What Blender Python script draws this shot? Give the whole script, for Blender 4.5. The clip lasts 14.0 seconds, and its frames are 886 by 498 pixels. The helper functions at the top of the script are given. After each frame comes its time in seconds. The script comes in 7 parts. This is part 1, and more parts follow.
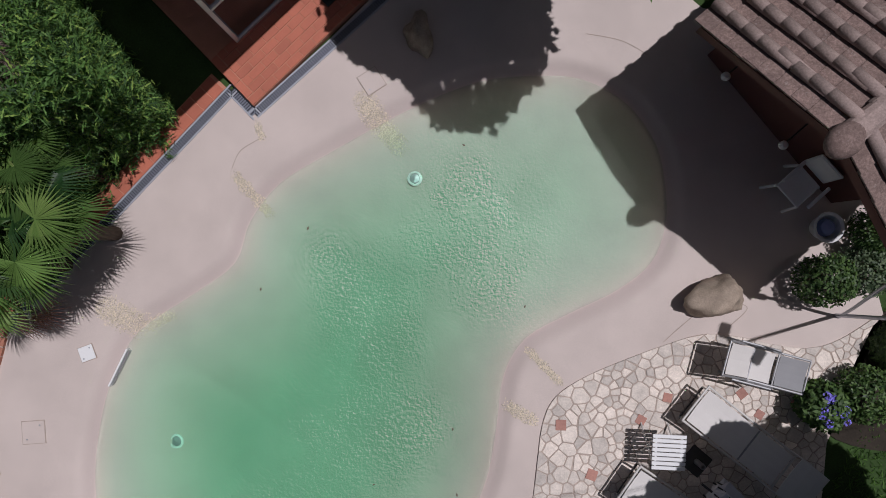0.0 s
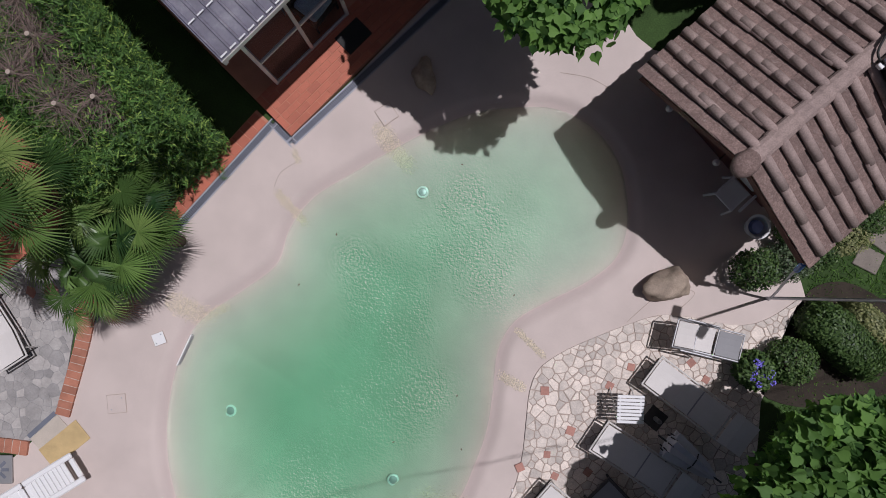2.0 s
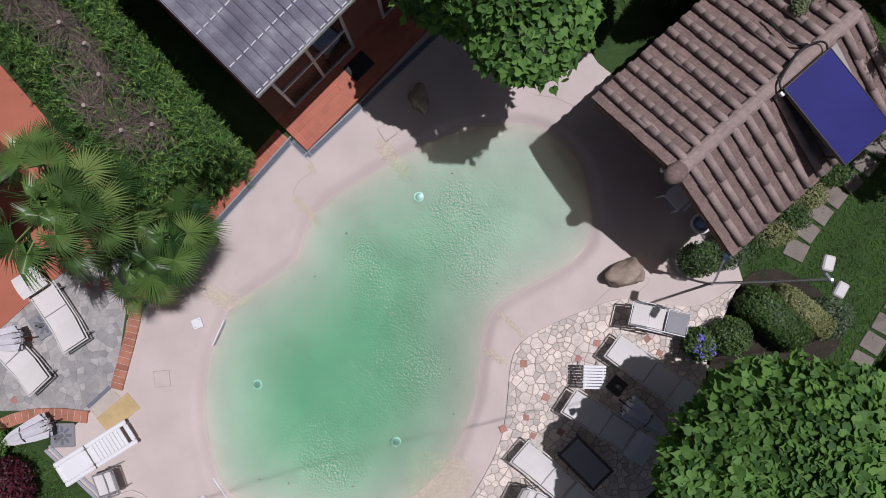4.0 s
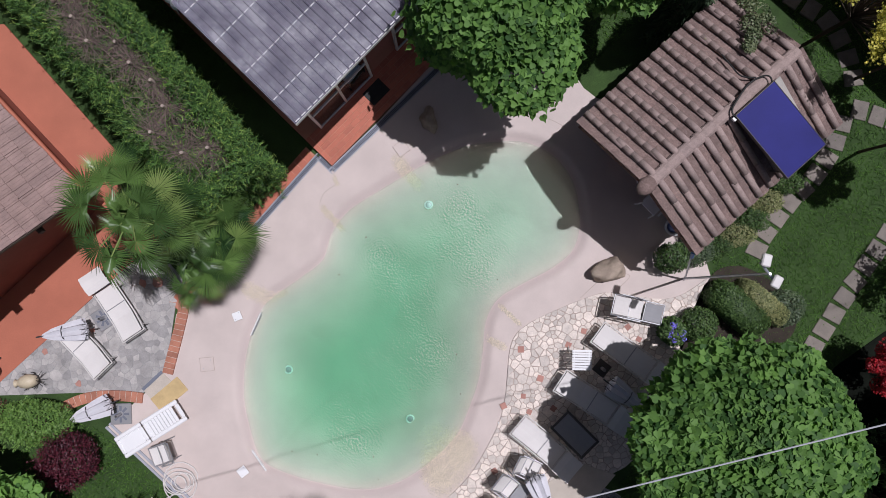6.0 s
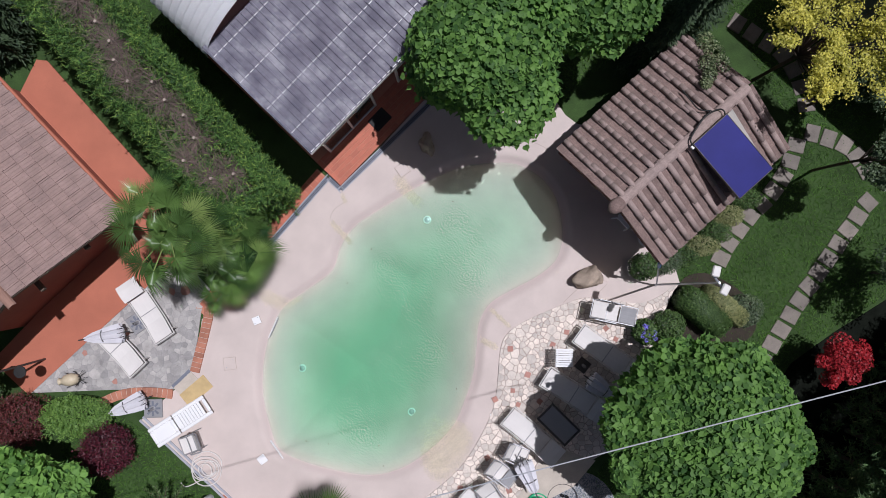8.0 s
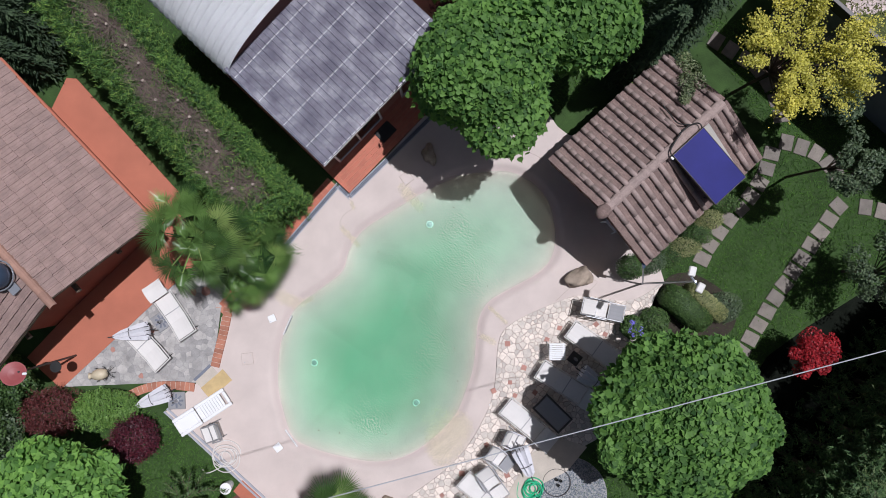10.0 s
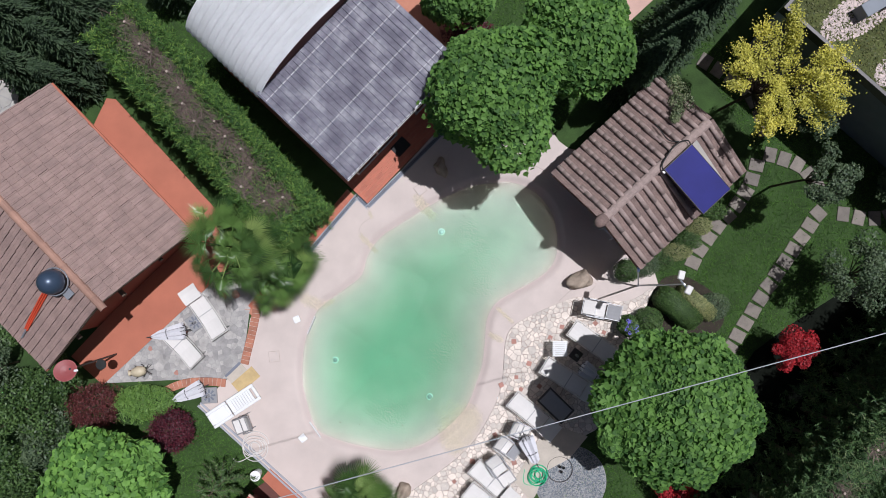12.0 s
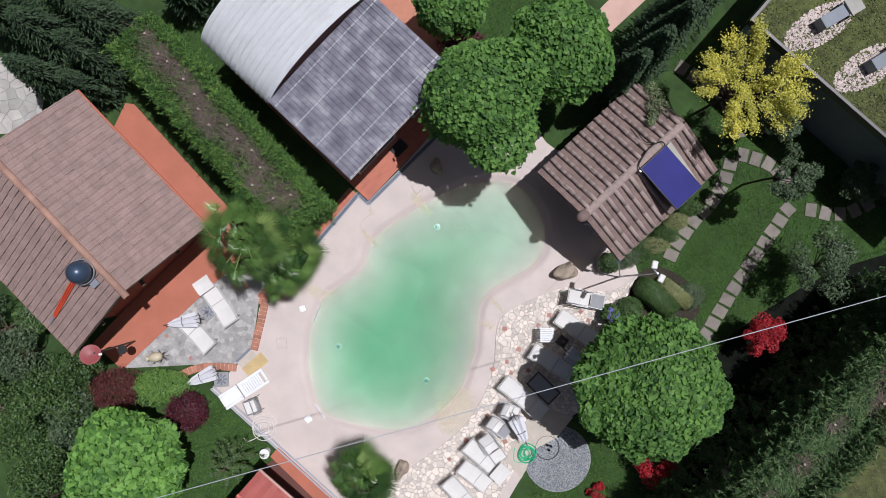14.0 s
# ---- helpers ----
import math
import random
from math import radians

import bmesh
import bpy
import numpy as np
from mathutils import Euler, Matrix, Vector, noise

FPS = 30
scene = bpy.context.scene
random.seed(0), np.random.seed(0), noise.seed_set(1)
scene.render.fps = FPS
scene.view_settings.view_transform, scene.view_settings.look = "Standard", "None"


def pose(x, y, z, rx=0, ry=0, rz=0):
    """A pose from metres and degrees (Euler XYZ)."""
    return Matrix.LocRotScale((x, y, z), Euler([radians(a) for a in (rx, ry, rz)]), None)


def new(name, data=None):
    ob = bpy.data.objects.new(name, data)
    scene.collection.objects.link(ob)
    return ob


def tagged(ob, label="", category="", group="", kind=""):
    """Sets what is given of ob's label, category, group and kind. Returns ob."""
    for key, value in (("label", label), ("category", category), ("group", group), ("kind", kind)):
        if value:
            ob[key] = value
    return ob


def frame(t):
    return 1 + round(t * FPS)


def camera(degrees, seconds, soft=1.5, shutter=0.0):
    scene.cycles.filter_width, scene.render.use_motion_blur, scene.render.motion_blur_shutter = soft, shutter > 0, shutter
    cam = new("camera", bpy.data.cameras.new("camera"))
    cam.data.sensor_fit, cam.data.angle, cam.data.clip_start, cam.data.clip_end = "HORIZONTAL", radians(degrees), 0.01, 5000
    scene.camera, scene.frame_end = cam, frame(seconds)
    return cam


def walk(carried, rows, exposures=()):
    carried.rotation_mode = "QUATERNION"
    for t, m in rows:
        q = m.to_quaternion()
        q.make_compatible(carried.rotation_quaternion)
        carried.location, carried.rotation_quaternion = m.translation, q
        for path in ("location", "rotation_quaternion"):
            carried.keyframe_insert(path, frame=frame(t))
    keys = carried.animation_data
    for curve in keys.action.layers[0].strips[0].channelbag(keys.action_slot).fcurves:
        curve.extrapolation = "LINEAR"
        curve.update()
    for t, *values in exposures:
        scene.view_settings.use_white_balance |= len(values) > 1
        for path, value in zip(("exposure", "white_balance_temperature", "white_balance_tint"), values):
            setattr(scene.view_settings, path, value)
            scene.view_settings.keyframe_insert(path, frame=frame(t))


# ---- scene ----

# ---- camera: a drone that looks straight down and climbs ----
cam = camera(66.0, 14.0, soft=0.7)
PATH = [
    (0.0, 0.000, 0.000, 9.752, 0.00),
    (0.5, -0.020, -0.019, 10.290, -0.28),
    (1.0, -0.036, -0.038, 10.854, -0.53),
    (1.5, -0.062, -0.019, 11.438, -0.73),
    (2.0, -0.066, 0.008, 12.004, -0.94),
    (2.5, -0.081, 0.019, 12.551, -1.12),
    (3.0, -0.056, -0.022, 13.103, -1.28),
    (3.5, 0.021, -0.078, 13.650, -1.42),
    (4.0, 0.069, -0.081, 14.202, -1.56),
    (6.5, -0.123, -0.011, 16.882, -2.00),
    (7.0, -0.106, 0.062, 17.392, -2.10),
    (7.5, -0.060, 0.164, 17.863, -2.17),
    (8.0, -0.018, 0.231, 18.296, -2.22),
    (10.5, -0.102, 0.329, 20.082, -2.59),
    (11.0, -0.200, 0.376, 20.487, -2.67),
    (11.5, -0.327, 0.444, 20.970, -2.73),
    (12.0, -0.399, 0.494, 21.402, -2.77),
    (12.5, -0.434, 0.486, 21.863, -2.81),
    (13.0, -0.409, 0.431, 22.298, -2.84),
    (13.5, -0.337, 0.341, 22.666, -2.86),
    (14.0, -0.259, 0.282, 23.010, -2.85),
]
walk(cam, [(t, pose(x, y, z, 0, 0, turn)) for t, x, y, z, turn in PATH],
     [(0.0, -0.70, 6150, 16), (3.0, -0.50, 6100, 18), (6.5, -0.31, 6000, 17), (10.5, -0.15, 5950, 13), (14.0, -0.11, 6000, 12)])

# ---- light: a high sun, nearly overhead, and a clear sky ----
SUN_WAY = Vector((0.278, 0.155, 1.0)).normalized()
world = bpy.data.worlds.new("sky")
scene.world = world
world.use_nodes = True
sky = world.node_tree.nodes.new("ShaderNodeTexSky")
sky.sky_type, sky.sun_disc = "NISHITA", False
sky.dust_density, sky.ozone_density = 4.0, 0.6
sky.sun_elevation = math.asin(SUN_WAY.z)
sky.sun_rotation = math.atan2(SUN_WAY.x, SUN_WAY.y)
background = world.node_tree.nodes["Background"]
background.inputs["Strength"].default_value = 0.030
world.node_tree.links.new(sky.outputs[0], background.inputs["Color"])
sun_data = bpy.data.lights.new("sun", "SUN")
sun_data.energy, sun_data.angle, sun_data.color = 4.2, radians(0.53), (1.0, 0.97, 0.95)
sun = new("sun", sun_data)
sun.rotation_euler = SUN_WAY.to_track_quat("Z", "Y").to_euler()
sun.location = (6, 4, 20)
scene.view_settings.exposure = 0.0

# ---- materials ----
def material(name, rough=0.7, metal=0.0, spec=0.4):
    m = bpy.data.materials.new(name)
    m.use_nodes = True
    b = m.node_tree.nodes["Principled BSDF"]
    b.inputs["Roughness"].default_value = rough
    b.inputs["Metallic"].default_value = metal
    b.inputs["Specular IOR Level"].default_value = spec
    return m, m.node_tree, b


def node(tree, kind, **sets):
    n = tree.nodes.new(kind)
    for key, value in sets.items():
        n.inputs[key.replace("_", " ")].default_value = value
    return n


def noise_at(tree, size, detail=4.0, rough=0.55, stretch=(1, 1, 1)):
    """A noise whose blotches are about size metres across."""
    geo = tree.nodes.new("ShaderNodeNewGeometry")
    scale = tree.nodes.new("ShaderNodeVectorMath")
    scale.operation = "MULTIPLY"
    scale.inputs[1].default_value = stretch
    tree.links.new(geo.outputs["Position"], scale.inputs[0])
    n = node(tree, "ShaderNodeTexNoise", Scale=1.0 / size, Detail=detail, Roughness=rough)
    tree.links.new(scale.outputs[0], n.inputs["Vector"])
    return n.outputs["Fac"]


def ramp(tree, fac, stops):
    r = tree.nodes.new("ShaderNodeValToRGB")
    e = r.color_ramp.elements
    while len(e) < len(stops):
        e.new(0.5)
    for el, (at, colour) in zip(e, stops):
        el.position, el.color = at, (*colour, 1)
    tree.links.new(fac, r.inputs[0])
    return r.outputs[0]


def mixed(tree, fac, a, b, how="MIX"):
    m = tree.nodes.new("ShaderNodeMix")
    m.data_type, m.blend_type = "RGBA", how
    for value, socket in ((fac, m.inputs["Factor"]), (a, m.inputs["A"]), (b, m.inputs["B"])):
        if isinstance(value, (int, float)):
            socket.default_value = value
        elif isinstance(value, tuple):
            socket.default_value = (*value, 1)
        else:
            tree.links.new(value, socket)
    return m.outputs["Result"]


def bump(tree, b, height, strength, distance):
    n = node(tree, "ShaderNodeBump", Strength=strength, Distance=distance)
    tree.links.new(height, n.inputs["Height"])
    tree.links.new(n.outputs[0], b.inputs["Normal"])


def spread(c, k):
    return tuple(min(1.0, v * k) for v in c)


def surface(name, colour, rough=0.7, big=0.6, fine=0.02, vary=0.25, grain=0.15, relief=0.3, per="", metal=0.0, spec=0.4, stretch=(1, 1, 1), pieces=0.3):
    """A matt or glossy surface: colour varied by stains of size big, grain of size fine, and from piece to piece."""
    m, tree, b = material(name, rough, metal, spec)
    col = ramp(tree, noise_at(tree, big, 5, 0.6), [(0.3, spread(colour, 1 - vary)), (0.7, spread(colour, 1 + vary))])
    grains = noise_at(tree, fine, 3, 0.6, stretch)
    col = mixed(tree, 1.0, col, ramp(tree, grains, [(0.25, (1 - grain,) * 3), (0.75, (1 + grain * 0.4,) * 3)]), "MULTIPLY")
    if per:
        if per == "object":
            value = tree.nodes.new("ShaderNodeObjectInfo").outputs["Random"]
        else:
            value = tree.nodes.new("ShaderNodeNewGeometry").outputs["Random Per Island"]
        col = mixed(tree, 1.0, col, ramp(tree, value, [(0.0, (1 - pieces,) * 3), (0.55, (1.0, 0.99, 0.97)), (1.0, (1 + pieces * 0.6, 1 + pieces * 0.5, 1 + pieces * 0.4))]), "MULTIPLY")
    tree.links.new(col, b.inputs["Base Color"])
    if relief:
        bump(tree, b, grains, relief, fine * 0.3)
    return m


def leaf_material(name, dark, light, gloss=0.45, back=0.25, tip=None, per="island"):
    """Leaves: each leaf its own green between dark and light, with some light let through."""
    m, tree, b = material(name, gloss, 0.0, 0.35)
    value = tree.nodes.new("ShaderNodeNewGeometry").outputs["Random Per Island"]
    if per == "object":
        blend = tree.nodes.new("ShaderNodeMix")
        blend.inputs["Factor"].default_value = 0.08
        tree.links.new(tree.nodes.new("ShaderNodeObjectInfo").outputs["Random"], blend.inputs["A"])
        tree.links.new(value, blend.inputs["B"])
        value = blend.outputs["Result"]
    tints = [dark, light, tip] if tip else [dark, light]
    stops = [(at, (r * 1.06, g * 0.97, b * 1.35)) for at, (r, g, b) in zip((0.0, 0.75, 1.0), tints)]
    col = ramp(tree, value, stops)
    col = mixed(tree, 1.0, col, ramp(tree, noise_at(tree, 0.9, 3), [(0.3, (0.75, 0.78, 0.75)), (0.7, (1.15, 1.12, 1.05))]), "MULTIPLY")
    tree.links.new(col, b.inputs["Base Color"])
    through_leaf = node(tree, "ShaderNodeBsdfTranslucent")
    tree.links.new(mixed(tree, 1.0, col, (1.1, 1.2, 0.5), "MULTIPLY"), through_leaf.inputs["Color"])
    mix = node(tree, "ShaderNodeMixShader", Fac=back)
    tree.links.new(b.outputs[0], mix.inputs[1])
    tree.links.new(through_leaf.outputs[0], mix.inputs[2])
    tree.links.new(mix.outputs[0], tree.nodes["Material Output"].inputs["Surface"])
    return m


SHELL = surface("sand_coloured_resin", (0.58, 0.497, 0.455), 0.75, 1.0, 0.012, 0.085, 0.12, 0.15)
# Darker waterline band: a tide mark with some of the rim's shade painted in.
tide_tree = SHELL.node_tree
tide_shade = tide_tree.nodes.new("ShaderNodeAttribute")
tide_shade.attribute_name = "tide_shade"
worn = tide_tree.nodes.new("ShaderNodeMath")
worn.operation = "MULTIPLY"
tide_tree.links.new(tide_shade.outputs["Fac"], worn.inputs[0])
tide_tree.links.new(ramp(tide_tree, noise_at(tide_tree, 0.5, 4), [(0.3, (0.10,) * 3), (0.7, (0.45,) * 3)]), worn.inputs[1])
shell_b = tide_tree.nodes["Principled BSDF"]
dry_colour = shell_b.inputs["Base Color"].links[0].from_socket
tide_tree.links.new(mixed(tide_tree, worn.outputs[0], dry_colour, (0.40, 0.315, 0.30)), shell_b.inputs["Base Color"])
MORTAR = surface("grey_mortar", (0.43, 0.355, 0.305), 0.9, 0.4, 0.02, 0.15, 0.2, 0.5)
MORTAR_PALE = surface("pale_brick_mortar", (0.56, 0.45, 0.38), 0.9, 0.3, 0.02, 0.12, 0.15, 0.4)
FLAG = surface("pale_flagstone", (0.71, 0.64, 0.58), 0.75, 0.12, 0.03, 0.14, 0.14, 0.5, "object", pieces=0.28)
FLAG_ISLE = surface("pale_flagstone_joined", (0.71, 0.64, 0.58), 0.75, 0.12, 0.03, 0.14, 0.14, 0.5, "island", pieces=0.28)
FLAG_RED = surface("red_flag_tile", (0.42, 0.22, 0.18), 0.8, 0.3, 0.03, 0.15, 0.15, 0.4, "object", pieces=0.25)
CONCRETE = surface("beige_concrete", (0.52, 0.46, 0.39), 0.9, 0.5, 0.02, 0.12, 0.15, 0.3)
SLATE = surface("grey_terrace_stone", (0.40, 0.385, 0.375), 0.7, 0.4, 0.03, 0.22, 0.15, 0.3, "object", pieces=0.28)
SLATE_ISLE = surface("grey_terrace_stone_joined", (0.40, 0.385, 0.375), 0.7, 0.4, 0.03, 0.22, 0.15, 0.3, "island", pieces=0.28)
SLATE_BED = surface("grey_terrace_joint", (0.33, 0.325, 0.32), 0.85, 0.5, 0.02, 0.12, 0.15, 0.3)
COTTO = surface("terracotta_tile", (0.47, 0.145, 0.088), 0.6, 0.5, 0.02, 0.10, 0.10, 0.2, "object", pieces=0.12)
COTTO_PLAIN = surface("terracotta_floor", (0.43, 0.143, 0.086), 0.65, 0.8, 0.03, 0.08, 0.08, 0.2)
COTTO_JOINT = surface("terracotta_joint", (0.50, 0.22, 0.145), 0.9, 0.4, 0.02, 0.1, 0.1, 0.2)
BRICK = surface("kerb_brick", (0.44, 0.19, 0.125), 0.8, 0.25, 0.015, 0.18, 0.18, 0.4, "object", pieces=0.2)
ROOF = surface("weathered_concrete_roof_tile", (0.26, 0.185, 0.165), 0.88, 0.16, 0.02, 0.22, 0.35, 0.7, "object", pieces=0.20)
# Dark lichen specks and a few pale crusts on the tiles.
roof_tree = ROOF.node_tree
roof_b = roof_tree.nodes["Principled BSDF"]
plain_tile = roof_b.inputs["Base Color"].links[0].from_socket
specks = ramp(roof_tree, noise_at(roof_tree, 0.035, 3, 0.7), [(0.42, (0, 0, 0)), (0.60, (1, 1, 1))])
crusts = ramp(roof_tree, noise_at(roof_tree, 0.055, 4, 0.7), [(0.60, (0, 0, 0)), (0.70, (1, 1, 1))])
share_dark = mixed(roof_tree, 1.0, specks, (0.55, 0.55, 0.55), "MULTIPLY")
share_pale = mixed(roof_tree, 1.0, crusts, (0.45, 0.45, 0.45), "MULTIPLY")
speckled = mixed(roof_tree, share_dark, plain_tile, (0.12, 0.08, 0.072))
roof_tree.links.new(mixed(roof_tree, share_pale, speckled, (0.40, 0.34, 0.31)), roof_b.inputs["Base Color"])
ROOF_COVER = surface("cover_roof_tile", (0.365, 0.28, 0.255), 0.85, 0.12, 0.02, 0.16, 0.30, 0.6, "object", pieces=0.07)
ROOF_FLAT = surface("weathered_clay_roof_tile", (0.315, 0.222, 0.198), 0.85, 0.30, 0.018, 0.16, 0.35, 0.5, "object", pieces=0.09)
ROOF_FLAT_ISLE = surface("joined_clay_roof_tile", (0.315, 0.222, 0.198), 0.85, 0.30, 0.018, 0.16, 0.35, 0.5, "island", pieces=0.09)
RIDGE = surface("clay_ridge_tile", (0.40, 0.235, 0.18), 0.85, 0.3, 0.015, 0.18, 0.25, 0.5, "object", pieces=0.2)
PLASTER = surface("brown_red_plaster", (0.13, 0.052, 0.042), 0.85, 0.8, 0.02, 0.12, 0.1, 0.3)
PLASTER_PALE = surface("ochre_plaster", (0.42, 0.17, 0.10), 0.85, 0.8, 0.02, 0.12, 0.1, 0.3)
PLASTER_RED = surface("red_ochre_plaster", (0.27, 0.095, 0.065), 0.85, 0.8, 0.02, 0.12, 0.1, 0.3)
GRASS_SOIL = surface("lawn_ground", (0.038, 0.075, 0.018), 0.95, 0.7, 0.03, 0.35, 0.35, 0.6)
SOIL = surface("bed_soil", (0.04, 0.031, 0.023), 0.95, 0.4, 0.03, 0.3, 0.3, 0.6)
# Near-black ground colour that stands in for deep shade on the lawn.
SHADE_BLACK = surface("painted_ground_shade", (0.010, 0.012, 0.009), 0.95, 0.4, 0.03, 0.3, 0.3, 0.6, spec=0.03)
DUCT = surface("grey_painted_duct", (0.20, 0.22, 0.25), 0.6, 0.5, 0.02, 0.1, 0.05, 0.0)
STEP = surface("stepping_stone", (0.22, 0.195, 0.17), 0.85, 0.3, 0.02, 0.18, 0.2, 0.4, "object", pieces=0.2)
BOULDER = surface("boulder_stone", (0.40, 0.32, 0.25), 0.85, 0.25, 0.02, 0.3, 0.25, 0.6)
STEEL = surface("grey_steel", (0.42, 0.44, 0.48), 0.4, 0.5, 0.01, 0.08, 0.05, 0.0, metal=0.7)
DARK_STEEL = surface("dark_steel", (0.08, 0.075, 0.075), 0.45, 0.5, 0.01, 0.08, 0.05, 0.0, metal=0.5)
GRATE = surface("grey_blue_grating", (0.20, 0.215, 0.26), 0.5, 0.3, 0.01, 0.1, 0.1, 0.0, metal=0.3)
CHANNEL = surface("channel_edge", (0.36, 0.37, 0.41), 0.5, 0.3, 0.01, 0.1, 0.1, 0.0)
HOLLOW_SHADE = surface("painted_hollow_shade", (0.02, 0.02, 0.025), 0.9, 0.3, 0.02, 0.1, 0.1, 0.0)
WHITE = surface("white_plastic", (0.80, 0.80, 0.80), 0.35, 0.5, 0.02, 0.03, 0.03, 0.0)
CANVAS = surface("white_sling_fabric", (0.70, 0.67, 0.64), 0.8, 0.4, 0.006, 0.04, 0.08, 0.2)
UMBRELLA = surface("pale_umbrella_cloth", (0.62, 0.61, 0.64), 0.85, 0.2, 0.008, 0.08, 0.08, 0.2)
ALU = surface("white_painted_frame", (0.62, 0.60, 0.57), 0.45, 0.4, 0.02, 0.05, 0.04, 0.0)
TUBE = surface("grey_tube", (0.36, 0.36, 0.37), 0.4, 0.3, 0.02, 0.05, 0.04, 0.0, metal=0.4)
BLACK = surface("black_rubber", (0.02, 0.02, 0.02), 0.7, 0.3, 0.02, 0.1, 0.1, 0.0)
DOME = surface("white_metal_sheet", (0.91, 0.92, 0.93), 0.6, 0.8, 0.02, 0.05, 0.03, 0.0, metal=0.0)
BARK = surface("bark", (0.13, 0.095, 0.07), 0.9, 0.2, 0.02, 0.25, 0.3, 0.8, stretch=(1, 1, 0.2))
TWIG = surface("dry_twigs", (0.19, 0.145, 0.125), 0.9, 0.3, 0.02, 0.25, 0.2, 0.0, "island", pieces=0.4)
STUMP = surface("cut_wood", (0.42, 0.35, 0.29), 0.8, 0.1, 0.01, 0.15, 0.2, 0.2)
YELLOW_MAT = surface("ochre_mat", (0.54, 0.40, 0.20), 0.95, 0.25, 0.012, 0.12, 0.15, 0.4)
GRAVEL = surface("yellow_pebbles", (0.60, 0.53, 0.42), 0.7, 0.2, 0.01, 0.1, 0.1, 0.0, "island", pieces=0.45)
GRIT = surface("blue_grey_pebbles", (0.15, 0.175, 0.205), 0.75, 0.2, 0.01, 0.1, 0.1, 0.0, "island", pieces=0.5)
COBBLE = surface("pink_white_cobbles", (0.55, 0.46, 0.44), 0.75, 0.2, 0.01, 0.1, 0.1, 0.0, "island", pieces=0.35)
RED_PLASTIC = surface("red_plastic", (0.55, 0.07, 0.03), 0.5, 0.3, 0.02, 0.1, 0.05, 0.0)
MAROON = surface("maroon_dish", (0.28, 0.07, 0.07), 0.5, 0.3, 0.02, 0.1, 0.05, 0.0)
TANK = surface("dark_blue_tank", (0.05, 0.075, 0.12), 0.34, 0.4, 0.02, 0.15, 0.05, 0.0, metal=0.25)
HOSE_GREEN = surface("green_hose", (0.03, 0.46, 0.22), 0.4, 0.3, 0.02, 0.05, 0.05, 0.0)
HOSE_WHITE = surface("white_hose", (0.68, 0.65, 0.62), 0.5, 0.3, 0.02, 0.05, 0.05, 0.0)
CREAM = surface("cream_glazed_clay", (0.55, 0.47, 0.33), 0.5, 0.2, 0.02, 0.15, 0.1, 0.1)
PALE_BLUE = surface("pale_blue_liquid", (0.22, 0.27, 0.50), 0.4, 0.2, 0.02, 0.05, 0.05, 0.0)
BLUE = surface("blue_plastic", (0.05, 0.15, 0.45), 0.4, 0.2, 0.02, 0.05, 0.05, 0.0)
PANEL = surface("solar_absorber_blue", (0.021, 0.022, 0.165), 0.55, 1.2, 0.03, 0.15, 0.05, 0.0, spec=0.15)
PINK = surface("pink_paving", (0.55, 0.36, 0.30), 0.8, 0.5, 0.03, 0.08, 0.1, 0.2, "object", pieces=0.12)
PALE_PAVING = surface("pale_grey_paving", (0.42, 0.40, 0.37), 0.8, 0.5, 0.03, 0.15, 0.1, 0.2, "object", pieces=0.3)
RED_ROOF = surface("red_metal_roof", (0.62, 0.16, 0.13), 0.5, 0.5, 0.03, 0.1, 0.08, 0.0)
SEDUM = surface("roof_sedum", (0.085, 0.10, 0.03), 0.95, 0.35, 0.05, 0.5, 0.5, 0.8)

LEAF_CATALPA = leaf_material("broad_bright_leaves", (0.036, 0.11, 0.018), (0.15, 0.32, 0.052), 0.65, 0.34)
LEAF_HEDGE = leaf_material("cypress_sprays", (0.015, 0.05, 0.011), (0.11, 0.25, 0.04), 0.65, 0.15, (0.24, 0.38, 0.058))
LEAF_WILD = leaf_material("overgrown_conifer_sprays", (0.025, 0.06, 0.016), (0.085, 0.175, 0.042), 0.65, 0.15, (0.17, 0.23, 0.075))
LEAF_VINE = leaf_material("pale_vine_leaves", (0.055, 0.10, 0.03), (0.22, 0.28, 0.11), 0.5, 0.2)
LEAF_DARK = leaf_material("dark_conifer_needles", (0.015, 0.037, 0.012), (0.05, 0.092, 0.03), 0.7, 0.1)
LEAF_YELLOW = leaf_material("yellow_leaves", (0.28, 0.31, 0.035), (0.68, 0.68, 0.10), 0.5, 0.25)
LEAF_RED = leaf_material("red_maple_leaves", (0.20, 0.012, 0.015), (0.48, 0.03, 0.03), 0.5, 0.2)
LEAF_PURPLE = leaf_material("dark_purple_leaves", (0.03, 0.008, 0.012), (0.11, 0.02, 0.025), 0.5, 0.15)
LEAF_PLUM = leaf_material("reddish_brown_leaves", (0.045, 0.014, 0.010), (0.15, 0.042, 0.030), 0.5, 0.15)
LEAF_BRIGHT = leaf_material("pale_broad_leaves", (0.05, 0.15, 0.022), (0.20, 0.42, 0.065), 0.65, 0.3)
LEAF_LIME = leaf_material("lime_leaves", (0.0816, 0.19, 0.0295), (0.1734, 0.33, 0.055), 0.5, 0.2)
LEAF_OLIVE = leaf_material("grey_green_leaves", (0.032, 0.065, 0.024), (0.115, 0.175, 0.068), 0.5, 0.15)
LEAF_SHRUB = leaf_material("shrub_leaves", (0.024, 0.062, 0.014), (0.095, 0.18, 0.038), 0.5, 0.2)
LEAF_VARIEGATED = leaf_material("variegated_leaves", (0.12, 0.17, 0.045), (0.34, 0.38, 0.13), 0.5, 0.2)
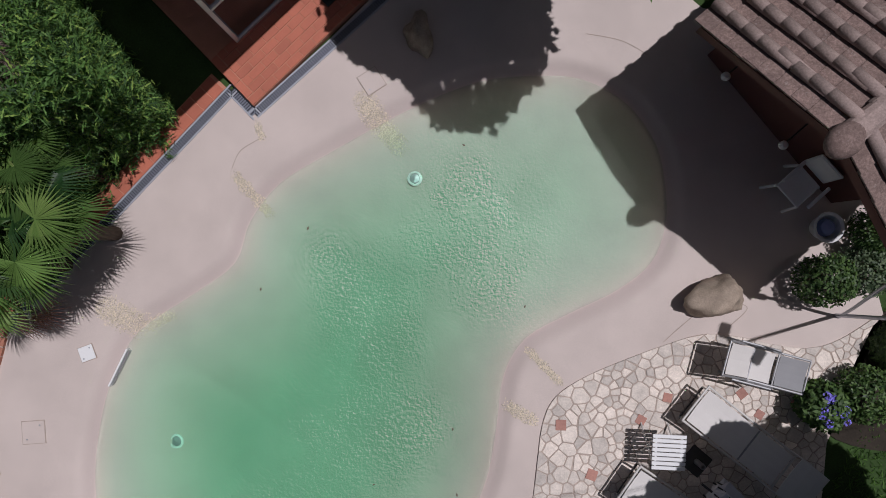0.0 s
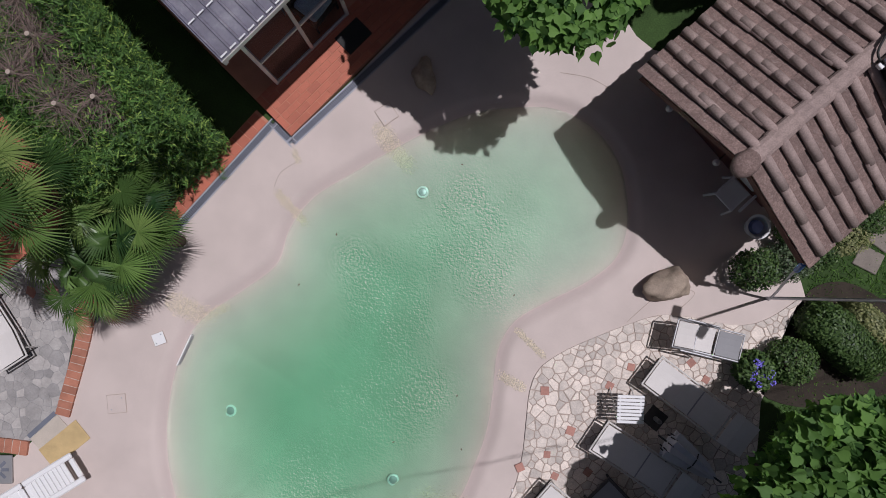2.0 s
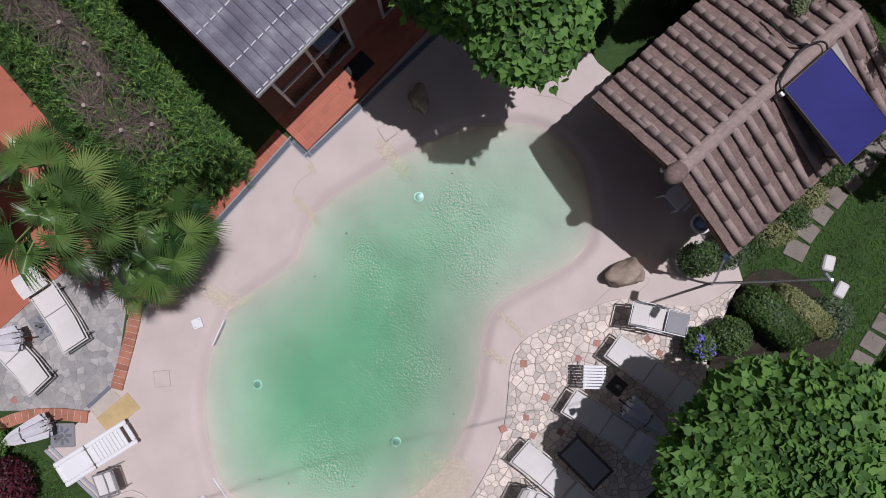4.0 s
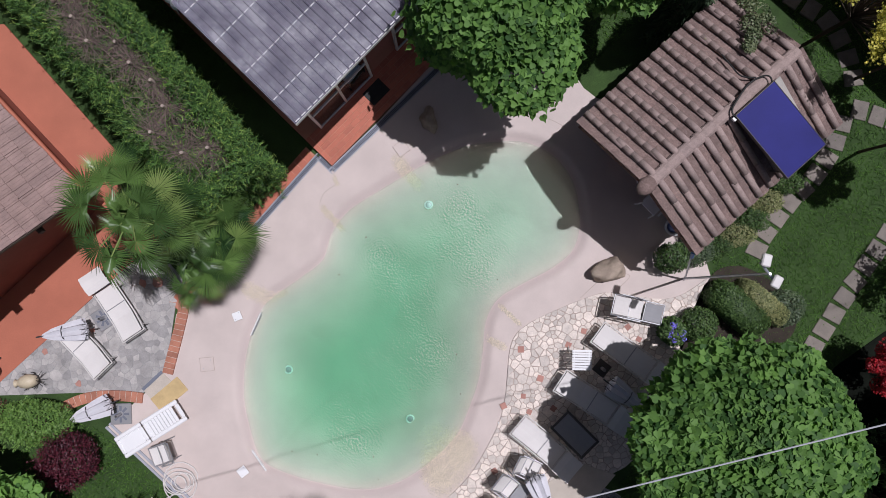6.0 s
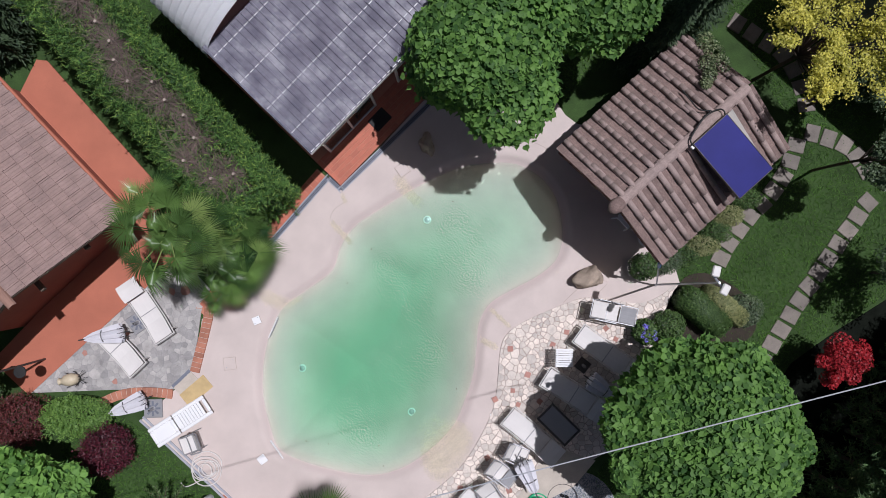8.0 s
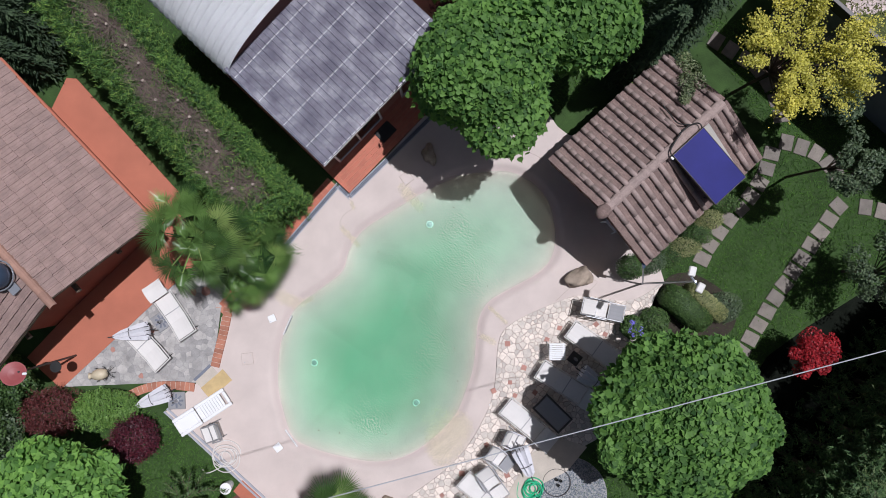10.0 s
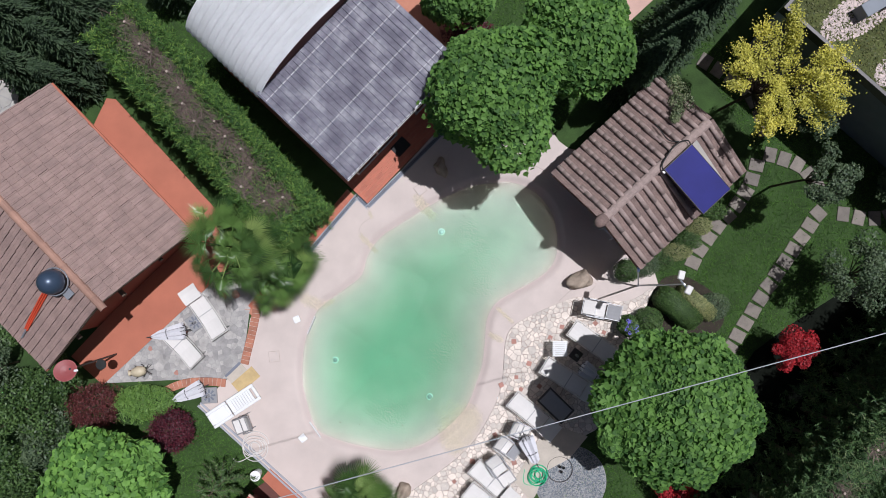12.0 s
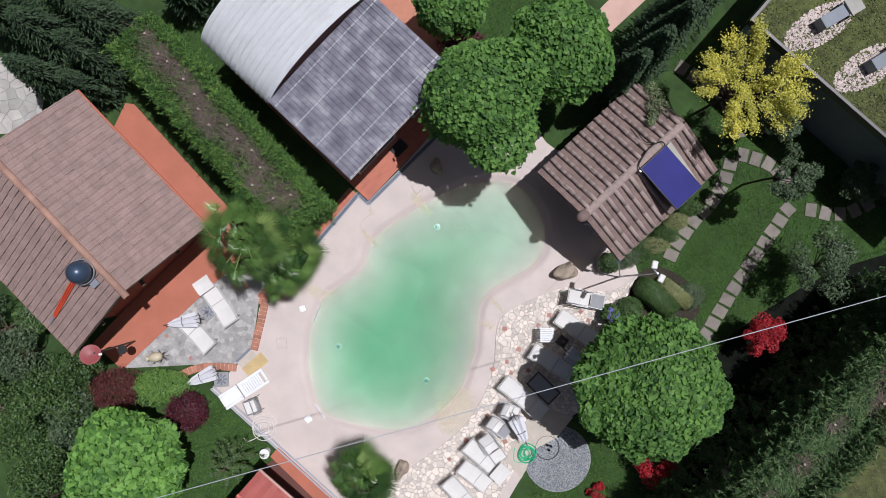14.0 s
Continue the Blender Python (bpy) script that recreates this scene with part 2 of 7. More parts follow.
LEAF_PALM = leaf_material("fan_palm_leaves", (0.018, 0.058, 0.014), (0.14, 0.265, 0.05), 0.36, 0.2, (0.31, 0.43, 0.11), "object")
LEAF_GRASS = leaf_material("grass_blades", (0.030, 0.088, 0.011), (0.085, 0.20, 0.022), 0.7, 0.2)
LEAF_SEDUM = leaf_material("sedum_leaves", (0.06, 0.085, 0.022), (0.16, 0.18, 0.05), 0.6, 0.15)
LEAF_STRAW = leaf_material("dry_grass_blades", (0.102, 0.09, 0.055), (0.2244, 0.18, 0.123), 0.8, 0.15)
DRY_PALM = leaf_material("dry_palm_leaves", (0.10, 0.045, 0.025), (0.26, 0.14, 0.08), 0.7, 0.2)
FLOWER = leaf_material("violet_blue_petals", (0.14, 0.13, 0.50), (0.32, 0.30, 0.80), 0.6, 0.2)


def glass_sheet(name, tint, rough, through_share):
    """A thin clear sheet: part of the light goes straight on, tinted, the rest is gloss."""
    m, tree, b = material(name, rough, 0.0, 0.5)
    b.inputs["Base Color"].default_value = (*tint, 1)
    clear = node(tree, "ShaderNodeBsdfTransparent")
    clear.inputs["Color"].default_value = (*spread(tint, 1.0), 1)
    mix = node(tree, "ShaderNodeMixShader", Fac=through_share)
    tree.links.new(b.outputs[0], mix.inputs[1])
    tree.links.new(clear.outputs[0], mix.inputs[2])
    tree.links.new(mix.outputs[0], tree.nodes["Material Output"].inputs["Surface"])
    return m, tree, b


POLY, poly_tree, poly_b = glass_sheet("smoky_corrugated_sheet", (0.34, 0.33, 0.40), 0.25, 0.30)
poly_tree.links.new(ramp(poly_tree, noise_at(poly_tree, 0.55, 5, 0.6), [(0.34, (0.33, 0.32, 0.39)), (0.52, (0.50, 0.49, 0.57)), (0.68, (0.82, 0.81, 0.87))]), poly_b.inputs["Base Color"])
PANE, pane_tree, pane_b = glass_sheet("window_glass", (0.86, 0.88, 0.89), 0.04, 0.9)
pane_b.inputs["Base Color"].default_value = (0.02, 0.02, 0.02, 1)

# Pool water: clear, bent at the surface, greener where it is deep, ripple light painted in.
WATER = bpy.data.materials.new("pool_water")
WATER.use_nodes = True
water_tree = WATER.node_tree
water_tree.nodes.remove(water_tree.nodes["Principled BSDF"])
bend = node(water_tree, "ShaderNodeBsdfRefraction", IOR=1.333, Roughness=0.0)
gleam = node(water_tree, "ShaderNodeBsdfGlossy", Roughness=0.05)
share = node(water_tree, "ShaderNodeFresnel", IOR=1.333)
water_mix = node(water_tree, "ShaderNodeMixShader")
water_tree.links.new(share.outputs[0], water_mix.inputs["Fac"])
water_tree.links.new(bend.outputs[0], water_mix.inputs[1])
water_tree.links.new(gleam.outputs[0], water_mix.inputs[2])
water_tree.links.new(water_mix.outputs[0], water_tree.nodes["Material Output"].inputs["Surface"])
deep = water_tree.nodes.new("ShaderNodeAttribute")
deep.attribute_name = "depth"
stir = water_tree.nodes.new("ShaderNodeAttribute")
stir.attribute_name = "ripple"
waves = water_tree.nodes.new("ShaderNodeMath")
waves.operation = "MULTIPLY"
def water_math(how, a, b):
    n = water_tree.nodes.new("ShaderNodeMath")
    n.operation = how
    for value, socket in zip((a, b), n.inputs):
        if isinstance(value, (int, float)):
            socket.default_value = value
        else:
            water_tree.links.new(value, socket)
    return n.outputs[0]


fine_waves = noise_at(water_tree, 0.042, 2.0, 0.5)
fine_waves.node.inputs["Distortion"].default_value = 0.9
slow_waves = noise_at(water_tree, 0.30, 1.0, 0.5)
# Ripple light painted into the tint: a bright and a dark flank per wavelet.
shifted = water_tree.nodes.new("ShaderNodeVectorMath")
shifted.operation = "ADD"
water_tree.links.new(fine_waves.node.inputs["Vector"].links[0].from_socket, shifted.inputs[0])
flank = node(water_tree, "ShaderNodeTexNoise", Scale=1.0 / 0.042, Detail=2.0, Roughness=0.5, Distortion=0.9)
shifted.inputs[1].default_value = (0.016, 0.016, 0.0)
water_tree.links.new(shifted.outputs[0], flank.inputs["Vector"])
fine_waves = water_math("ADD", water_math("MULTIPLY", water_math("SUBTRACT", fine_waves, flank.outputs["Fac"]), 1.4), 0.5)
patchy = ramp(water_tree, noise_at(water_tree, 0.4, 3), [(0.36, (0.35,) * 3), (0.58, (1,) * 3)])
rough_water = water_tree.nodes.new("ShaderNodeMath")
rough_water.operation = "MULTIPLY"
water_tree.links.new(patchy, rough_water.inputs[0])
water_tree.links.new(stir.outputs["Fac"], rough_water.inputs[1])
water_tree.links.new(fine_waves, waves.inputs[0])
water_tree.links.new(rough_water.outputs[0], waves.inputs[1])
painted_waves = water_tree.nodes.new("ShaderNodeMath")
painted_waves.operation = "MULTIPLY_ADD"
water_tree.links.new(waves.outputs[0], painted_waves.inputs[0])
painted_waves.inputs[1].default_value = 4.2
water_tree.links.new(deep.outputs["Fac"], painted_waves.inputs[2])
ripple_tint = water_tree.nodes.new("ShaderNodeMath")
ripple_tint.operation = "MULTIPLY_ADD"
water_tree.links.new(rough_water.outputs[0], ripple_tint.inputs[0])
ripple_tint.inputs[1].default_value = -1.9
water_tree.links.new(painted_waves.outputs[0], ripple_tint.inputs[2])
water_tree.links.new(ramp(water_tree, ripple_tint.outputs[0], [(0.0, (0.775, 0.85, 0.815)), (0.08, (0.665, 0.80, 0.735)), (0.20, (0.565, 0.765, 0.685)), (0.40, (0.465, 0.725, 0.61)), (0.65, (0.37, 0.675, 0.53)), (1.0, (0.20, 0.55, 0.37))]), bend.inputs["Color"])
rings_from = [(0.35, 0.85), (0.6, -0.5), (-1.65, -0.15), (-0.5, -2.55), (-2.35, -4.65)]
where = water_tree.nodes.new("ShaderNodeNewGeometry").outputs["Position"]
total = waves.outputs[0]


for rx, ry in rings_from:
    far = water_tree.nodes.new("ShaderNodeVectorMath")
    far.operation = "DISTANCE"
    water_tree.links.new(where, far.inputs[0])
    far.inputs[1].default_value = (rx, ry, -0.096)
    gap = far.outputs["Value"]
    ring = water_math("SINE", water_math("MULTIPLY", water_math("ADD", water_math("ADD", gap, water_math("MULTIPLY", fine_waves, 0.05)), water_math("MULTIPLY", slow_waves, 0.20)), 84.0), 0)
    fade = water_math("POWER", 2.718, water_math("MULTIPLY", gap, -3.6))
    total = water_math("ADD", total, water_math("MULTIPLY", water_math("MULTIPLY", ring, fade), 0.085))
# Rings and wavelets shift the tint in place of light caught by ripples.
water_tree.links.new(total, painted_waves.inputs[0])
surface_waves = node(water_tree, "ShaderNodeBump", Strength=1.0, Distance=0.003)
water_tree.links.new(total, surface_waves.inputs["Height"])
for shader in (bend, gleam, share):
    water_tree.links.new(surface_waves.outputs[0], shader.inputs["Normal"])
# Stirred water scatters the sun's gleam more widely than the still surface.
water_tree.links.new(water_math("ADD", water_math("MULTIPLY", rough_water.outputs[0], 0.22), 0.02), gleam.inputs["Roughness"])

# ---- building blocks ----
def link_mesh(name, verts, faces, mat, parent=None, label="", smooth=False):
    me = bpy.data.meshes.new(name)
    me.from_pydata([tuple(v) for v in verts], [], [tuple(f) for f in faces])
    me.materials.append(mat)
    if smooth:
        me.polygons.foreach_set("use_smooth", [True] * len(me.polygons))
    ob = new(name, me)
    if parent:
        ob.parent = parent
    return tagged(ob, label)


def part(name, bm, mat, parent, label="", smooth=False):
    """Links a bmesh as one mesh under a thing or a part."""
    me = bpy.data.meshes.new(name)
    bmesh.ops.recalc_face_normals(bm, faces=bm.faces)
    bm.to_mesh(me)
    bm.free()
    me.materials.append(mat)
    if smooth:
        me.polygons.foreach_set("use_smooth", [True] * len(me.polygons))
    ob = new(name, me)
    ob.parent = parent
    return tagged(ob, label)


def thing(name, m, label, category, group="", kind=""):
    ob = new(name)
    ob.empty_display_size = 0.2
    ob.matrix_world = m
    return tagged(ob, label, category, group, kind)


def shared(name, me, m, parent):
    ob = new(name, me)
    ob.parent = parent
    ob.matrix_basis = m
    return ob


def data_of(name, bm, mat):
    me = bpy.data.meshes.new(name)
    bmesh.ops.recalc_face_normals(bm, faces=bm.faces)
    bm.to_mesh(me)
    bm.free()
    me.materials.append(mat)
    return me


def block(bm, x0, x1, y0, y1, z0, z1, bevel=0.0, m=None):
    """A box with softened edges added to bm."""
    made = bmesh.ops.create_cube(bm, size=1.0)["verts"]
    bmesh.ops.scale(bm, verts=made, vec=(x1 - x0, y1 - y0, z1 - z0))
    bmesh.ops.translate(bm, verts=made, vec=((x0 + x1) / 2, (y0 + y1) / 2, (z0 + z1) / 2))
    if bevel:
        edges = list({e for v in made for e in v.link_edges})
        got = bmesh.ops.bevel(bm, geom=edges, offset=bevel, segments=1, affect="EDGES")
        made = list({v for f in got["faces"] for v in f.verts} | {v for v in made if v.is_valid})
    if m:
        bmesh.ops.transform(bm, matrix=m, verts=made)
    return bm


def box(x0, x1, y0, y1, z0, z1, bevel=0.0, m=None):
    return block(bmesh.new(), x0, x1, y0, y1, z0, z1, bevel, m)


def rod(bm, a, b, r, r2=None, sides=8):
    a, b = Vector(a), Vector(b)
    m = Matrix.Translation((a + b) / 2) @ (b - a).to_track_quat("Z", "Y").to_matrix().to_4x4()
    bmesh.ops.create_cone(bm, cap_ends=True, segments=sides, radius1=r, radius2=r if r2 is None else r2, depth=(b - a).length, matrix=m)
    return bm


def pipe(bm, points, r, sides=6, closed=False):
    """A round bar along points, as one skin."""
    pts = [Vector(p) for p in points]
    rings = []
    n = len(pts)
    for i, p in enumerate(pts):
        a = pts[i - 1] if i or closed else pts[0]
        b = pts[(i + 1) % n] if i < n - 1 or closed else pts[-1]
        q = (b - a).to_track_quat("Z", "Y")
        rings.append([bm.verts.new(p + q @ Vector((r * math.cos(t), r * math.sin(t), 0))) for t in (2 * math.pi * k / sides for k in range(sides))])
    for i in range(n if closed else n - 1):
        u, v = rings[i], rings[(i + 1) % n]
        for k in range(sides):
            bm.faces.new((u[k], u[(k + 1) % sides], v[(k + 1) % sides], v[k]))
    if not closed:
        bm.faces.new(rings[0][::-1])
        bm.faces.new(rings[-1])
    return bm


def lathe(bm, profile, sides=20, m=None, ring=False):
    """A turned body from (radius, height) steps."""
    rings = []
    for r, z in profile:
        rings.append([bm.verts.new((max(r, 1e-4) * math.cos(2 * math.pi * k / sides), max(r, 1e-4) * math.sin(2 * math.pi * k / sides), z)) for k in range(sides)])
    for u, v in zip(rings, rings[1:]):
        for k in range(sides):
            bm.faces.new((u[k], u[(k + 1) % sides], v[(k + 1) % sides], v[k]))
    if ring:
        for k in range(sides):
            bm.faces.new((rings[-1][k], rings[-1][(k + 1) % sides], rings[0][(k + 1) % sides], rings[0][k]))
    else:
        bm.faces.new(rings[0][::-1])
        bm.faces.new(rings[-1])
    if m:
        bmesh.ops.transform(bm, matrix=m, verts=[v for loop in rings for v in loop])
    return bm


def smooth_line(points, closed=False, steps=6):
    """A Catmull-Rom line through points."""
    p = [np.array(q, float) for q in points]
    n = len(p)
    out = []
    for i in range(n if closed else n - 1):
        a = p[i - 1] if (i or closed) else p[0]
        b, c = p[i], p[(i + 1) % n]
        d = p[(i + 2) % n] if (closed or i + 2 < n) else p[-1]
        for k in range(steps):
            t = k / steps
            out.append(0.5 * (2 * b + (c - a) * t + (2 * a - 5 * b + 4 * c - d) * t * t + (3 * b - a - 3 * c + d) * t ** 3))
    if not closed:
        out.append(p[-1])
    return np.array(out)


def to_edge(pts, line):
    """Distances from pts to a closed line, and the nearest points on it."""
    a, b = line, np.roll(line, -1, 0)
    d = b - a
    best, near = np.full(len(pts), 1e9), np.zeros((len(pts), 2))
    for i in range(len(a)):
        t = np.clip(((pts - a[i]) @ d[i]) / max(d[i] @ d[i], 1e-9), 0, 1)
        q = a[i] + t[:, None] * d[i]
        r = np.hypot(*(pts - q).T)
        nearer = r < best
        best[nearer], near[nearer] = r[nearer], q[nearer]
    return best, near


def inside(pts, line):
    a, b = line, np.roll(line, -1, 0)
    odd = np.zeros(len(pts), bool)
    for (x0, y0), (x1, y1) in zip(a, b):
        if y0 != y1:
            cross = ((pts[:, 1] < y0) != (pts[:, 1] < y1)) & (pts[:, 0] < (x1 - x0) * (pts[:, 1] - y0) / (y1 - y0) + x0)
            odd ^= cross
    return odd


def sheet(outline, holes=()):
    """Triangles that fill an outline with holes: points and faces."""
    from mathutils.geometry import tessellate_polygon
    loops = [[Vector((x, y, 0)) for x, y in loop] for loop in (outline, *holes)]
    return [v for loop in loops for v in loop], tessellate_polygon(loops)


def plate(name, outline, z0, z1, mat, parent=None, label="", holes=()):
    """A flat slab of an outline, from z0 up to z1."""
    pts, tris = sheet(outline, holes)
    n = len(pts)
    verts = [(p.x, p.y, z1) for p in pts] + [(p.x, p.y, z0) for p in pts]
    faces = []
    for a, b, c in tris:
        up = (pts[b] - pts[a]).cross(pts[c] - pts[a]).z > 0
        faces.append((a, b, c) if up else (a, c, b))
    start = 0
    for loop in (outline, *holes):
        k = len(loop)
        faces += [(start + i, start + (i + 1) % k, n + start + (i + 1) % k, n + start + i) for i in range(k)]
        start += k
    return link_mesh(name, verts, faces, mat, parent, label)


def heightfield(outline, step, height):
    """A net over an outline, fine as step, with heights from height(points)."""
    from mathutils.geometry import delaunay_2d_cdt
    outline = np.array(outline, float)
    lo, hi = outline.min(0), outline.max(0)
    gx, gy = np.meshgrid(np.arange(lo[0], hi[0], step), np.arange(lo[1], hi[1], step))
    gx[1::2] += step / 2
    grid = np.stack([gx.ravel(), gy.ravel()], 1)
    grid = grid[inside(grid, outline)]
    far, _ = to_edge(grid, outline)
    grid = grid[far > step * 0.4]
    n = len(outline)
    pts = [Vector(p) for p in np.concatenate([outline, grid])]
    got = delaunay_2d_cdt(pts, [(i, (i + 1) % n) for i in range(n)], [], 1, 1e-5)
    flat = np.array([(v.x, v.y) for v in got[0]])
    z = height(flat)
    faces = []
    for f in got[2]:
        a, b, c = (flat[i] for i in f[:3])
        up = (b[0] - a[0]) * (c[1] - a[1]) - (b[1] - a[1]) * (c[0] - a[0]) > 0
        faces.append(tuple(f) if up else tuple(f[::-1]))
    return np.column_stack([flat, z]), faces


def cells(outline, size, rng, gap, corner=0.0):
    """Irregular stones that fill an outline: each a polygon."""
    outline = np.array(outline, float)
    lo, hi = outline.min(0) - size, outline.max(0) + size
    gx, gy = np.meshgrid(np.arange(lo[0], hi[0], size), np.arange(lo[1], hi[1], size * 0.9))
    gx[1::2] += size / 2
    seeds = np.stack([gx.ravel(), gy.ravel()], 1) + rng.uniform(-0.42, 0.42, (gx.size, 2)) * size
    seeds = seeds[rng.random(len(seeds)) > 0.12]
    seeds = seeds[inside(seeds, outline)]
    stones = []
    for i in range(len(seeds)):
        s = seeds[i]
        poly = [s + np.array(c) * size * 1.6 for c in ((-1, -1), (1, -1), (1, 1), (-1, 1))]
        d2 = ((seeds - s) ** 2).sum(1)
        for j in np.argsort(d2)[1:18]:
            mid, way = (seeds[j] + s) / 2, seeds[j] - s
            way = way / np.hypot(*way)
            mid = mid - way * gap / 2
            cut = []
            for a, b in zip(poly, poly[1:] + poly[:1]):
                da, db = (a - mid) @ way, (b - mid) @ way
                if da <= 0:
                    cut.append(a)
                if (da < 0) != (db < 0) and abs(da - db) > 1e-9:
                    cut.append(a + (b - a) * da / (da - db))
            poly = cut
            if len(poly) < 3:
                break
        if len(poly) < 3:
            continue
        poly = np.array(poly)
        out = ~inside(poly, outline)
        if out.any():
            _, near = to_edge(poly[out], outline)
            poly[out] = near
        keep = [k for k in range(len(poly)) if np.hypot(*(poly[k] - poly[k - 1])) > size * 0.08]
        poly = poly[keep]
        if len(poly) < 3:
            continue
        area = 0.5 * abs(np.dot(poly[:, 0], np.roll(poly[:, 1], -1)) - np.dot(poly[:, 1], np.roll(poly[:, 0], -1)))
        if area > size * size * 0.12:
            stones.append(poly)
    return stones


def crazy_cells(outline, small, large, tries, rng, gap):
    """Crazy paving: big and small stones laid close, each a polygon with straight broken sides."""
    outline = np.array(outline, float)
    lo, hi = outline.min(0), outline.max(0)
    spots = lo + rng.random((tries, 2)) * (hi - lo)
    spots = spots[inside(spots, outline)]
    sizes = small + (large - small) * rng.random(len(spots)) ** 1.6 * np.linspace(1, 0.15, len(spots))
    seeds, radii = np.zeros((0, 2)), np.zeros(0)
    for p, r in zip(spots, sizes):
        if not len(seeds) or (np.hypot(*(seeds - p).T) > (radii + r) * 0.90).all():
            seeds, radii = np.vstack([seeds, p]), np.append(radii, r)
    stones = []
    for s, r in zip(seeds, radii):
        poly = [s + np.array(c) * large * 1.7 for c in ((-1, -1), (1, -1), (1, 1), (-1, 1))]
        far = np.hypot(*(seeds - s).T)
        for j in np.argsort(far)[1:22]:
            way = (seeds[j] - s) / far[j]
            mid = s + way * ((far[j] ** 2 + r * r - radii[j] ** 2) / (2 * far[j]) - gap * rng.uniform(0.3, 0.75))
            cut = []
            for a, b in zip(poly, poly[1:] + poly[:1]):
                da, db = (a - mid) @ way, (b - mid) @ way
                if da <= 0:
                    cut.append(a)
                if (da < 0) != (db < 0) and abs(da - db) > 1e-9:
                    cut.append(a + (b - a) * da / (da - db))
            poly = cut
            if len(poly) < 3:
                break
        if len(poly) < 3:
            continue
        poly = np.array(poly)
        out = ~inside(poly, outline)
        if out.any():
            _, near = to_edge(poly[out], outline)
            poly[out] = near
        poly = poly[[k for k in range(len(poly)) if np.hypot(*(poly[k] - poly[k - 1])) > 0.018]]
        if len(poly) > 2 and 0.5 * abs(np.dot(poly[:, 0], np.roll(poly[:, 1], -1)) - np.dot(poly[:, 1], np.roll(poly[:, 0], -1))) > small * small * 0.5:
            stones.append(poly)
    return stones


def stone(name, poly, z0, z1, chamfer, mat, parent, rng):
    """One stone slab of a polygon outline, its rim chamfered, its corners knocked off."""
    rim = []
    n = len(poly)
    for i in range(n):
        a, b, c = poly[i - 1], poly[i], poly[(i + 1) % n]
        k = min(0.2, 0.005 / max(np.hypot(*(a - b)), 1e-3) + 0.02)
        rim += [b + (a - b) * k, b + (c - b) * k]
    rim = np.array(rim)
    mid = rim.mean(0)
    shrink = 1 - chamfer / max(np.hypot(*(rim - mid).T).mean(), 0.02)
    tip = rng.uniform(-0.004, 0.004, 2)
    top = mid + (rim - mid) * shrink
    m = len(rim)
    verts = [(*p, z1 - chamfer * 0.7) for p in rim] + [(*p, z1 + float((p - mid) @ tip)) for p in top] + [(*p, z0) for p in rim]
    faces = [tuple(range(m, 2 * m))] + [(i, (i + 1) % m, m + (i + 1) % m, m + i) for i in range(m)] + [(2 * m + i, 2 * m + (i + 1) % m, (i + 1) % m, i) for i in range(m)]
    verts = [(x - mid[0], y - mid[1], z) for x, y, z in verts]
    area = np.dot(poly[:, 0], np.roll(poly[:, 1], -1)) - np.dot(poly[:, 1], np.roll(poly[:, 0], -1))
    if area < 0:
        faces = [f[::-1] for f in faces]
    ob = link_mesh(name, verts, faces, mat, parent)
    ob.location = (mid[0], mid[1], 0)
    return ob


# Leaves: small shapes laid many times over into one mesh.
HEART = ([(0, -0.40, 0), (-0.20, -0.48, 0.05), (-0.44, -0.28, 0.08), (-0.40, 0.06, 0.04), (-0.25, 0.16, 0.05), (-0.10, 0.36, -0.03), (0, 0.70, -0.16), (0.10, 0.36, -0.03), (0.25, 0.16, 0.05), (0.40, 0.06, 0.04), (0.44, -0.28, 0.08), (0.20, -0.48, 0.05), (0, 0.05, -0.02)],
         [(0, 12, 3, 2, 1), (12, 6, 5, 4, 3), (0, 11, 10, 9, 12), (12, 9, 8, 7, 6)])
NEEDLE = ([(0, -0.5, 0), (-0.075, -0.05, 0.02), (0, 0.5, 0), (0.075, -0.05, 0.02)], [(0, 3, 2, 1)])
OVAL = ([(0, -0.5, 0), (-0.25, 0, 0.06), (0, 0.5, -0.04), (0.25, 0, 0.06)], [(0, 3, 2, 1)])
BLADE = ([(-0.06, -0.5, 0), (0.06, -0.5, 0), (0.05, 0.1, 0.05), (0, 0.5, 0.0), (-0.05, 0.1, 0.05)], [(0, 1, 2, 3, 4)])
SPRAY = ([(0, -0.5, 0), (-0.11, -0.05, 0.02), (-0.035, 0.0, 0), (-0.09, 0.28, 0.02), (0, 0.5, 0), (0.08, 0.2, 0.02), (0.035, -0.05, 0), (0.10, -0.15, 0.02)],
         [(0, 7, 6, 2, 1), (6, 5, 4, 3, 2)])
LOBED = ([(0, -0.45, 0), (-0.15, -0.15, 0), (-0.45, -0.1, 0.05), (-0.18, 0.1, 0), (-0.25, 0.42, 0.03), (0, 0.2, 0), (0.25, 0.42, 0.03), (0.18, 0.1, 0), (0.45, -0.1, 0.05), (0.15, -0.15, 0)],
         [(0, 9, 1), (1, 9, 7, 3), (1, 3, 2), (9, 8, 7), (3, 7, 5), (3, 5, 4), (5, 7, 6)])


def unit(v):
    return v / np.maximum(np.linalg.norm(v, axis=1), 1e-9)[:, None]


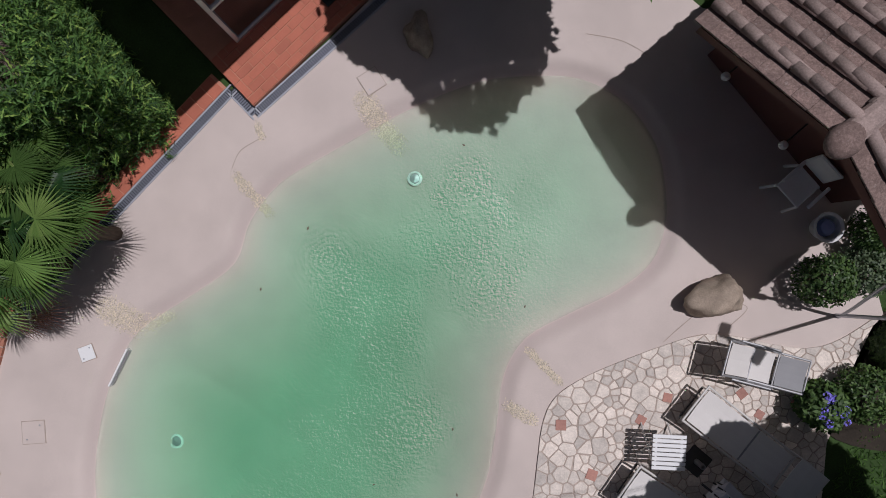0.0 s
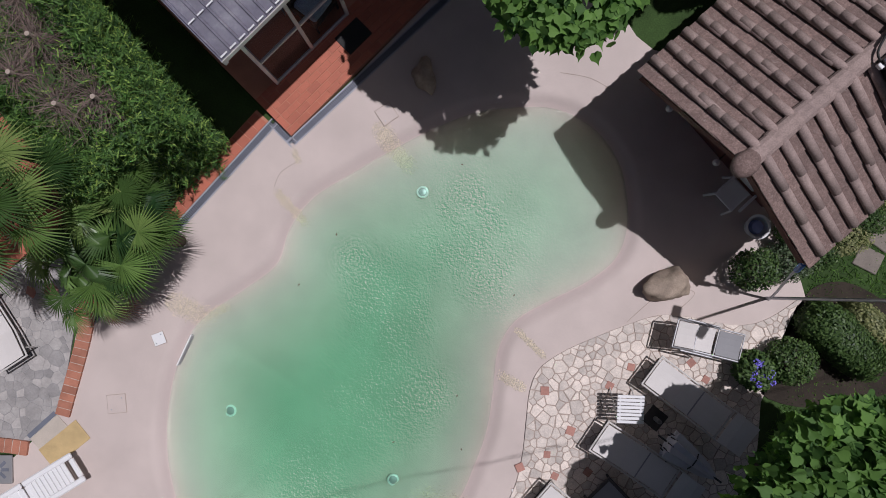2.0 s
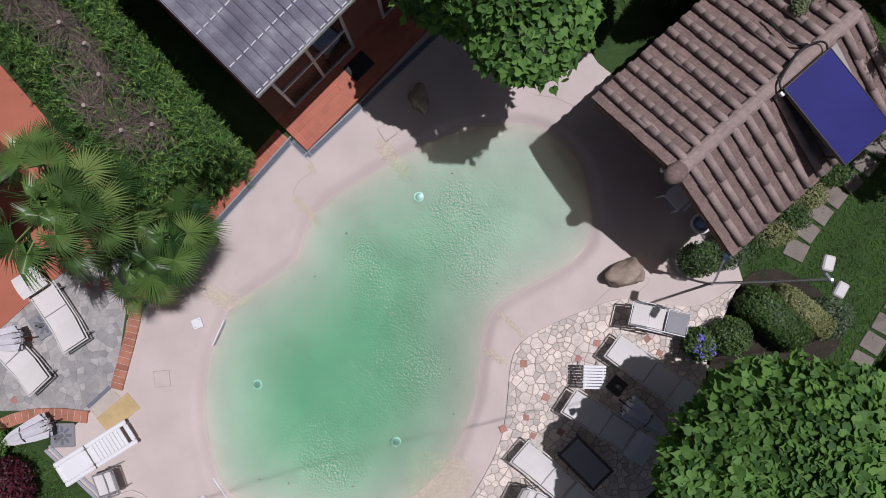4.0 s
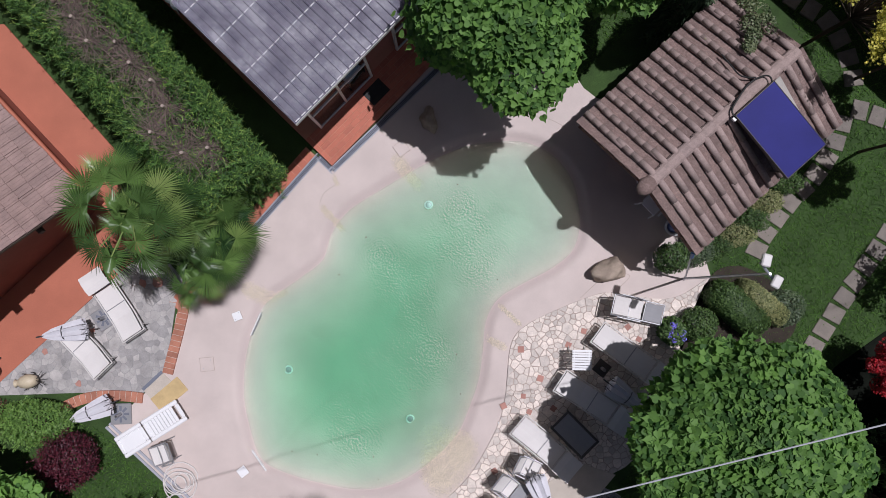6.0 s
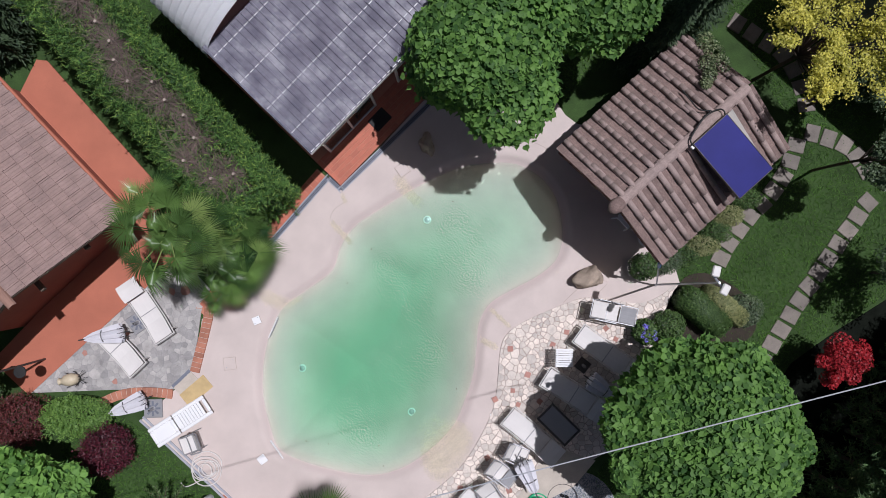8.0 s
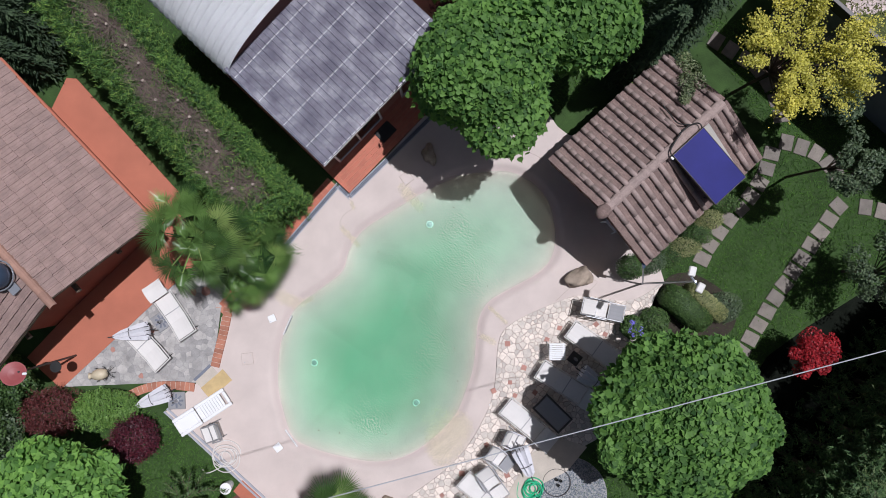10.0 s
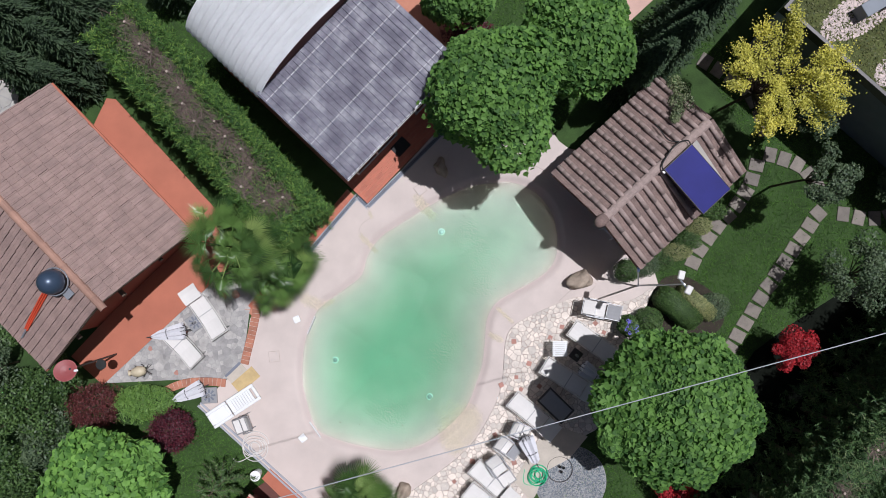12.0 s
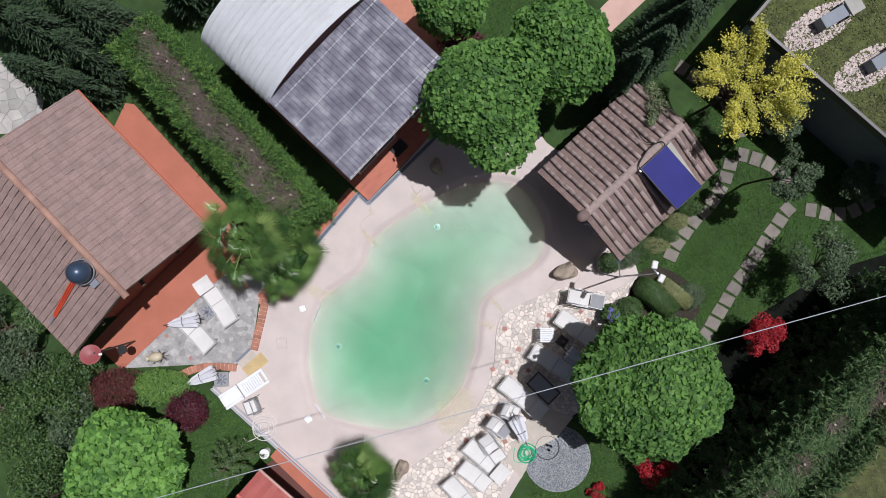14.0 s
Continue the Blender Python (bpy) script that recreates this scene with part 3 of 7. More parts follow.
def scatter(shape, at, facing, ahead, sizes):
    """Copies of a small shape: places, the way the face looks, the way the tip points, sizes. Returns points and faces."""
    base = np.array(shape[0], float)
    n, k = len(at), len(base)
    z = unit(facing)
    y = unit(ahead - (ahead * z).sum(1)[:, None] * z)
    x = np.cross(y, z)
    s = np.asarray(sizes)[:, None, None]
    pts = at[:, None] + s * (base[None, :, 0, None] * x[:, None] + base[None, :, 1, None] * y[:, None] + base[None, :, 2, None] * z[:, None])
    faces = []
    for f in shape[1]:
        faces.append((np.arange(n)[:, None] * k + np.array(f)[None]).tolist())
    return pts.reshape(-1, 3), [tuple(f) for group in faces for f in group]


def leaf_mesh(name, pieces, mat, parent, label=""):
    verts, faces, base = [], [], 0
    for v, f in pieces:
        verts.append(v)
        faces += [tuple(i + base for i in q) for q in f]
        base += len(v)
    verts = np.concatenate(verts)
    me = bpy.data.meshes.new(name)
    me.vertices.add(len(verts))
    me.vertices.foreach_set("co", verts.astype(np.float32).ravel())
    sizes = np.array([len(f) for f in faces], np.int32)
    me.loops.add(int(sizes.sum()))
    me.loops.foreach_set("vertex_index", np.array([i for f in faces for i in f], np.int32))
    me.polygons.add(len(faces))
    me.polygons.foreach_set("loop_start", np.concatenate([[0], np.cumsum(sizes)[:-1]]).astype(np.int32))
    me.update(calc_edges=True)
    me.materials.append(mat)
    ob = new(name, me)
    if parent:
        ob.parent = parent
    return tagged(ob, label)


def shell_leaves(rng, shape, centre, radii, n, size, layers=(1.0, 0.86), droop=0.5, lumps=0.12, low=-0.45, spread_out=0.35, wild=0.35):
    """Leaves over an uneven ellipsoid: they face out and up, and their tips hang."""
    centre, radii = np.array(centre, float), np.array(radii, float)
    got = []
    bumps = unit(rng.normal(size=(14, 3)))
    gains = rng.uniform(-lumps, lumps, 14)
    for share in layers:
        d = unit(rng.normal(size=(int(n * 1.6), 3)))
        d = d[d[:, 2] > low][:n]
        swell = 1 + (np.exp(-((1 - d @ bumps.T) / 0.12)) * gains).sum(1)
        at = centre + d * radii * (swell * share + rng.uniform(-0.07, 0.05, len(d)))[:, None]
        out = unit(d / radii)
        facing = unit(out * 0.75 + np.array([0, 0, 0.75]) + rng.normal(size=(len(d), 3)) * wild)
        ahead = out * spread_out + np.array([0, 0, -droop]) + rng.normal(size=(len(d), 3)) * 0.5
        got.append(scatter(shape, at, facing, ahead, size * rng.uniform(0.7, 1.25, len(d))))
    return got


def trunk_mesh(parent, height, r, limbs, rng, reach):
    bm = bmesh.new()
    pipe(bm, [(0, 0, -0.05), (0.02, 0.01, height * 0.5), (0, 0, height)], r, 8)
    for k in range(limbs):
        a = 2 * math.pi * k / limbs + rng.uniform(-0.3, 0.3)
        q = reach * rng.uniform(0.6, 0.9)
        rod(bm, (0, 0, height * rng.uniform(0.75, 0.95)), (q * math.cos(a), q * math.sin(a), height + reach * rng.uniform(0.2, 0.5)), r * 0.5, r * 0.15, 6)
    return part("trunk", bm, BARK, parent)

# ---- ground, pool and paved floors ----
WATERLINE = smooth_line([(-0.95, 1.77), (-0.19, 2.15), (0.55, 2.42), (1.3, 2.5), (2.0, 2.45), (2.65, 2.1), (3.08, 1.5), (3.22, 0.8), (3.2, 0.3), (3.0, -0.2), (2.5, -0.6), (1.8, -0.94),
                         (1.2, -1.28), (0.88, -1.8), (0.78, -2.5), (0.66, -3.2), (0.42, -3.85), (0.1, -4.5), (-0.5, -5.1), (-1.3, -5.6), (-2.2, -5.78), (-3.2, -5.6), (-4.1, -5.3),
                         (-4.65, -4.95), (-4.9, -4.2), (-5.02, -3.4), (-4.95, -2.55), (-4.76, -1.85), (-4.4, -1.2), (-3.6, -0.65), (-3.0, -0.2), (-2.78, 0.4), (-2.35, 0.95), (-1.7, 1.35)], True, 4)
DECK = [(-6.55, -1.40), (-3.06, 2.3), (-2.7, 1.93), (0.75, 5.35), (1.75, 5.15), (2.25, 4.98), (2.65, 4.7), (2.95, 4.38), (3.2, 4.02), (3.4, 3.7), (3.7, 3.45), (4.3, 3.3), (6.0, 1.5), (6.1, -0.2), (6.3, -0.95), (5.7, -2.3), (5.2, -3.4),
        (4.6, -4.8), (3.7, -5.4), (2.9, -6.2), (2.1, -7.4), (1.3, -8.6), (-0.5, -9.5), (-3.2, -9.2), (-8.3, -4.05), (-7.4, -3.3), (-6.95, -2.86), (-6.66, -1.95)]
WATER_Z = -0.096


def shell_height(pts):
    """The moulded floor: level deck, soft shoulder, gentle beach, deep middle."""
    d, _ = to_edge(pts, WATERLINE)
    d = np.where(inside(pts, WATERLINE), d, -d)
    z = np.zeros(len(pts))
    rim = np.clip((d + 0.26) / 0.25, 0, 1)
    z -= 0.018 * np.clip((d + 0.9) / 0.9, 0, 1) + 0.082 * rim * rim * (3 - 2 * rim)
    wet = np.clip(d, 0, None)
    along_pool = np.clip(((pts - np.array([-2.0, -3.0])) @ np.array([0.64, 0.77]) - 1.2) / 4.6, 0, 1)
    bowl = 1 - np.exp(-(wet / (1.25 + 0.1 * np.clip((pts[:, 0] + 4.0) / 4.0, 0, 1))) ** 1.5)
    bowl = bowl * (1 - 0.64 * along_pool * along_pool * (3 - 2 * along_pool))
    z -= 0.17 * (1 - np.exp(-wet / 0.28)) * (wet > 0) + 1.22 * bowl
    return z


# The lawn is one sheet out to the horizon, open where the pool and its deck lie.
deck_hole = [tuple(p) for p in np.array(DECK) + (np.array([-0.5, -1.5]) - np.array(DECK)) * 0.02]
ground = plate("ground", [(-900, -900), (900, -900), (900, 900), (-900, 900)], -0.30, -0.03, GRASS_SOIL, None, "", [deck_hole])
tagged(ground, "mown green lawn between hedges, partly in deep shade", "lawn", kind="structure")

verts, faces = heightfield(DECK, 0.055, shell_height)
shell = link_mesh("pool_shell", verts, faces, SHELL, None, "", True)
tagged(shell, "sand-coloured resin pool basin flowing into its smooth deck", "pool", kind="structure")
edge_d, _ = to_edge(verts[:, :2], WATERLINE)
edge_d = np.where(inside(verts[:, :2], WATERLINE), edge_d, -edge_d)
tide_shade_layer = shell.data.attributes.new("tide_shade", "FLOAT", "POINT")
tide_shade_layer.data.foreach_set("value", np.exp(-((edge_d + 0.06) / 0.10) ** 2).astype(np.float32))
rim_verts = [(x, y, z) for z in (0.0, -0.25) for x, y in DECK]
n_rim = len(DECK)
link_mesh("deck_edge", rim_verts, [(i, n_rim + i, n_rim + (i + 1) % n_rim, (i + 1) % n_rim) for i in range(n_rim)], SHELL, shell)

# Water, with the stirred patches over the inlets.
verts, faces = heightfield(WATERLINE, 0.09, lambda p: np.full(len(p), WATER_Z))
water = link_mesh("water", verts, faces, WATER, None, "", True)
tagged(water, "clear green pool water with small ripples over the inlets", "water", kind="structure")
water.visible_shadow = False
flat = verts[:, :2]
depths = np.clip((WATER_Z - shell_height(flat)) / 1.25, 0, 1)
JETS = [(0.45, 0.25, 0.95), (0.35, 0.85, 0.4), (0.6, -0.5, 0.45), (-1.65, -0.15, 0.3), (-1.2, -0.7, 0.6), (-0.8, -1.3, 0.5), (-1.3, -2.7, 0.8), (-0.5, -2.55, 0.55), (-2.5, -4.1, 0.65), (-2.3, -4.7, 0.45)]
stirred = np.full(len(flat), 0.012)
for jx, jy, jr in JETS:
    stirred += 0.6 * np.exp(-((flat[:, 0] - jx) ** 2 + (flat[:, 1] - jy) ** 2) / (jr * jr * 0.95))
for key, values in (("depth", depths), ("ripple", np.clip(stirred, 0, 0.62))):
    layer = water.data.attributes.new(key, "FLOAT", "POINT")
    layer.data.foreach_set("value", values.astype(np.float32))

# Flagstone terrace along the pool.
PAVING = np.concatenate([smooth_line([(6.2, -0.95), (5.95, -1.12), (5.6, -1.32), (5.2, -1.42), (4.7, -1.36), (4.2, -1.25), (3.7, -1.22), (3.2, -1.36), (2.6, -1.58), (2.0, -1.84), (1.6, -2.12), (1.42, -2.5), (1.34, -3.1),
                                      (1.26, -3.7), (1.1, -4.25), (0.72, -4.95), (0.25, -5.6), (-0.45, -6.2), (-1.2, -6.7), (-1.9, -7.15), (-2.5, -7.7)], False, 4),
                         np.array([(-2.6, -9.0), (0.2, -9.2), (1.2, -8.2), (1.75, -7.3), (2.1, -6.35), (3.0, -5.95), (4.1, -5.4), (4.9, -4.7), (5.4, -3.6), (5.5, -2.4)])])
paving = plate("paving_bed", [tuple(p) for p in PAVING], -0.02, 0.018, MORTAR)
tagged(paving, "pale flagstone crazy paving with grey joints beside the pool", "paving", kind="structure")

# Grey stone terrace before the house, and its terracotta walk.
TERRACE = [(-6.55, -1.15), (-6.7, -2.0), (-6.95, -2.88), (-7.38, -3.25), (-8.8, -3.2), (-11.2, -3.2), (-7.6, -0.15), (-7.0, 0.2), (-6.3, -0.6)]
terrace = plate("terrace_bed", TERRACE, -0.02, 0.006, SLATE_BED)
tagged(terrace, "grey stone terrace with mixed irregular slabs", "terrace", kind="structure")
WALK = [(-11.25, -3.25), (-7.55, -0.1), (-6.6, 0.7), (-7.25, 1.85), (-7.8, 2.5), (-10.42, 5.68), (-10.7, 5.72), (-11.2, 4.8), (-8.6, 1.2), (-12.2, -2.3)]
cotto_walk = plate("floor", WALK, -0.02, 0.03, COTTO_PLAIN)
tagged(cotto_walk, "smooth terracotta walk round the tiled house", "terrace", kind="structure")

# ---- houses ----
def gable_body(bm, x0, x1, y0, y1, eave, ridge):
    ym = (y0 + y1) / 2
    pts = [(x, *p) for x in (x0, x1) for p in ((y0, -0.1), (y1, -0.1), (y1, eave), (ym, ridge), (y0, eave))]
    v = [bm.verts.new(p) for p in pts]
    bm.faces.new(v[4::-1])
    bm.faces.new(v[5:])
    for i in range(5):
        j = (i + 1) % 5
        bm.faces.new((v[i], v[j], v[5 + j], v[5 + i]))
    return bm


def roof_slab(bm, x0, x1, half, eave, ridge, side, thick=0.07):
    pts = [(x0, 0, ridge), (x1, 0, ridge), (x1, side * half, eave), (x0, side * half, eave)]
    v = [bm.verts.new(p) for p in pts] + [bm.verts.new((x, y, z - thick)) for x, y, z in pts]
    for f in ((0, 1, 2, 3), (7, 6, 5, 4), (0, 4, 5, 1), (1, 5, 6, 2), (2, 6, 7, 3), (3, 7, 4, 0)):
        bm.faces.new([v[i] for i in f])
    return bm


def barrel(length, r0, r1, thick, mat, name, sides=7):
    """A half-round tile lying along x, open below."""
    bm = bmesh.new()
    rows = []
    for x, r in ((0, r0), (length, r1)):
        for rr in (r, r - thick):
            rows.append([bm.verts.new((x, rr * math.cos(math.pi * k / (sides - 1)), rr * math.sin(math.pi * k / (sides - 1)))) for k in range(sides)])
    a, b, c, d = rows
    for k in range(sides - 1):
        bm.faces.new((a[k], a[k + 1], c[k + 1], c[k]))
        bm.faces.new((b[k + 1], b[k], d[k], d[k + 1]))
        bm.faces.new((a[k + 1], a[k], b[k], b[k + 1]))
        bm.faces.new((c[k], c[k + 1], d[k + 1], d[k]))
    me = data_of(name, bm, mat)
    return me


def slope_pose(x, run, side, half, eave, ridge, lift, fall=0.0):
    """A place on a slope: x along the ridge, run metres down from it; local x then points down the slope."""
    pitch = math.atan2(ridge - eave, half)
    y, z = side * run * math.cos(pitch), ridge - run * math.sin(pitch) + lift
    return Matrix.Translation((x, y, z)) @ Matrix.Rotation(side * math.pi / 2, 4, "Z") @ Matrix.Rotation(pitch - fall, 4, "Y")


# Pool house with a roof of pan and cover tiles.
HOUSE = pose(5.39, 2.325, 0, 0, 0, 40)
pool_house = thing("pool_house", HOUSE, "small brown-red pool house under a weathered pan-and-cover tile roof", "house")
HALF, EAVE, TOP, LONG = 1.75, 2.42, 3.12, 1.97
part("wall", gable_body(bmesh.new(), -0.95, 1.7, -1.38, 1.38, 2.46, 2.95), PLASTER, pool_house)

for side in (1, -1):
    part("roof", roof_slab(bmesh.new(), -LONG + 0.02, LONG - 0.02, HALF - 0.04, EAVE + 0.02, TOP, side), PLASTER_PALE, pool_house)
cover_me = barrel(0.42, 0.062, 0.070, 0.014, ROOF_COVER, "cover_tile", 12)
pan_me = data_of("pan_tile", box(0, 0.42, -0.106, 0.106, -0.016, 0.012, 0.004), ROOF)
verge_me = data_of("verge_tile", box(0, 0.40, -0.10, 0.10, -0.015, 0.02, 0.006), ROOF)
cap_me = barrel(0.47, 0.125, 0.135, 0.016, ROOF_COVER, "ridge_tile", 7)
rng = np.random.default_rng(5)
cover_long_me = barrel(0.655, 0.067, 0.070, 0.014, ROOF_COVER, "cover_tile", 12)
for me in (cover_me, cover_long_me):
    me.polygons.foreach_set("use_smooth", [True] * len(me.polygons))
slope_len = math.hypot(HALF, TOP - EAVE)
N_COL = 13
for side in (1, -1):
    N_ROW = 8 if side == 1 else 5
    for c in range(N_COL):
        x = -LONG + 0.25 + c * (2 * LONG - 0.34) / (N_COL - 1)
        for r in range(N_ROW):
            run = 0.02 + r * (slope_len - 0.36) / (N_ROW - 1)
            jig = rng.normal(0, 0.006, 3)
            if side == 1:
                shared("cover_tile", cover_me, slope_pose(x + jig[0], run + jig[1], side, HALF, EAVE, TOP, 0.078, 0.03) @ Matrix.Rotation(jig[2] * 2, 4, "Z"), pool_house)
            shared("pan_tile", pan_me, slope_pose(x - 0.148 + jig[1], run + jig[0], side, HALF, EAVE, TOP, 0.020, 0.05), pool_house)
        if side == -1:
            # Longer covers, nearly flush, on the sunny slope.
            for r in range(3):
                shared("cover_tile", cover_long_me, slope_pose(x + rng.normal(0, 0.004), 0.02 + r * 0.615, side, HALF, EAVE, TOP, 0.076, 0.006), pool_house)
    for r in range(N_ROW):
        run = 0.02 + r * (slope_len - 0.36) / (N_ROW - 1)
        shared("verge_tile", verge_me, slope_pose(LONG - 0.02, run, side, HALF, EAVE, TOP, 0.05, 0.035), pool_house)
for k in range(9):
    shared("ridge_tile", cap_me, Matrix.Translation((LONG - 0.02 - k * 0.43 - 0.02, rng.normal(0, 0.006), TOP + 0.05)) @ Matrix.Rotation(math.pi + rng.normal(0, 0.012), 4, "Z") @ Matrix.Rotation(0.055, 4, "Y") @ Matrix.Diagonal((1, 1, 0.8, 1)), pool_house)
part("ridge_end_cap", lathe(bmesh.new(), [(0.02, -0.08), (0.12, -0.06), (0.165, 0.0), (0.165, 0.05), (0.14, 0.10), (0.08, 0.135), (0.02, 0.145)], 20, Matrix.Translation((-LONG - 0.02, 0, TOP + 0.04)) @ Matrix.Diagonal((1.3, 1.0, 1.0, 1))), ROOF, pool_house, "rounded clay end cap", True)
for side in (1, -1):
    part("barge_board", roof_slab(bmesh.new(), -LONG - 0.012, -LONG + 0.018, HALF - 0.02, EAVE + 0.015, TOP - 0.005, side, 0.15), PLASTER, pool_house, "red-brown painted gable board")
for side in (1, -1):
    part("gutter", pipe(bmesh.new(), [(-LONG + 0.03, side * (HALF + 0.035), EAVE - 0.0), (LONG, side * (HALF + 0.035), EAVE - 0.02)], 0.03, 8), STEEL, pool_house, "thin pale metal gutter")
for y in (1.05, -0.10):
    lamp = part("wall_lamp", lathe(bmesh.new(), [(0.02, 0), (0.055, 0.01), (0.06, 0.05), (0.03, 0.08)], 12, pose(-1.43, y, 0.98)), WHITE, pool_house, "small round white wall lamp")
    part("lamp_arm", rod(bmesh.new(), (-0.945, y, 0.96), (-1.43, y, 0.985), 0.012), DARK_STEEL, lamp)

solar = thing("solar_panel", HOUSE @ pose(0, 0, 0), "flat deep-blue solar water panel lying on the roof tiles", "solar panel")
PANEL_POSE = Matrix.Translation((0.60, -0.10, 3.36)) @ Matrix.Rotation(-math.pi / 2, 4, "Z") @ Matrix.Rotation(math.radians(5), 4, "Y")
part("absorber", box(0.02, 1.60, -0.485, 0.485, 0.0, 0.03, 0.004, PANEL_POSE), PANEL, solar)
for x0, x1, y0, y1 in ((0.004, 0.019, -0.5, 0.5), (1.601, 1.616, -0.5, 0.5), (0.02, 1.60, -0.5, -0.486), (0.02, 1.60, 0.486, 0.5)):
    part("frame_bar", box(x0, x1, y0, y1, -0.06, 0.036, 0.003, PANEL_POSE), DARK_STEEL, solar)
for y in (-0.42, 0.42):
    part("support", box(0.1, 1.6, y - 0.02, y + 0.02, -0.11, -0.061, 0.0, PANEL_POSE), DARK_STEEL, solar)
    part("leg", rod(bmesh.new(), PANEL_POSE @ Vector((1.5, y, -0.08)), PANEL_POSE @ Vector((1.45, y, -0.52)), 0.02), DARK_STEEL, solar)
    part("leg", rod(bmesh.new(), PANEL_POSE @ Vector((0.2, y, -0.08)), PANEL_POSE @ Vector((0.2, y, -0.24)), 0.02), DARK_STEEL, solar)
part("flashing", box(0.15, 1.85, -0.06, 0.10, 0.0, 0.012, 0.003, slope_pose(1.22, 0.0, -1, HALF, EAVE, TOP, 0.16)), PALE_PAVING, solar, "pale metal strip beside the panel")
hose = thing("panel_hose", HOUSE @ pose(0, 0, 0), "black water hose from the solar panel over the ridge", "hose")
part("hose_run", pipe(bmesh.new(), smooth_line([(0.1, -0.16, 3.34), (0.14, 0.0, 3.34), (0.45, 0.10, 3.29), (0.8, 0.15, 3.24), (1.05, 0.08, 3.31), (1.1, -0.02, 3.36), (1.06, -0.14, 3.31)], False, 4), 0.018, 6), BLACK, hose)
part("hose_run", pipe(bmesh.new(), smooth_line([(0.95, 0.15, 3.25), (0.8, 0.35, 3.16), (0.85, 0.65, 3.04), (0.9, 0.9, 2.95)], False, 4), 0.016, 6), BLACK, hose)
part("valve", box(0.04, 0.12, -0.2, -0.12, 3.27, 3.34, 0.008), WHITE, hose, "small white valve")

# House with a flat-tiled gable roof.
tiled_house = thing("tiled_house", pose(-11.2, 1.62, 0, 0, 0, -49), "house with a weathered flat clay tile gable roof and red-ochre walls", "house")
H2, E2, R2, L2 = 2.72, 2.62, 3.72, 2.82
part("wall", gable_body(bmesh.new(), -2.5, 2.2, -2.1, 2.14, 2.75, 3.5), PLASTER_RED, tiled_house)
for side in (1, -1):
    part("roof", roof_slab(bmesh.new(), -L2, L2, H2, E2, R2, side, 0.09), BARK, tiled_house)
    part("gutter", pipe(bmesh.new(), [(-L2, side * (H2 + 0.05), E2 - 0.04), (L2, side * (H2 + 0.05), E2 - 0.04)], 0.05, 8), COTTO_PLAIN, tiled_house, "copper-coloured gutter")
bm = bmesh.new()
block(bm, 0, 0.40, -0.104, 0.098, -0.020, 0.012, 0.005)
block(bm, 0, 0.40, 0.058, 0.106, 0.010, 0.034, 0.010)
block(bm, 0, 0.39, -0.035, -0.010, 0.010, 0.018, 0.004)
flat_me = data_of("roof_tile", bm, ROOF_FLAT)
slope2 = math.hypot(H2, R2 - E2)
cols, rows2 = 26, 9
far_pts, far_faces = [], []
tile_v = np.array([tuple(v.co) for v in flat_me.vertices])
tile_f = [tuple(p.vertices) for p in flat_me.polygons]
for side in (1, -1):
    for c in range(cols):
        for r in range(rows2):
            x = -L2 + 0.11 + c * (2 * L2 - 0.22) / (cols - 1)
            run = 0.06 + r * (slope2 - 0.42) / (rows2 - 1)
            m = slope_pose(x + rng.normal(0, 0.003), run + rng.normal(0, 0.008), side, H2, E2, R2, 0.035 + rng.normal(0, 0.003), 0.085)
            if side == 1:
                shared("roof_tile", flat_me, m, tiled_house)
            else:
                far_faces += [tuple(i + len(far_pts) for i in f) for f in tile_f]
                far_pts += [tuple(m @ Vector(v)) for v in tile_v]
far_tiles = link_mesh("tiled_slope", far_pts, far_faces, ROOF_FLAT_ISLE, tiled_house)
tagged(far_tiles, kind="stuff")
ridge_me = barrel(0.42, 0.10, 0.115, 0.014, RIDGE, "house_ridge_tile", 7)
for k in range(16):
    shared("ridge_tile", ridge_me, Matrix.Translation((L2 + 0.18 - k * 0.378, 0, R2 + 0.02)) @ Matrix.Rotation(math.pi, 4, "Z") @ Matrix.Rotation(0.025, 4, "Y"), tiled_house)
for x in (-1.5, 0.2, 1.6):
    part("beam", box(2.2, 2.8, x - 0.05, x + 0.05, 2.55, 2.68, 0.01), BARK, tiled_house, "dark wooden eave beam")

tank = thing("water_tank", tiled_house.matrix_world @ pose(1.62, -0.40, 3.66), "dark blue round water tank on the roof ridge", "water tank")
part("ball", lathe(bmesh.new(), [(0.10, 0.0), (0.23, 0.06), (0.31, 0.20), (0.33, 0.33), (0.30, 0.47), (0.21, 0.60), (0.09, 0.66), (0.02, 0.67)], 28), TANK, tank, "", True)
part("stand_ring", pipe(bmesh.new(), [(0.36 * math.cos(a), 0.36 * math.sin(a), 0.18) for a in np.linspace(0, 2 * math.pi, 20, endpoint=False)], 0.02, 6, True), STEEL, tank)
part("bracket", box(0.3, 0.55, -0.12, 0.12, 0.05, 0.09, 0.01), STEEL, tank)
strap = thing("red_pipe_bundle", tiled_house.matrix_world, "bright red pipes running down the roof from the tank", "pipe")
for k in range(3):
    part("pipe_run", pipe(bmesh.new(), [(1.45 + k * 0.06, -0.72, 3.55), (1.5 + k * 0.06, -1.2, 3.36), (1.6 + k * 0.05, -1.9, 3.08), (1.66 + k * 0.04, -2.25, 2.93)], 0.024, 6), RED_PLASTIC, strap)
part("pipe_end", pipe(bmesh.new(), [(1.70, -2.22, 2.94), (1.74, -2.55, 2.80)], 0.03, 6), STEEL, strap)
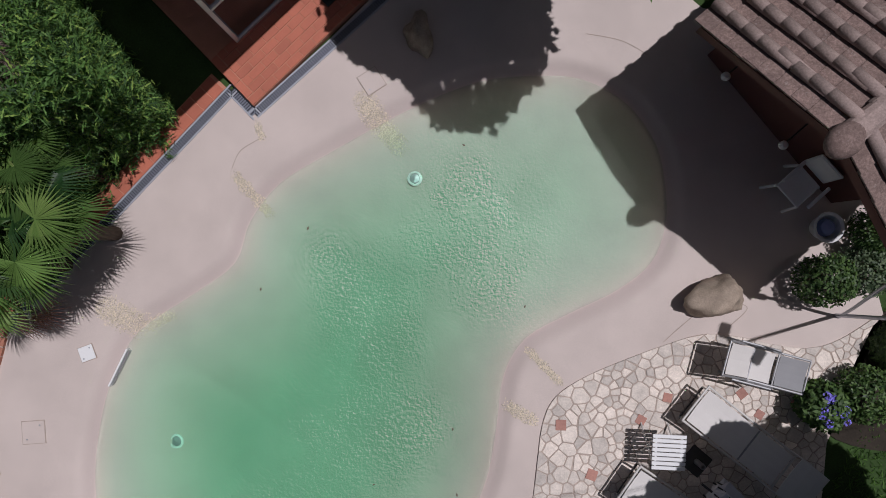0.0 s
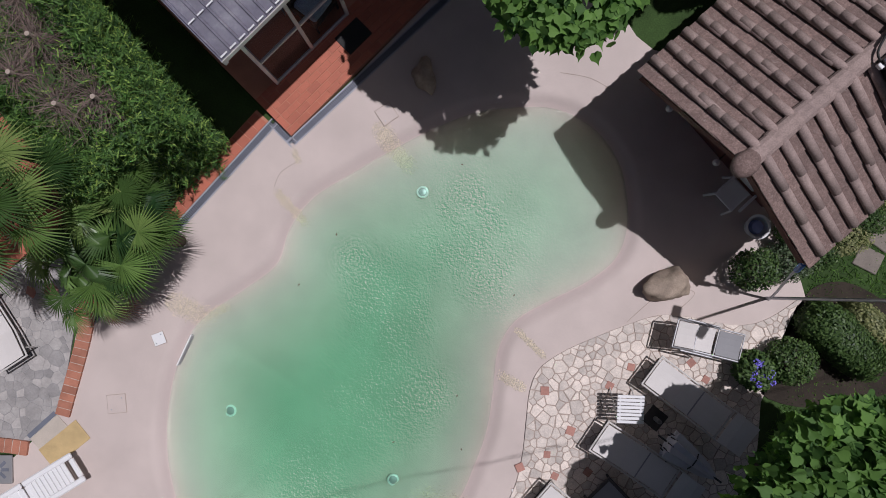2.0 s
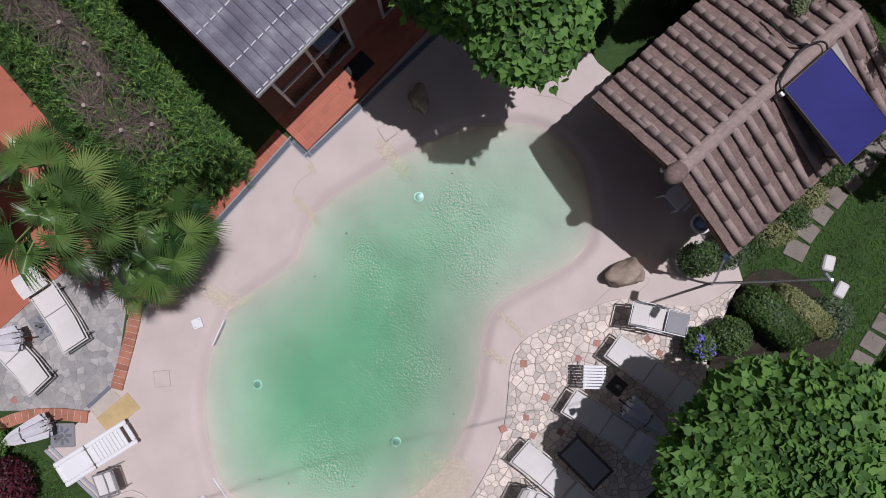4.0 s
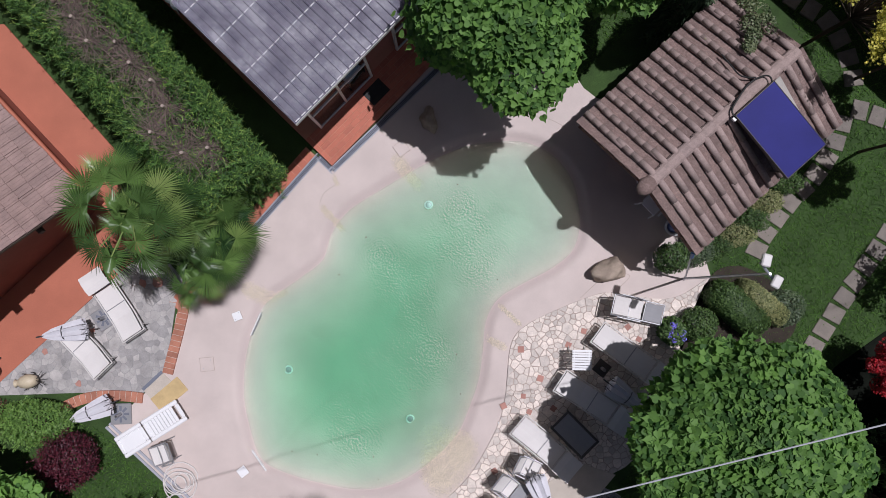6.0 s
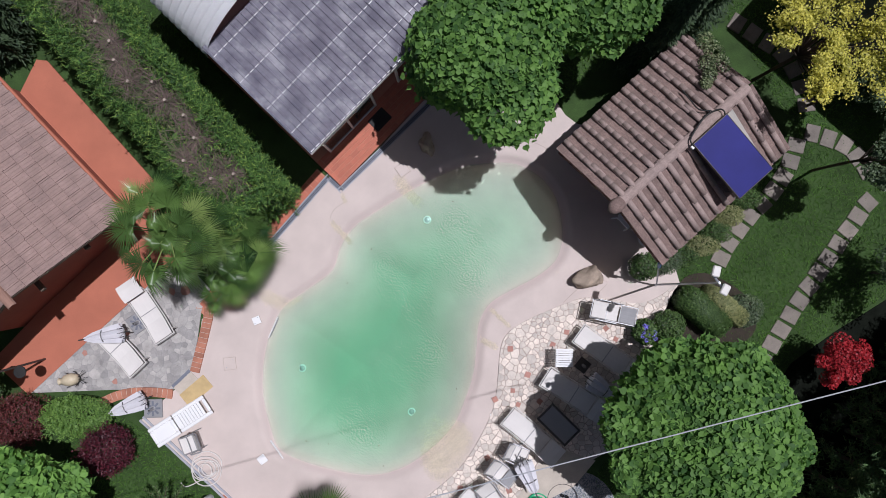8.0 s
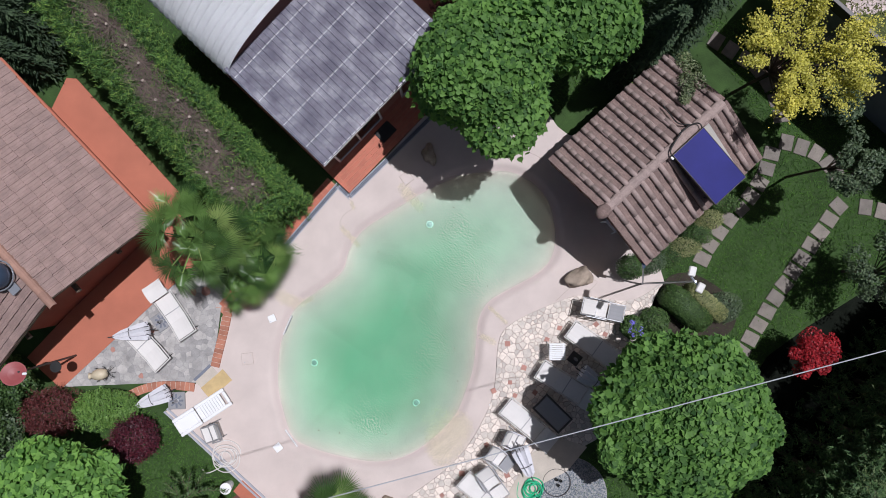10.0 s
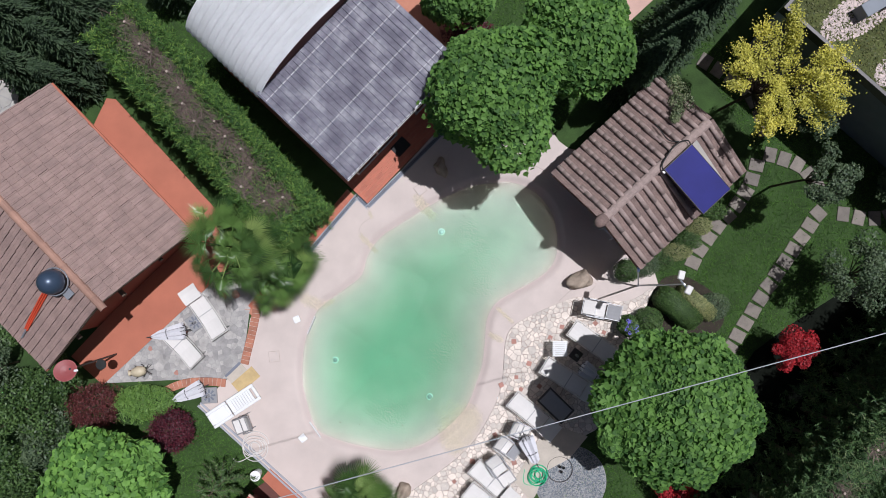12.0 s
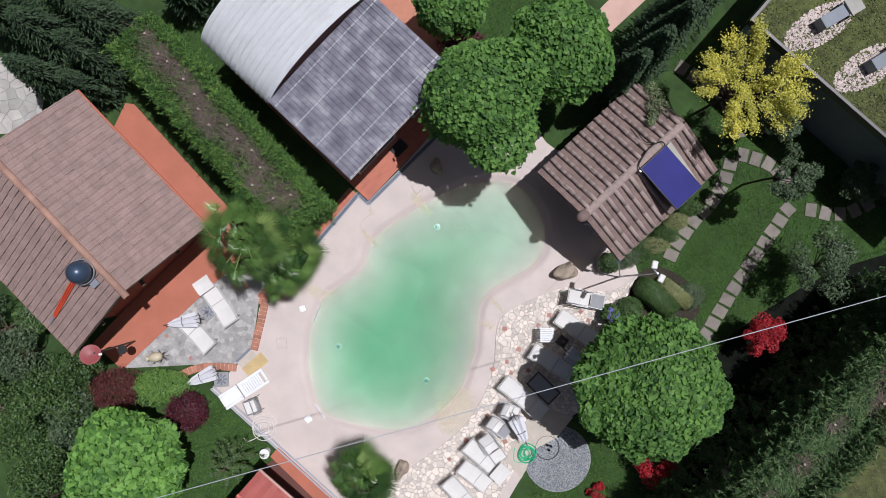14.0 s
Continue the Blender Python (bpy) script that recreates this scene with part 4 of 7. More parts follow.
dish = thing("satellite_dish", pose(-10.88, -2.35, 0), "maroon satellite dish on a pole beside the house", "satellite dish")
part("pole", rod(bmesh.new(), (0.1, 0.05, -0.05), (0.1, 0.05, 2.7), 0.03), DARK_STEEL, dish)
part("bowl", lathe(bmesh.new(), [(0.02, 0.0), (0.16, 0.025), (0.29, 0.075), (0.30, 0.085), (0.28, 0.085), (0.15, 0.04), (0.02, 0.015)], 28, pose(0, 0, 2.7, -18, 14, 0)), MAROON, dish)
part("arm", rod(bmesh.new(), (0.2, -0.02, 2.66), (0.45, 0.04, 2.95), 0.015), WHITE, dish)
part("receiver", lathe(bmesh.new(), [(0.02, 0), (0.035, 0.01), (0.035, 0.08), (0.02, 0.1)], 10, pose(0.44, 0.04, 2.92, 0, -60, 0)), WHITE, dish)
part("counter_disc", lathe(bmesh.new(), [(0.02, 0), (0.15, 0.02), (0.15, 0.05), (0.02, 0.06)], 18, pose(0.42, -0.02, 1.6)), BLACK, dish)

# Garden room: smoky corrugated sheets in front, a white barrel vault behind.
ROOM = pose(-2.82, 2.41, 0, 0, 0, 43.7)
garden_room = thing("garden_room", ROOM, "glazed garden room with smoky corrugated roof and white barrel vault", "veranda")
WIDE, DEEP = 4.34, 3.34


def corrugated(x0, x1, y0, y1, z0, z1, pitch=0.16, high=0.03):
    bm = bmesh.new()
    rows = []
    steps = [(0.0, 0.0), (0.10, 0.0), (0.16, 1.0), (0.34, 1.0), (0.40, 0.0)]
    xs = [(x0 + (k + a / 0.5 * 0.5) * pitch, h) for k in range(int((x1 - x0) / pitch)) for a, h in steps] + [(x1, 0.0)]
    for y, z in ((y0, z0), (y1, z1)):
        rows.append([bm.verts.new((x, y, z + h * high)) for x, h in xs])
    a, b = rows
    for k in range(len(a) - 1):
        bm.faces.new((a[k], a[k + 1], b[k + 1], b[k]))
    low = bmesh.ops.solidify(bm, geom=list(bm.faces), thickness=0.004)
    return bm


seams = [0.0, 0.62, 1.38, 2.22, 3.40]
for k, (a, b) in enumerate(zip(seams, seams[1:])):
    za, zb = 3.42 - a * 0.06, 3.42 - b * 0.06
    sheet_ob = part("roof_sheet", corrugated(0, WIDE, a - 0.05 if a else 0.0, b, za + 0.006 * k, zb + 0.006 * k), POLY, garden_room, "smoky translucent corrugated sheet")
clip_me = data_of("clip", box(-0.055, 0.055, -0.011, 0.011, 0, 0.014, 0.003), WHITE)
for y in (0.02, 0.62, 1.38, 2.22, 3.05):
    for k in range(27):
        shared("clip", clip_me, pose(0.11 + k * 0.16 - 0.02, y, 3.462 - y * 0.06), garden_room)
    part("purlin", box(0.0, WIDE, y - 0.03, y + 0.03, 3.30 - y * 0.06, 3.41 - y * 0.06, 0.005), ALU, garden_room)
for x in (0.03, WIDE - 0.03):
    part("rafter", box(x - 0.03, x + 0.03, 0.05, DEEP, 3.10, 3.20, 0.005), ALU, garden_room)
part("floor_slab", box(-0.17, 6.2, -0.37, DEEP + 2.5, -0.2, 0.10, 0.01), COTTO_JOINT, garden_room, "terracotta tiled platform")
bm = bmesh.new()
for x0, x1 in ((0.36, WIDE - 0.1),):
    block(bm, x0, x1, DEEP - 0.08, DEEP + 0.04, 0.1, 3.0)
part("back_wall", bm, PLASTER, garden_room)
part("side_wall", box(WIDE - 0.14, WIDE - 0.02, 0.5, DEEP - 0.09, 0.1, 3.05), PLASTER, garden_room)
part("side_wall", box(0.30, 0.42, 1.6, DEEP - 0.09, 0.1, 3.05), PLASTER, garden_room)
# Glazed front: bays of white frames with glass.
for x0, x1 in ((0.31, 2.02), (2.9, 4.2)):
    cuts = [x0, (x0 + x1) / 2, x1]
    for x in cuts:
        part("post", box(x - 0.03, x + 0.03, 0.42, 0.48, 0.1, 2.55, 0.006), ALU, garden_room, "white window post")
    for z in (0.13, 1.3, 2.5):
        for a, b in zip(cuts, cuts[1:]):
            part("rail", box(a + 0.03, b - 0.03, 0.425, 0.475, z - 0.03, z + 0.03, 0.005), ALU, garden_room, "white window rail")
    for a, b in zip(cuts, cuts[1:]):
        for z0, z1 in ((0.16, 1.27), (1.33, 2.47)):
            pane = part("pane", box(a + 0.03, b - 0.03, 0.446, 0.454, z0, z1), PANE, garden_room)
            pane.visible_shadow = False
for y0, y1 in ((0.48, 1.04), (1.04, 1.6)):
    for z in (0.13, 1.3, 2.5):
        part("rail", box(0.31, 0.36, y0, y1, z - 0.03, z + 0.03, 0.005), ALU, garden_room)
    part("post", box(0.305, 0.365, y1 - 0.03, y1 + 0.03, 0.1, 2.55, 0.006), ALU, garden_room)
    pane = part("pane", box(0.33, 0.338, y0 + 0.03, y1 - 0.03, 0.16, 2.47), PANE, garden_room)
    pane.visible_shadow = False
part("head_beam", box(0.25, WIDE, 0.40, 0.50, 2.56, 2.70, 0.01), ALU, garden_room)
# Barrel vault of bent white sheets.
bm = bmesh.new()
arc = [(WIDE / 2 - (WIDE / 2 + 0.05) * math.cos(math.pi * k / 24), 2.85 + 1.05 * math.sin(math.pi * k / 24)) for k in range(25)]
ribs = 42
rows = []
for j in range(ribs + 1):
    y = DEEP - 0.05 + j * 2.75 / ribs
    up = 0.03 if j % 3 == 0 else 0.0
    rows.append([bm.verts.new((x + (x - WIDE / 2) * up * 0.4, y, z + up)) for x, z in arc])
for a, b in zip(rows, rows[1:]):
    for k in range(24):
        bm.faces.new((a[k], a[k + 1], b[k + 1], b[k]))
bmesh.ops.solidify(bm, geom=list(bm.faces), thickness=0.02)
part("vault", bm, DOME, garden_room, "white ribbed barrel vault of bent metal sheets")
bm = bmesh.new()
fan = [bm.verts.new((x, DEEP + 0.02, z - 0.06)) for x, z in arc]
bm.faces.new(fan)
part("vault_end", bm, PLASTER, garden_room)
for x in (0.05, WIDE - 0.05):
    part("vault_wall", box(x - 0.06, x + 0.06, DEEP + 0.1, DEEP + 2.6, 0.1, 2.86), PLASTER, garden_room)
mat_ob = thing("door_mat", ROOM @ pose(1.83, 0.10, 0.10), "black rubber door mat on the terracotta step", "door mat")
part("mat_body", box(-0.27, 0.27, -0.2, 0.2, 0.008, 0.022, 0.004), BLACK, mat_ob)
arm = thing("armchair", ROOM @ pose(1.68, 0.84, 0.10, 0, 0, 8), "armchair with a pale blue cushion behind the glass", "armchair")
part("seat", box(-0.3, 0.3, -0.28, 0.28, 0.28, 0.40, 0.03), BARK, arm)
part("cushion", box(-0.25, 0.25, -0.24, 0.24, 0.40, 0.50, 0.04), surface("pale_blue_cloth", (0.50, 0.62, 0.72), 0.9, 0.3, 0.01), arm, "pale blue seat cushion")
part("backrest", box(-0.3, 0.3, 0.26, 0.34, 0.28, 0.70, 0.03), BARK, arm)
for x in (-0.27, 0.27):
    for y in (-0.24, 0.28):
        part("leg", rod(bmesh.new(), (x, y, 0.0), (x, y, 0.3), 0.02), DARK_STEEL, arm)
tub = thing("side_table", ROOM @ pose(1.55, 1.45, 0.10), "white side table inside the garden room", "table")
part("tabletop", box(-0.35, 0.35, -0.22, 0.22, 0.42, 0.46, 0.01), WHITE, tub)
for x in (-0.3, 0.3):
    for y in (-0.25, 0.25):
        part("leg", rod(bmesh.new(), (x, y, 0.0), (x, y, 0.43), 0.018), TUBE, tub)

# Small outbuilding with a red roof.
shed = thing("red_roof_shed", pose(-5.45, -8.07, 0, 0, 0, -44), "small outbuilding with a red ribbed metal roof", "shed")
part("wall", box(-1.7, 3.2, -0.9, 0.05, -0.1, 2.15), PLASTER, shed)
bm = bmesh.new()
ribs = 26
rows = [[bm.verts.new((-1.85 + j * 5.2 / ribs, y, z + (0.03 if j % 2 else 0.0))) for j in range(ribs + 1)] for y, z in ((0.85, 2.2), (0.0, 2.5), (-1.3, 2.15))]
for upper, lower in zip(rows, rows[1:]):
    for k in range(ribs):
        bm.faces.new((upper[k], upper[k + 1], lower[k + 1], lower[k]))
bmesh.ops.solidify(bm, geom=list(bm.faces), thickness=0.015)
part("red_slope", bm, RED_ROOF, shed, "red ribbed metal roof slope")
part("eave_trim", box(-1.87, 3.37, 0.84, 0.90, 2.17, 2.24, 0.008), PINK, shed, "pale eave trim")
part("ridge_cap", box(-1.87, 3.37, -0.05, 0.05, 2.53, 2.57, 0.01), RED_ROOF, shed)

# Flat green roof with pebble beds.
flat_house = thing("flat_roof_house", pose(8.80, 6.38, 0, 0, 0, 46), "flat-roofed house with planted roof and pebble beds", "house")
part("wall", box(0.45, 9, -9, -0.45, -0.1, 3.3), DUCT, flat_house)
part("roof_deck", box(0.1, 9, -9, -0.1, 3.3, 3.45), SEDUM, flat_house, "roof planted with low sedum")
for x0, x1, y0, y1 in ((0, 9, -0.1, 0.0), (0, 0.1, -9, -0.1)):
    part("parapet", box(x0, x1, y0, y1, 3.25, 3.58, 0.008), DARK_STEEL, flat_house, "dark grey metal roof edge")
for cx, cy in ((1.15, -1.6), (1.2, -3.45)):
    duct = part("roof_duct", box(-0.05, 1.0, -0.18, 0.18, 3.47, 3.9, 0.01, pose(cx, cy, 0, 0, 0, -18)), DUCT, flat_house, "grey metal roof duct")
    part("duct_cap", box(0.72, 1.14, -0.24, 0.24, 3.905, 3.98, 0.008, pose(cx, cy, 0, 0, 0, -18)), PALE_PAVING, duct)

# ---- paths, drains, beds ----
def along(points, pitch, offset=0.0):
    """Places every pitch metres along a line: x, y, angle."""
    pts = np.array(points, float)
    seg = np.hypot(*np.diff(pts, axis=0).T)
    total, out, s = seg.sum(), [], offset
    ends = np.concatenate([[0], np.cumsum(seg)])
    while s <= total:
        i = min(np.searchsorted(ends, s, side="right") - 1, len(seg) - 1)
        d = (pts[i + 1] - pts[i]) / seg[i]
        out.append((*(pts[i] + d * (s - ends[i])), math.degrees(math.atan2(d[1], d[0]))))
        s += pitch
    return out


# Slotted drain channel round the tiled platform.
DRAIN = [(-6.30, -1.20), (-3.02, 2.27), (-2.69, 1.93), (0.50, 4.80)]
drain = thing("drain_channel", pose(0, 0, 0), "grey-blue slotted drain channel round the tiled platform", "drain", kind="structure")
slots_v, slots_f = [], []
for (xa, ya), (xb, yb) in zip(DRAIN, DRAIN[1:]):
    turn, length = math.degrees(math.atan2(yb - ya, xb - xa)), math.hypot(xb - xa, yb - ya)
    m = pose(xa, ya, 0, 0, 0, turn)
    # Flat black strip stands in for the shaded depth below the slots.
    part("channel_bed", box(0.0, length, -0.05, 0.05, 0.002, 0.006, 0, m), HOLLOW_SHADE, drain)
    for y in (-0.064, 0.064):
        part("channel_edge", box(-0.06 if y > 0 else 0.0, length + 0.05, y - 0.013, y + 0.013, -0.02, 0.014, 0.003, m), CHANNEL, drain)
    for k in range(int(length / 0.036)):
        x = 0.02 + k * 0.036
        base = len(slots_v)
        corners = [(x, -0.05), (x + 0.02, -0.05), (x + 0.02, 0.05), (x, 0.05)]
        slots_v += [tuple(m @ Vector((*c, z))) for z in (0.012, 0.007) for c in corners]
        slots_f += [tuple(base + i for i in f) for f in ((0, 1, 2, 3), (0, 4, 5, 1), (1, 5, 6, 2), (2, 6, 7, 3), (3, 7, 4, 0))]
tagged(link_mesh("grating", slots_v, slots_f, GRATE, drain), kind="stuff")

pad = plate("concrete_pad", [(1.47, -6.86), (1.99, -7.58), (2.5, -6.6), (3.25, -6.25), (3.84, -5.59), (3.02, -5.27), (2.26, -5.69)], -0.02, 0.040, CONCRETE)
tagged(pad, "pale beige concrete pad between flagstones and grit bed", "paving", kind="structure")

# Metal edging between deck and the small lawn.
edging = thing("edge_rail", pose(-8.28, -4.0, 0, 0, 0, -45), "grey metal edging strip between deck and lawn", "edging", kind="structure")
for y in (-0.05, 0.07):
    part("strip", box(0, 6.6, y - 0.03, y + 0.03, -0.05, 0.03, 0.004), CHANNEL, edging)

side_floor = plate("side_floor", [(-6.42, -6.42), (-6.15, -6.12), (-3.6, -8.7), (-4.0, -9.0)], -0.02, 0.02, COTTO_PLAIN)
tagged(side_floor, "narrow terracotta walk beside the red-roofed shed", "terrace", kind="structure")
porch = plate("porch_floor", [(-6.76, -6.8), (-6.13, -6.41), (-4.52, -7.83), (-4.19, -8.19), (-5.53, -8.21)], -0.02, 0.016, PLASTER)
tagged(porch, "dark brown floor beside the red-roofed shed", "terrace", kind="structure")
pink_walk = plate("pavement", [(5.2, 7.9), (5.75, 7.3), (7.9, 9.1), (7.3, 9.8)], -0.02, 0.02, PINK)
tagged(pink_walk, "pink paved walk behind the catalpas", "pavement", kind="structure")
pale_walk = plate("pavement", [(-15.8, 7.8), (-13.9, 7.2), (-13.4, 6.3), (-13.6, 5.2), (-14.2, 4.9), (-15.8, 4.9)], -0.02, 0.0, SLATE_BED)
tagged(pale_walk, "pale crazy paving beyond the tiled house", "pavement", kind="structure")

# Flat black sheet painted for the shade in front of the conifer hedge.
shade_sheet = plate("shade_sheet", [(7.3, -9.5), (7.4, -7.3), (7.8, -5.7), (8.5, -4.2), (9.2, -3.2), (10.4, -2.4), (11.8, -1.6), (13.2, -1.0), (14.8, -0.6), (17, -0.5), (17, -9.5)], -0.06, -0.012, SHADE_BLACK)
tagged(shade_sheet, "near-black sheet painted for the deep shade between lawn and conifer hedge", "flower bed", kind="structure")

rough = plate("rough_ground", [(8.2, -9.5), (10.4, -6.5), (12.6, -4.6), (17, -2.6), (17, -9.6)], -0.05, -0.004, SEDUM)
tagged(rough, "rough dry grass ground behind the conifers", "ground", kind="structure")
bed = plate("flower_bed", [tuple(p) for p in smooth_line([(5.45, -2.6), (5.3, -1.75), (6.1, -1.15), (6.5, -0.75), (7.2, -0.75), (8.2, -1.5), (8.25, -2.3), (7.6, -2.7), (6.4, -2.9)], True, 4)], -0.05, 0.0, SOIL)
tagged(bed, "dark soil bed under the clipped bushes", "flower bed", kind="structure")

# Threshold between deck and terrace: sill, grating, doormat.
sill = thing("step_sill", pose(-7.05, -3.1, 0, 0, 0, 41), "pale stone sill between terrace and pool deck", "sill", kind="structure")
part("slab", box(-0.32, 0.32, -0.17, 0.13, 0.0, 0.02, 0.006), CONCRETE, sill)
part("strip", box(-0.32, 0.32, 0.14, 0.22, 0.0, 0.018, 0.003), GRATE, sill)
mat = thing("ochre_mat", pose(-6.78, -3.3, 0, 0, 0, 38), "worn ochre coir mat lying on the deck", "mat")
part("mat_body", box(-0.42, 0.42, -0.22, 0.20, 0.006, 0.022, 0.006), YELLOW_MAT, mat)

# Loose pebbles on the pool's shoulder.
PEBBLE = ([(-0.5, 0, 0), (0, -0.4, 0), (0.5, 0, 0), (0, 0.4, 0), (0, 0, 0.3)], [(0, 1, 4), (1, 2, 4), (2, 3, 4), (3, 0, 4)])


def pebbles(rng, spots, size):
    n = len(spots)
    at = np.column_stack([spots, shell_height(spots) + 0.003])
    return scatter(PEBBLE, at, np.array([[0, 0, 1.0]]) + rng.normal(0, 0.15, (n, 3)), rng.normal(0, 1, (n, 3)), size * rng.uniform(0.6, 1.4, n))


rng = np.random.default_rng(300)
STREAKS = [((-4.85, -0.82), (-4.32, -1.12), 0.19, 1092), ((-4.25, -1.1), (-3.92, -0.95), 0.08, 234), ((-2.97, 1.05), (-2.5, 0.5), 0.085, 676), ((-1.15, 2.17), (-0.9, 1.78), 0.17, 832), ((-0.88, 1.76), (-0.64, 1.5), 0.14, 598),
           ((-2.66, 1.78), (-2.58, 1.58), 0.06, 130), ((1.22, -1.45), (1.68, -1.92), 0.06, 494), ((0.92, -2.25), (1.33, -2.47), 0.09, 416), ((-0.35, -4.75), (-0.1, -5.5), 0.55, 5980), ((0.15, -4.7), (0.2, -5.0), 0.35, 2340), ((-0.6, -5.3), (-0.3, -5.75), 0.3, 1820)]
for a, b, wide, n in STREAKS:
    n = int(n * 1.5)
    u = rng.random(n)[:, None]
    round_off = rng.uniform(0, 2 * math.pi, n), np.sqrt(rng.random(n))
    spots = np.array(a) * (1 - u) + np.array(b) * u + (np.stack([np.cos(round_off[0]), np.sin(round_off[0])], 1) * round_off[1][:, None]) * wide * (1 + 0.25 * np.sin(u * 17 + n))
    patch_ob = leaf_mesh("pebble_patch", [pebbles(rng, spots, 0.021)], GRAVEL, None)
    tagged(patch_ob, "patch of small yellow pebbles bonded into the pool rim", "pebbles", kind="stuff")

# Blue-grey grit circle with its rim, and cobbles on the flat roof.
grit = thing("grit_bed", pose(3.25, -6.98, -0.03), "round bed of blue-grey grit on the lawn", "gravel bed", kind="structure")
part("bed", lathe(bmesh.new(), [(0.02, 0.0), (1.12, 0.0), (1.12, 0.03), (0.02, 0.032)], 40), SLATE_BED, grit)
n = 5200
a, q = rng.uniform(0, 2 * math.pi, n), 1.1 * np.sqrt(rng.random(n))
at = np.stack([q * np.cos(a), q * np.sin(a), np.full(n, 0.03)], 1)
tagged(leaf_mesh("grit", [scatter(PEBBLE, at, np.array([[0, 0, 1.0]]) + rng.normal(0, 0.2, (n, 3)), rng.normal(0, 1, (n, 3)), 0.04 * rng.uniform(0.6, 1.4, n))], GRIT, grit), kind="stuff")
ring = thing("planting_ring", pose(2.92, -6.58, 0.0), "round grey rim in the grit with three small black pots", "planting ring")
part("rim", pipe(bmesh.new(), [(0.40 * math.cos(a), 0.40 * math.sin(a), 0.03) for a in np.linspace(0, 2 * math.pi, 32, endpoint=False)], 0.014, 6, True), DARK_STEEL, ring)
for px, py in ((0.0, 0.10), (0.12, 0.06), (0.04, -0.06)):
    part("pot", lathe(bmesh.new(), [(0.025, 0.0), (0.045, 0.09), (0.038, 0.09), (0.02, 0.03)], 12, pose(px, py, 0)), BLACK, ring, "small black pot")
for cx, cy in ((1.15, -1.6), (1.2, -3.45)):
    n = 1300
    a, q = rng.uniform(0, 2 * math.pi, n), np.sqrt(rng.random(n))
    bx, by = 0.1 + 1.15 * q * np.cos(a), 0.5 * q * np.sin(a)
    at = np.stack([cx + 0.951 * bx + 0.309 * by, cy - 0.309 * bx + 0.951 * by, np.full(n, 3.45)], 1)
    tagged(leaf_mesh("cobble_bed", [scatter(PEBBLE, at, np.array([[0, 0, 1.0]]) + rng.normal(0, 0.2, (n, 3)), rng.normal(0, 1, (n, 3)), 0.08 * rng.uniform(0.6, 1.3, n))], COBBLE, flat_house, "bed of pale pink cobbles"), kind="stuff")

# Low tufts on the planted roof.
n = 16000
at = np.stack([rng.uniform(0.15, 7, n), rng.uniform(-7, -0.15, n), np.full(n, 3.46)], 1)
at = at[(np.sin(at[:, 0] * 3.1) + np.sin(at[:, 1] * 2.7 + at[:, 0]) + rng.normal(0, 0.8, n)) > -0.6]
n = len(at)
tagged(leaf_mesh("sedum", [scatter(OVAL, at, np.stack([rng.normal(0, 0.6, n), rng.normal(0, 0.6, n), np.ones(n)], 1), rng.normal(0, 1, (n, 3)) + [0, 0, 0.4], rng.uniform(0.05, 0.11, n))], LEAF_SEDUM, flat_house, "low brownish-green roof planting"), kind="stuff")

# Grass blades on the lawns.
LAWNS = [([(6.4, -0.4), (8.2, 1.3), (9.6, 2.9), (8.4, 5.2), (7.6, 6.6), (12.5, 6.5), (15.5, 2.5), (15.5, -0.5), (13.2, -0.9), (11.8, -1.5), (10.4, -2.3), (9.2, -3.1), (8.5, -4.1), (7.8, -5.6), (7.4, -7.2), (7.3, -8.9), (1.5, -8.9), (2.6, -7.6), (4.6, -5.0), (6.0, -2.6)], 52000, LEAF_GRASS),
         ([(-8.4, -4.15), (-5.2, -7.3), (-7.2, -8.9), (-10.5, -8.9), (-10.5, -4.3), (-9.0, -3.9)], 12000, LEAF_GRASS),
         ([(-3.2, 2.75), (-3.0, 2.6), (-6.0, 6.6), (-8.5, 8.6), (-9.5, 8.3)], 9000, LEAF_GRASS),
         ([(2.6, 5.0), (3.4, 4.1), (5.0, 5.4), (6.8, 6.9), (4.5, 8.5), (-0.5, 8.9), (-0.6, 7.0)], 9000, LEAF_GRASS),
         ([(8.8, -9.3), (15.5, -9.3), (15.5, -3.6), (12.8, -4.7), (10.6, -6.5)], 16000, LEAF_STRAW)]
for outline, n, green in LAWNS:
    outline = np.array(outline)
    spots = outline.min(0) + rng.random((n * 2, 2)) * (outline.max(0) - outline.min(0))
    spots = spots[inside(spots, outline)][:n]
    n = len(spots)
    at = np.column_stack([spots, np.full(n, -0.01)])
    blades = leaf_mesh("grass", [scatter(BLADE, at, np.stack([rng.normal(0, 0.6, n), rng.normal(0, 0.6, n), np.ones(n)], 1), rng.normal(0, 1, (n, 3)) + [0, 0, 0.6], rng.uniform(0.06, 0.13, n))], green, None)
    tagged(blades, "short mown grass blades on the lawn", "grass", kind="stuff")

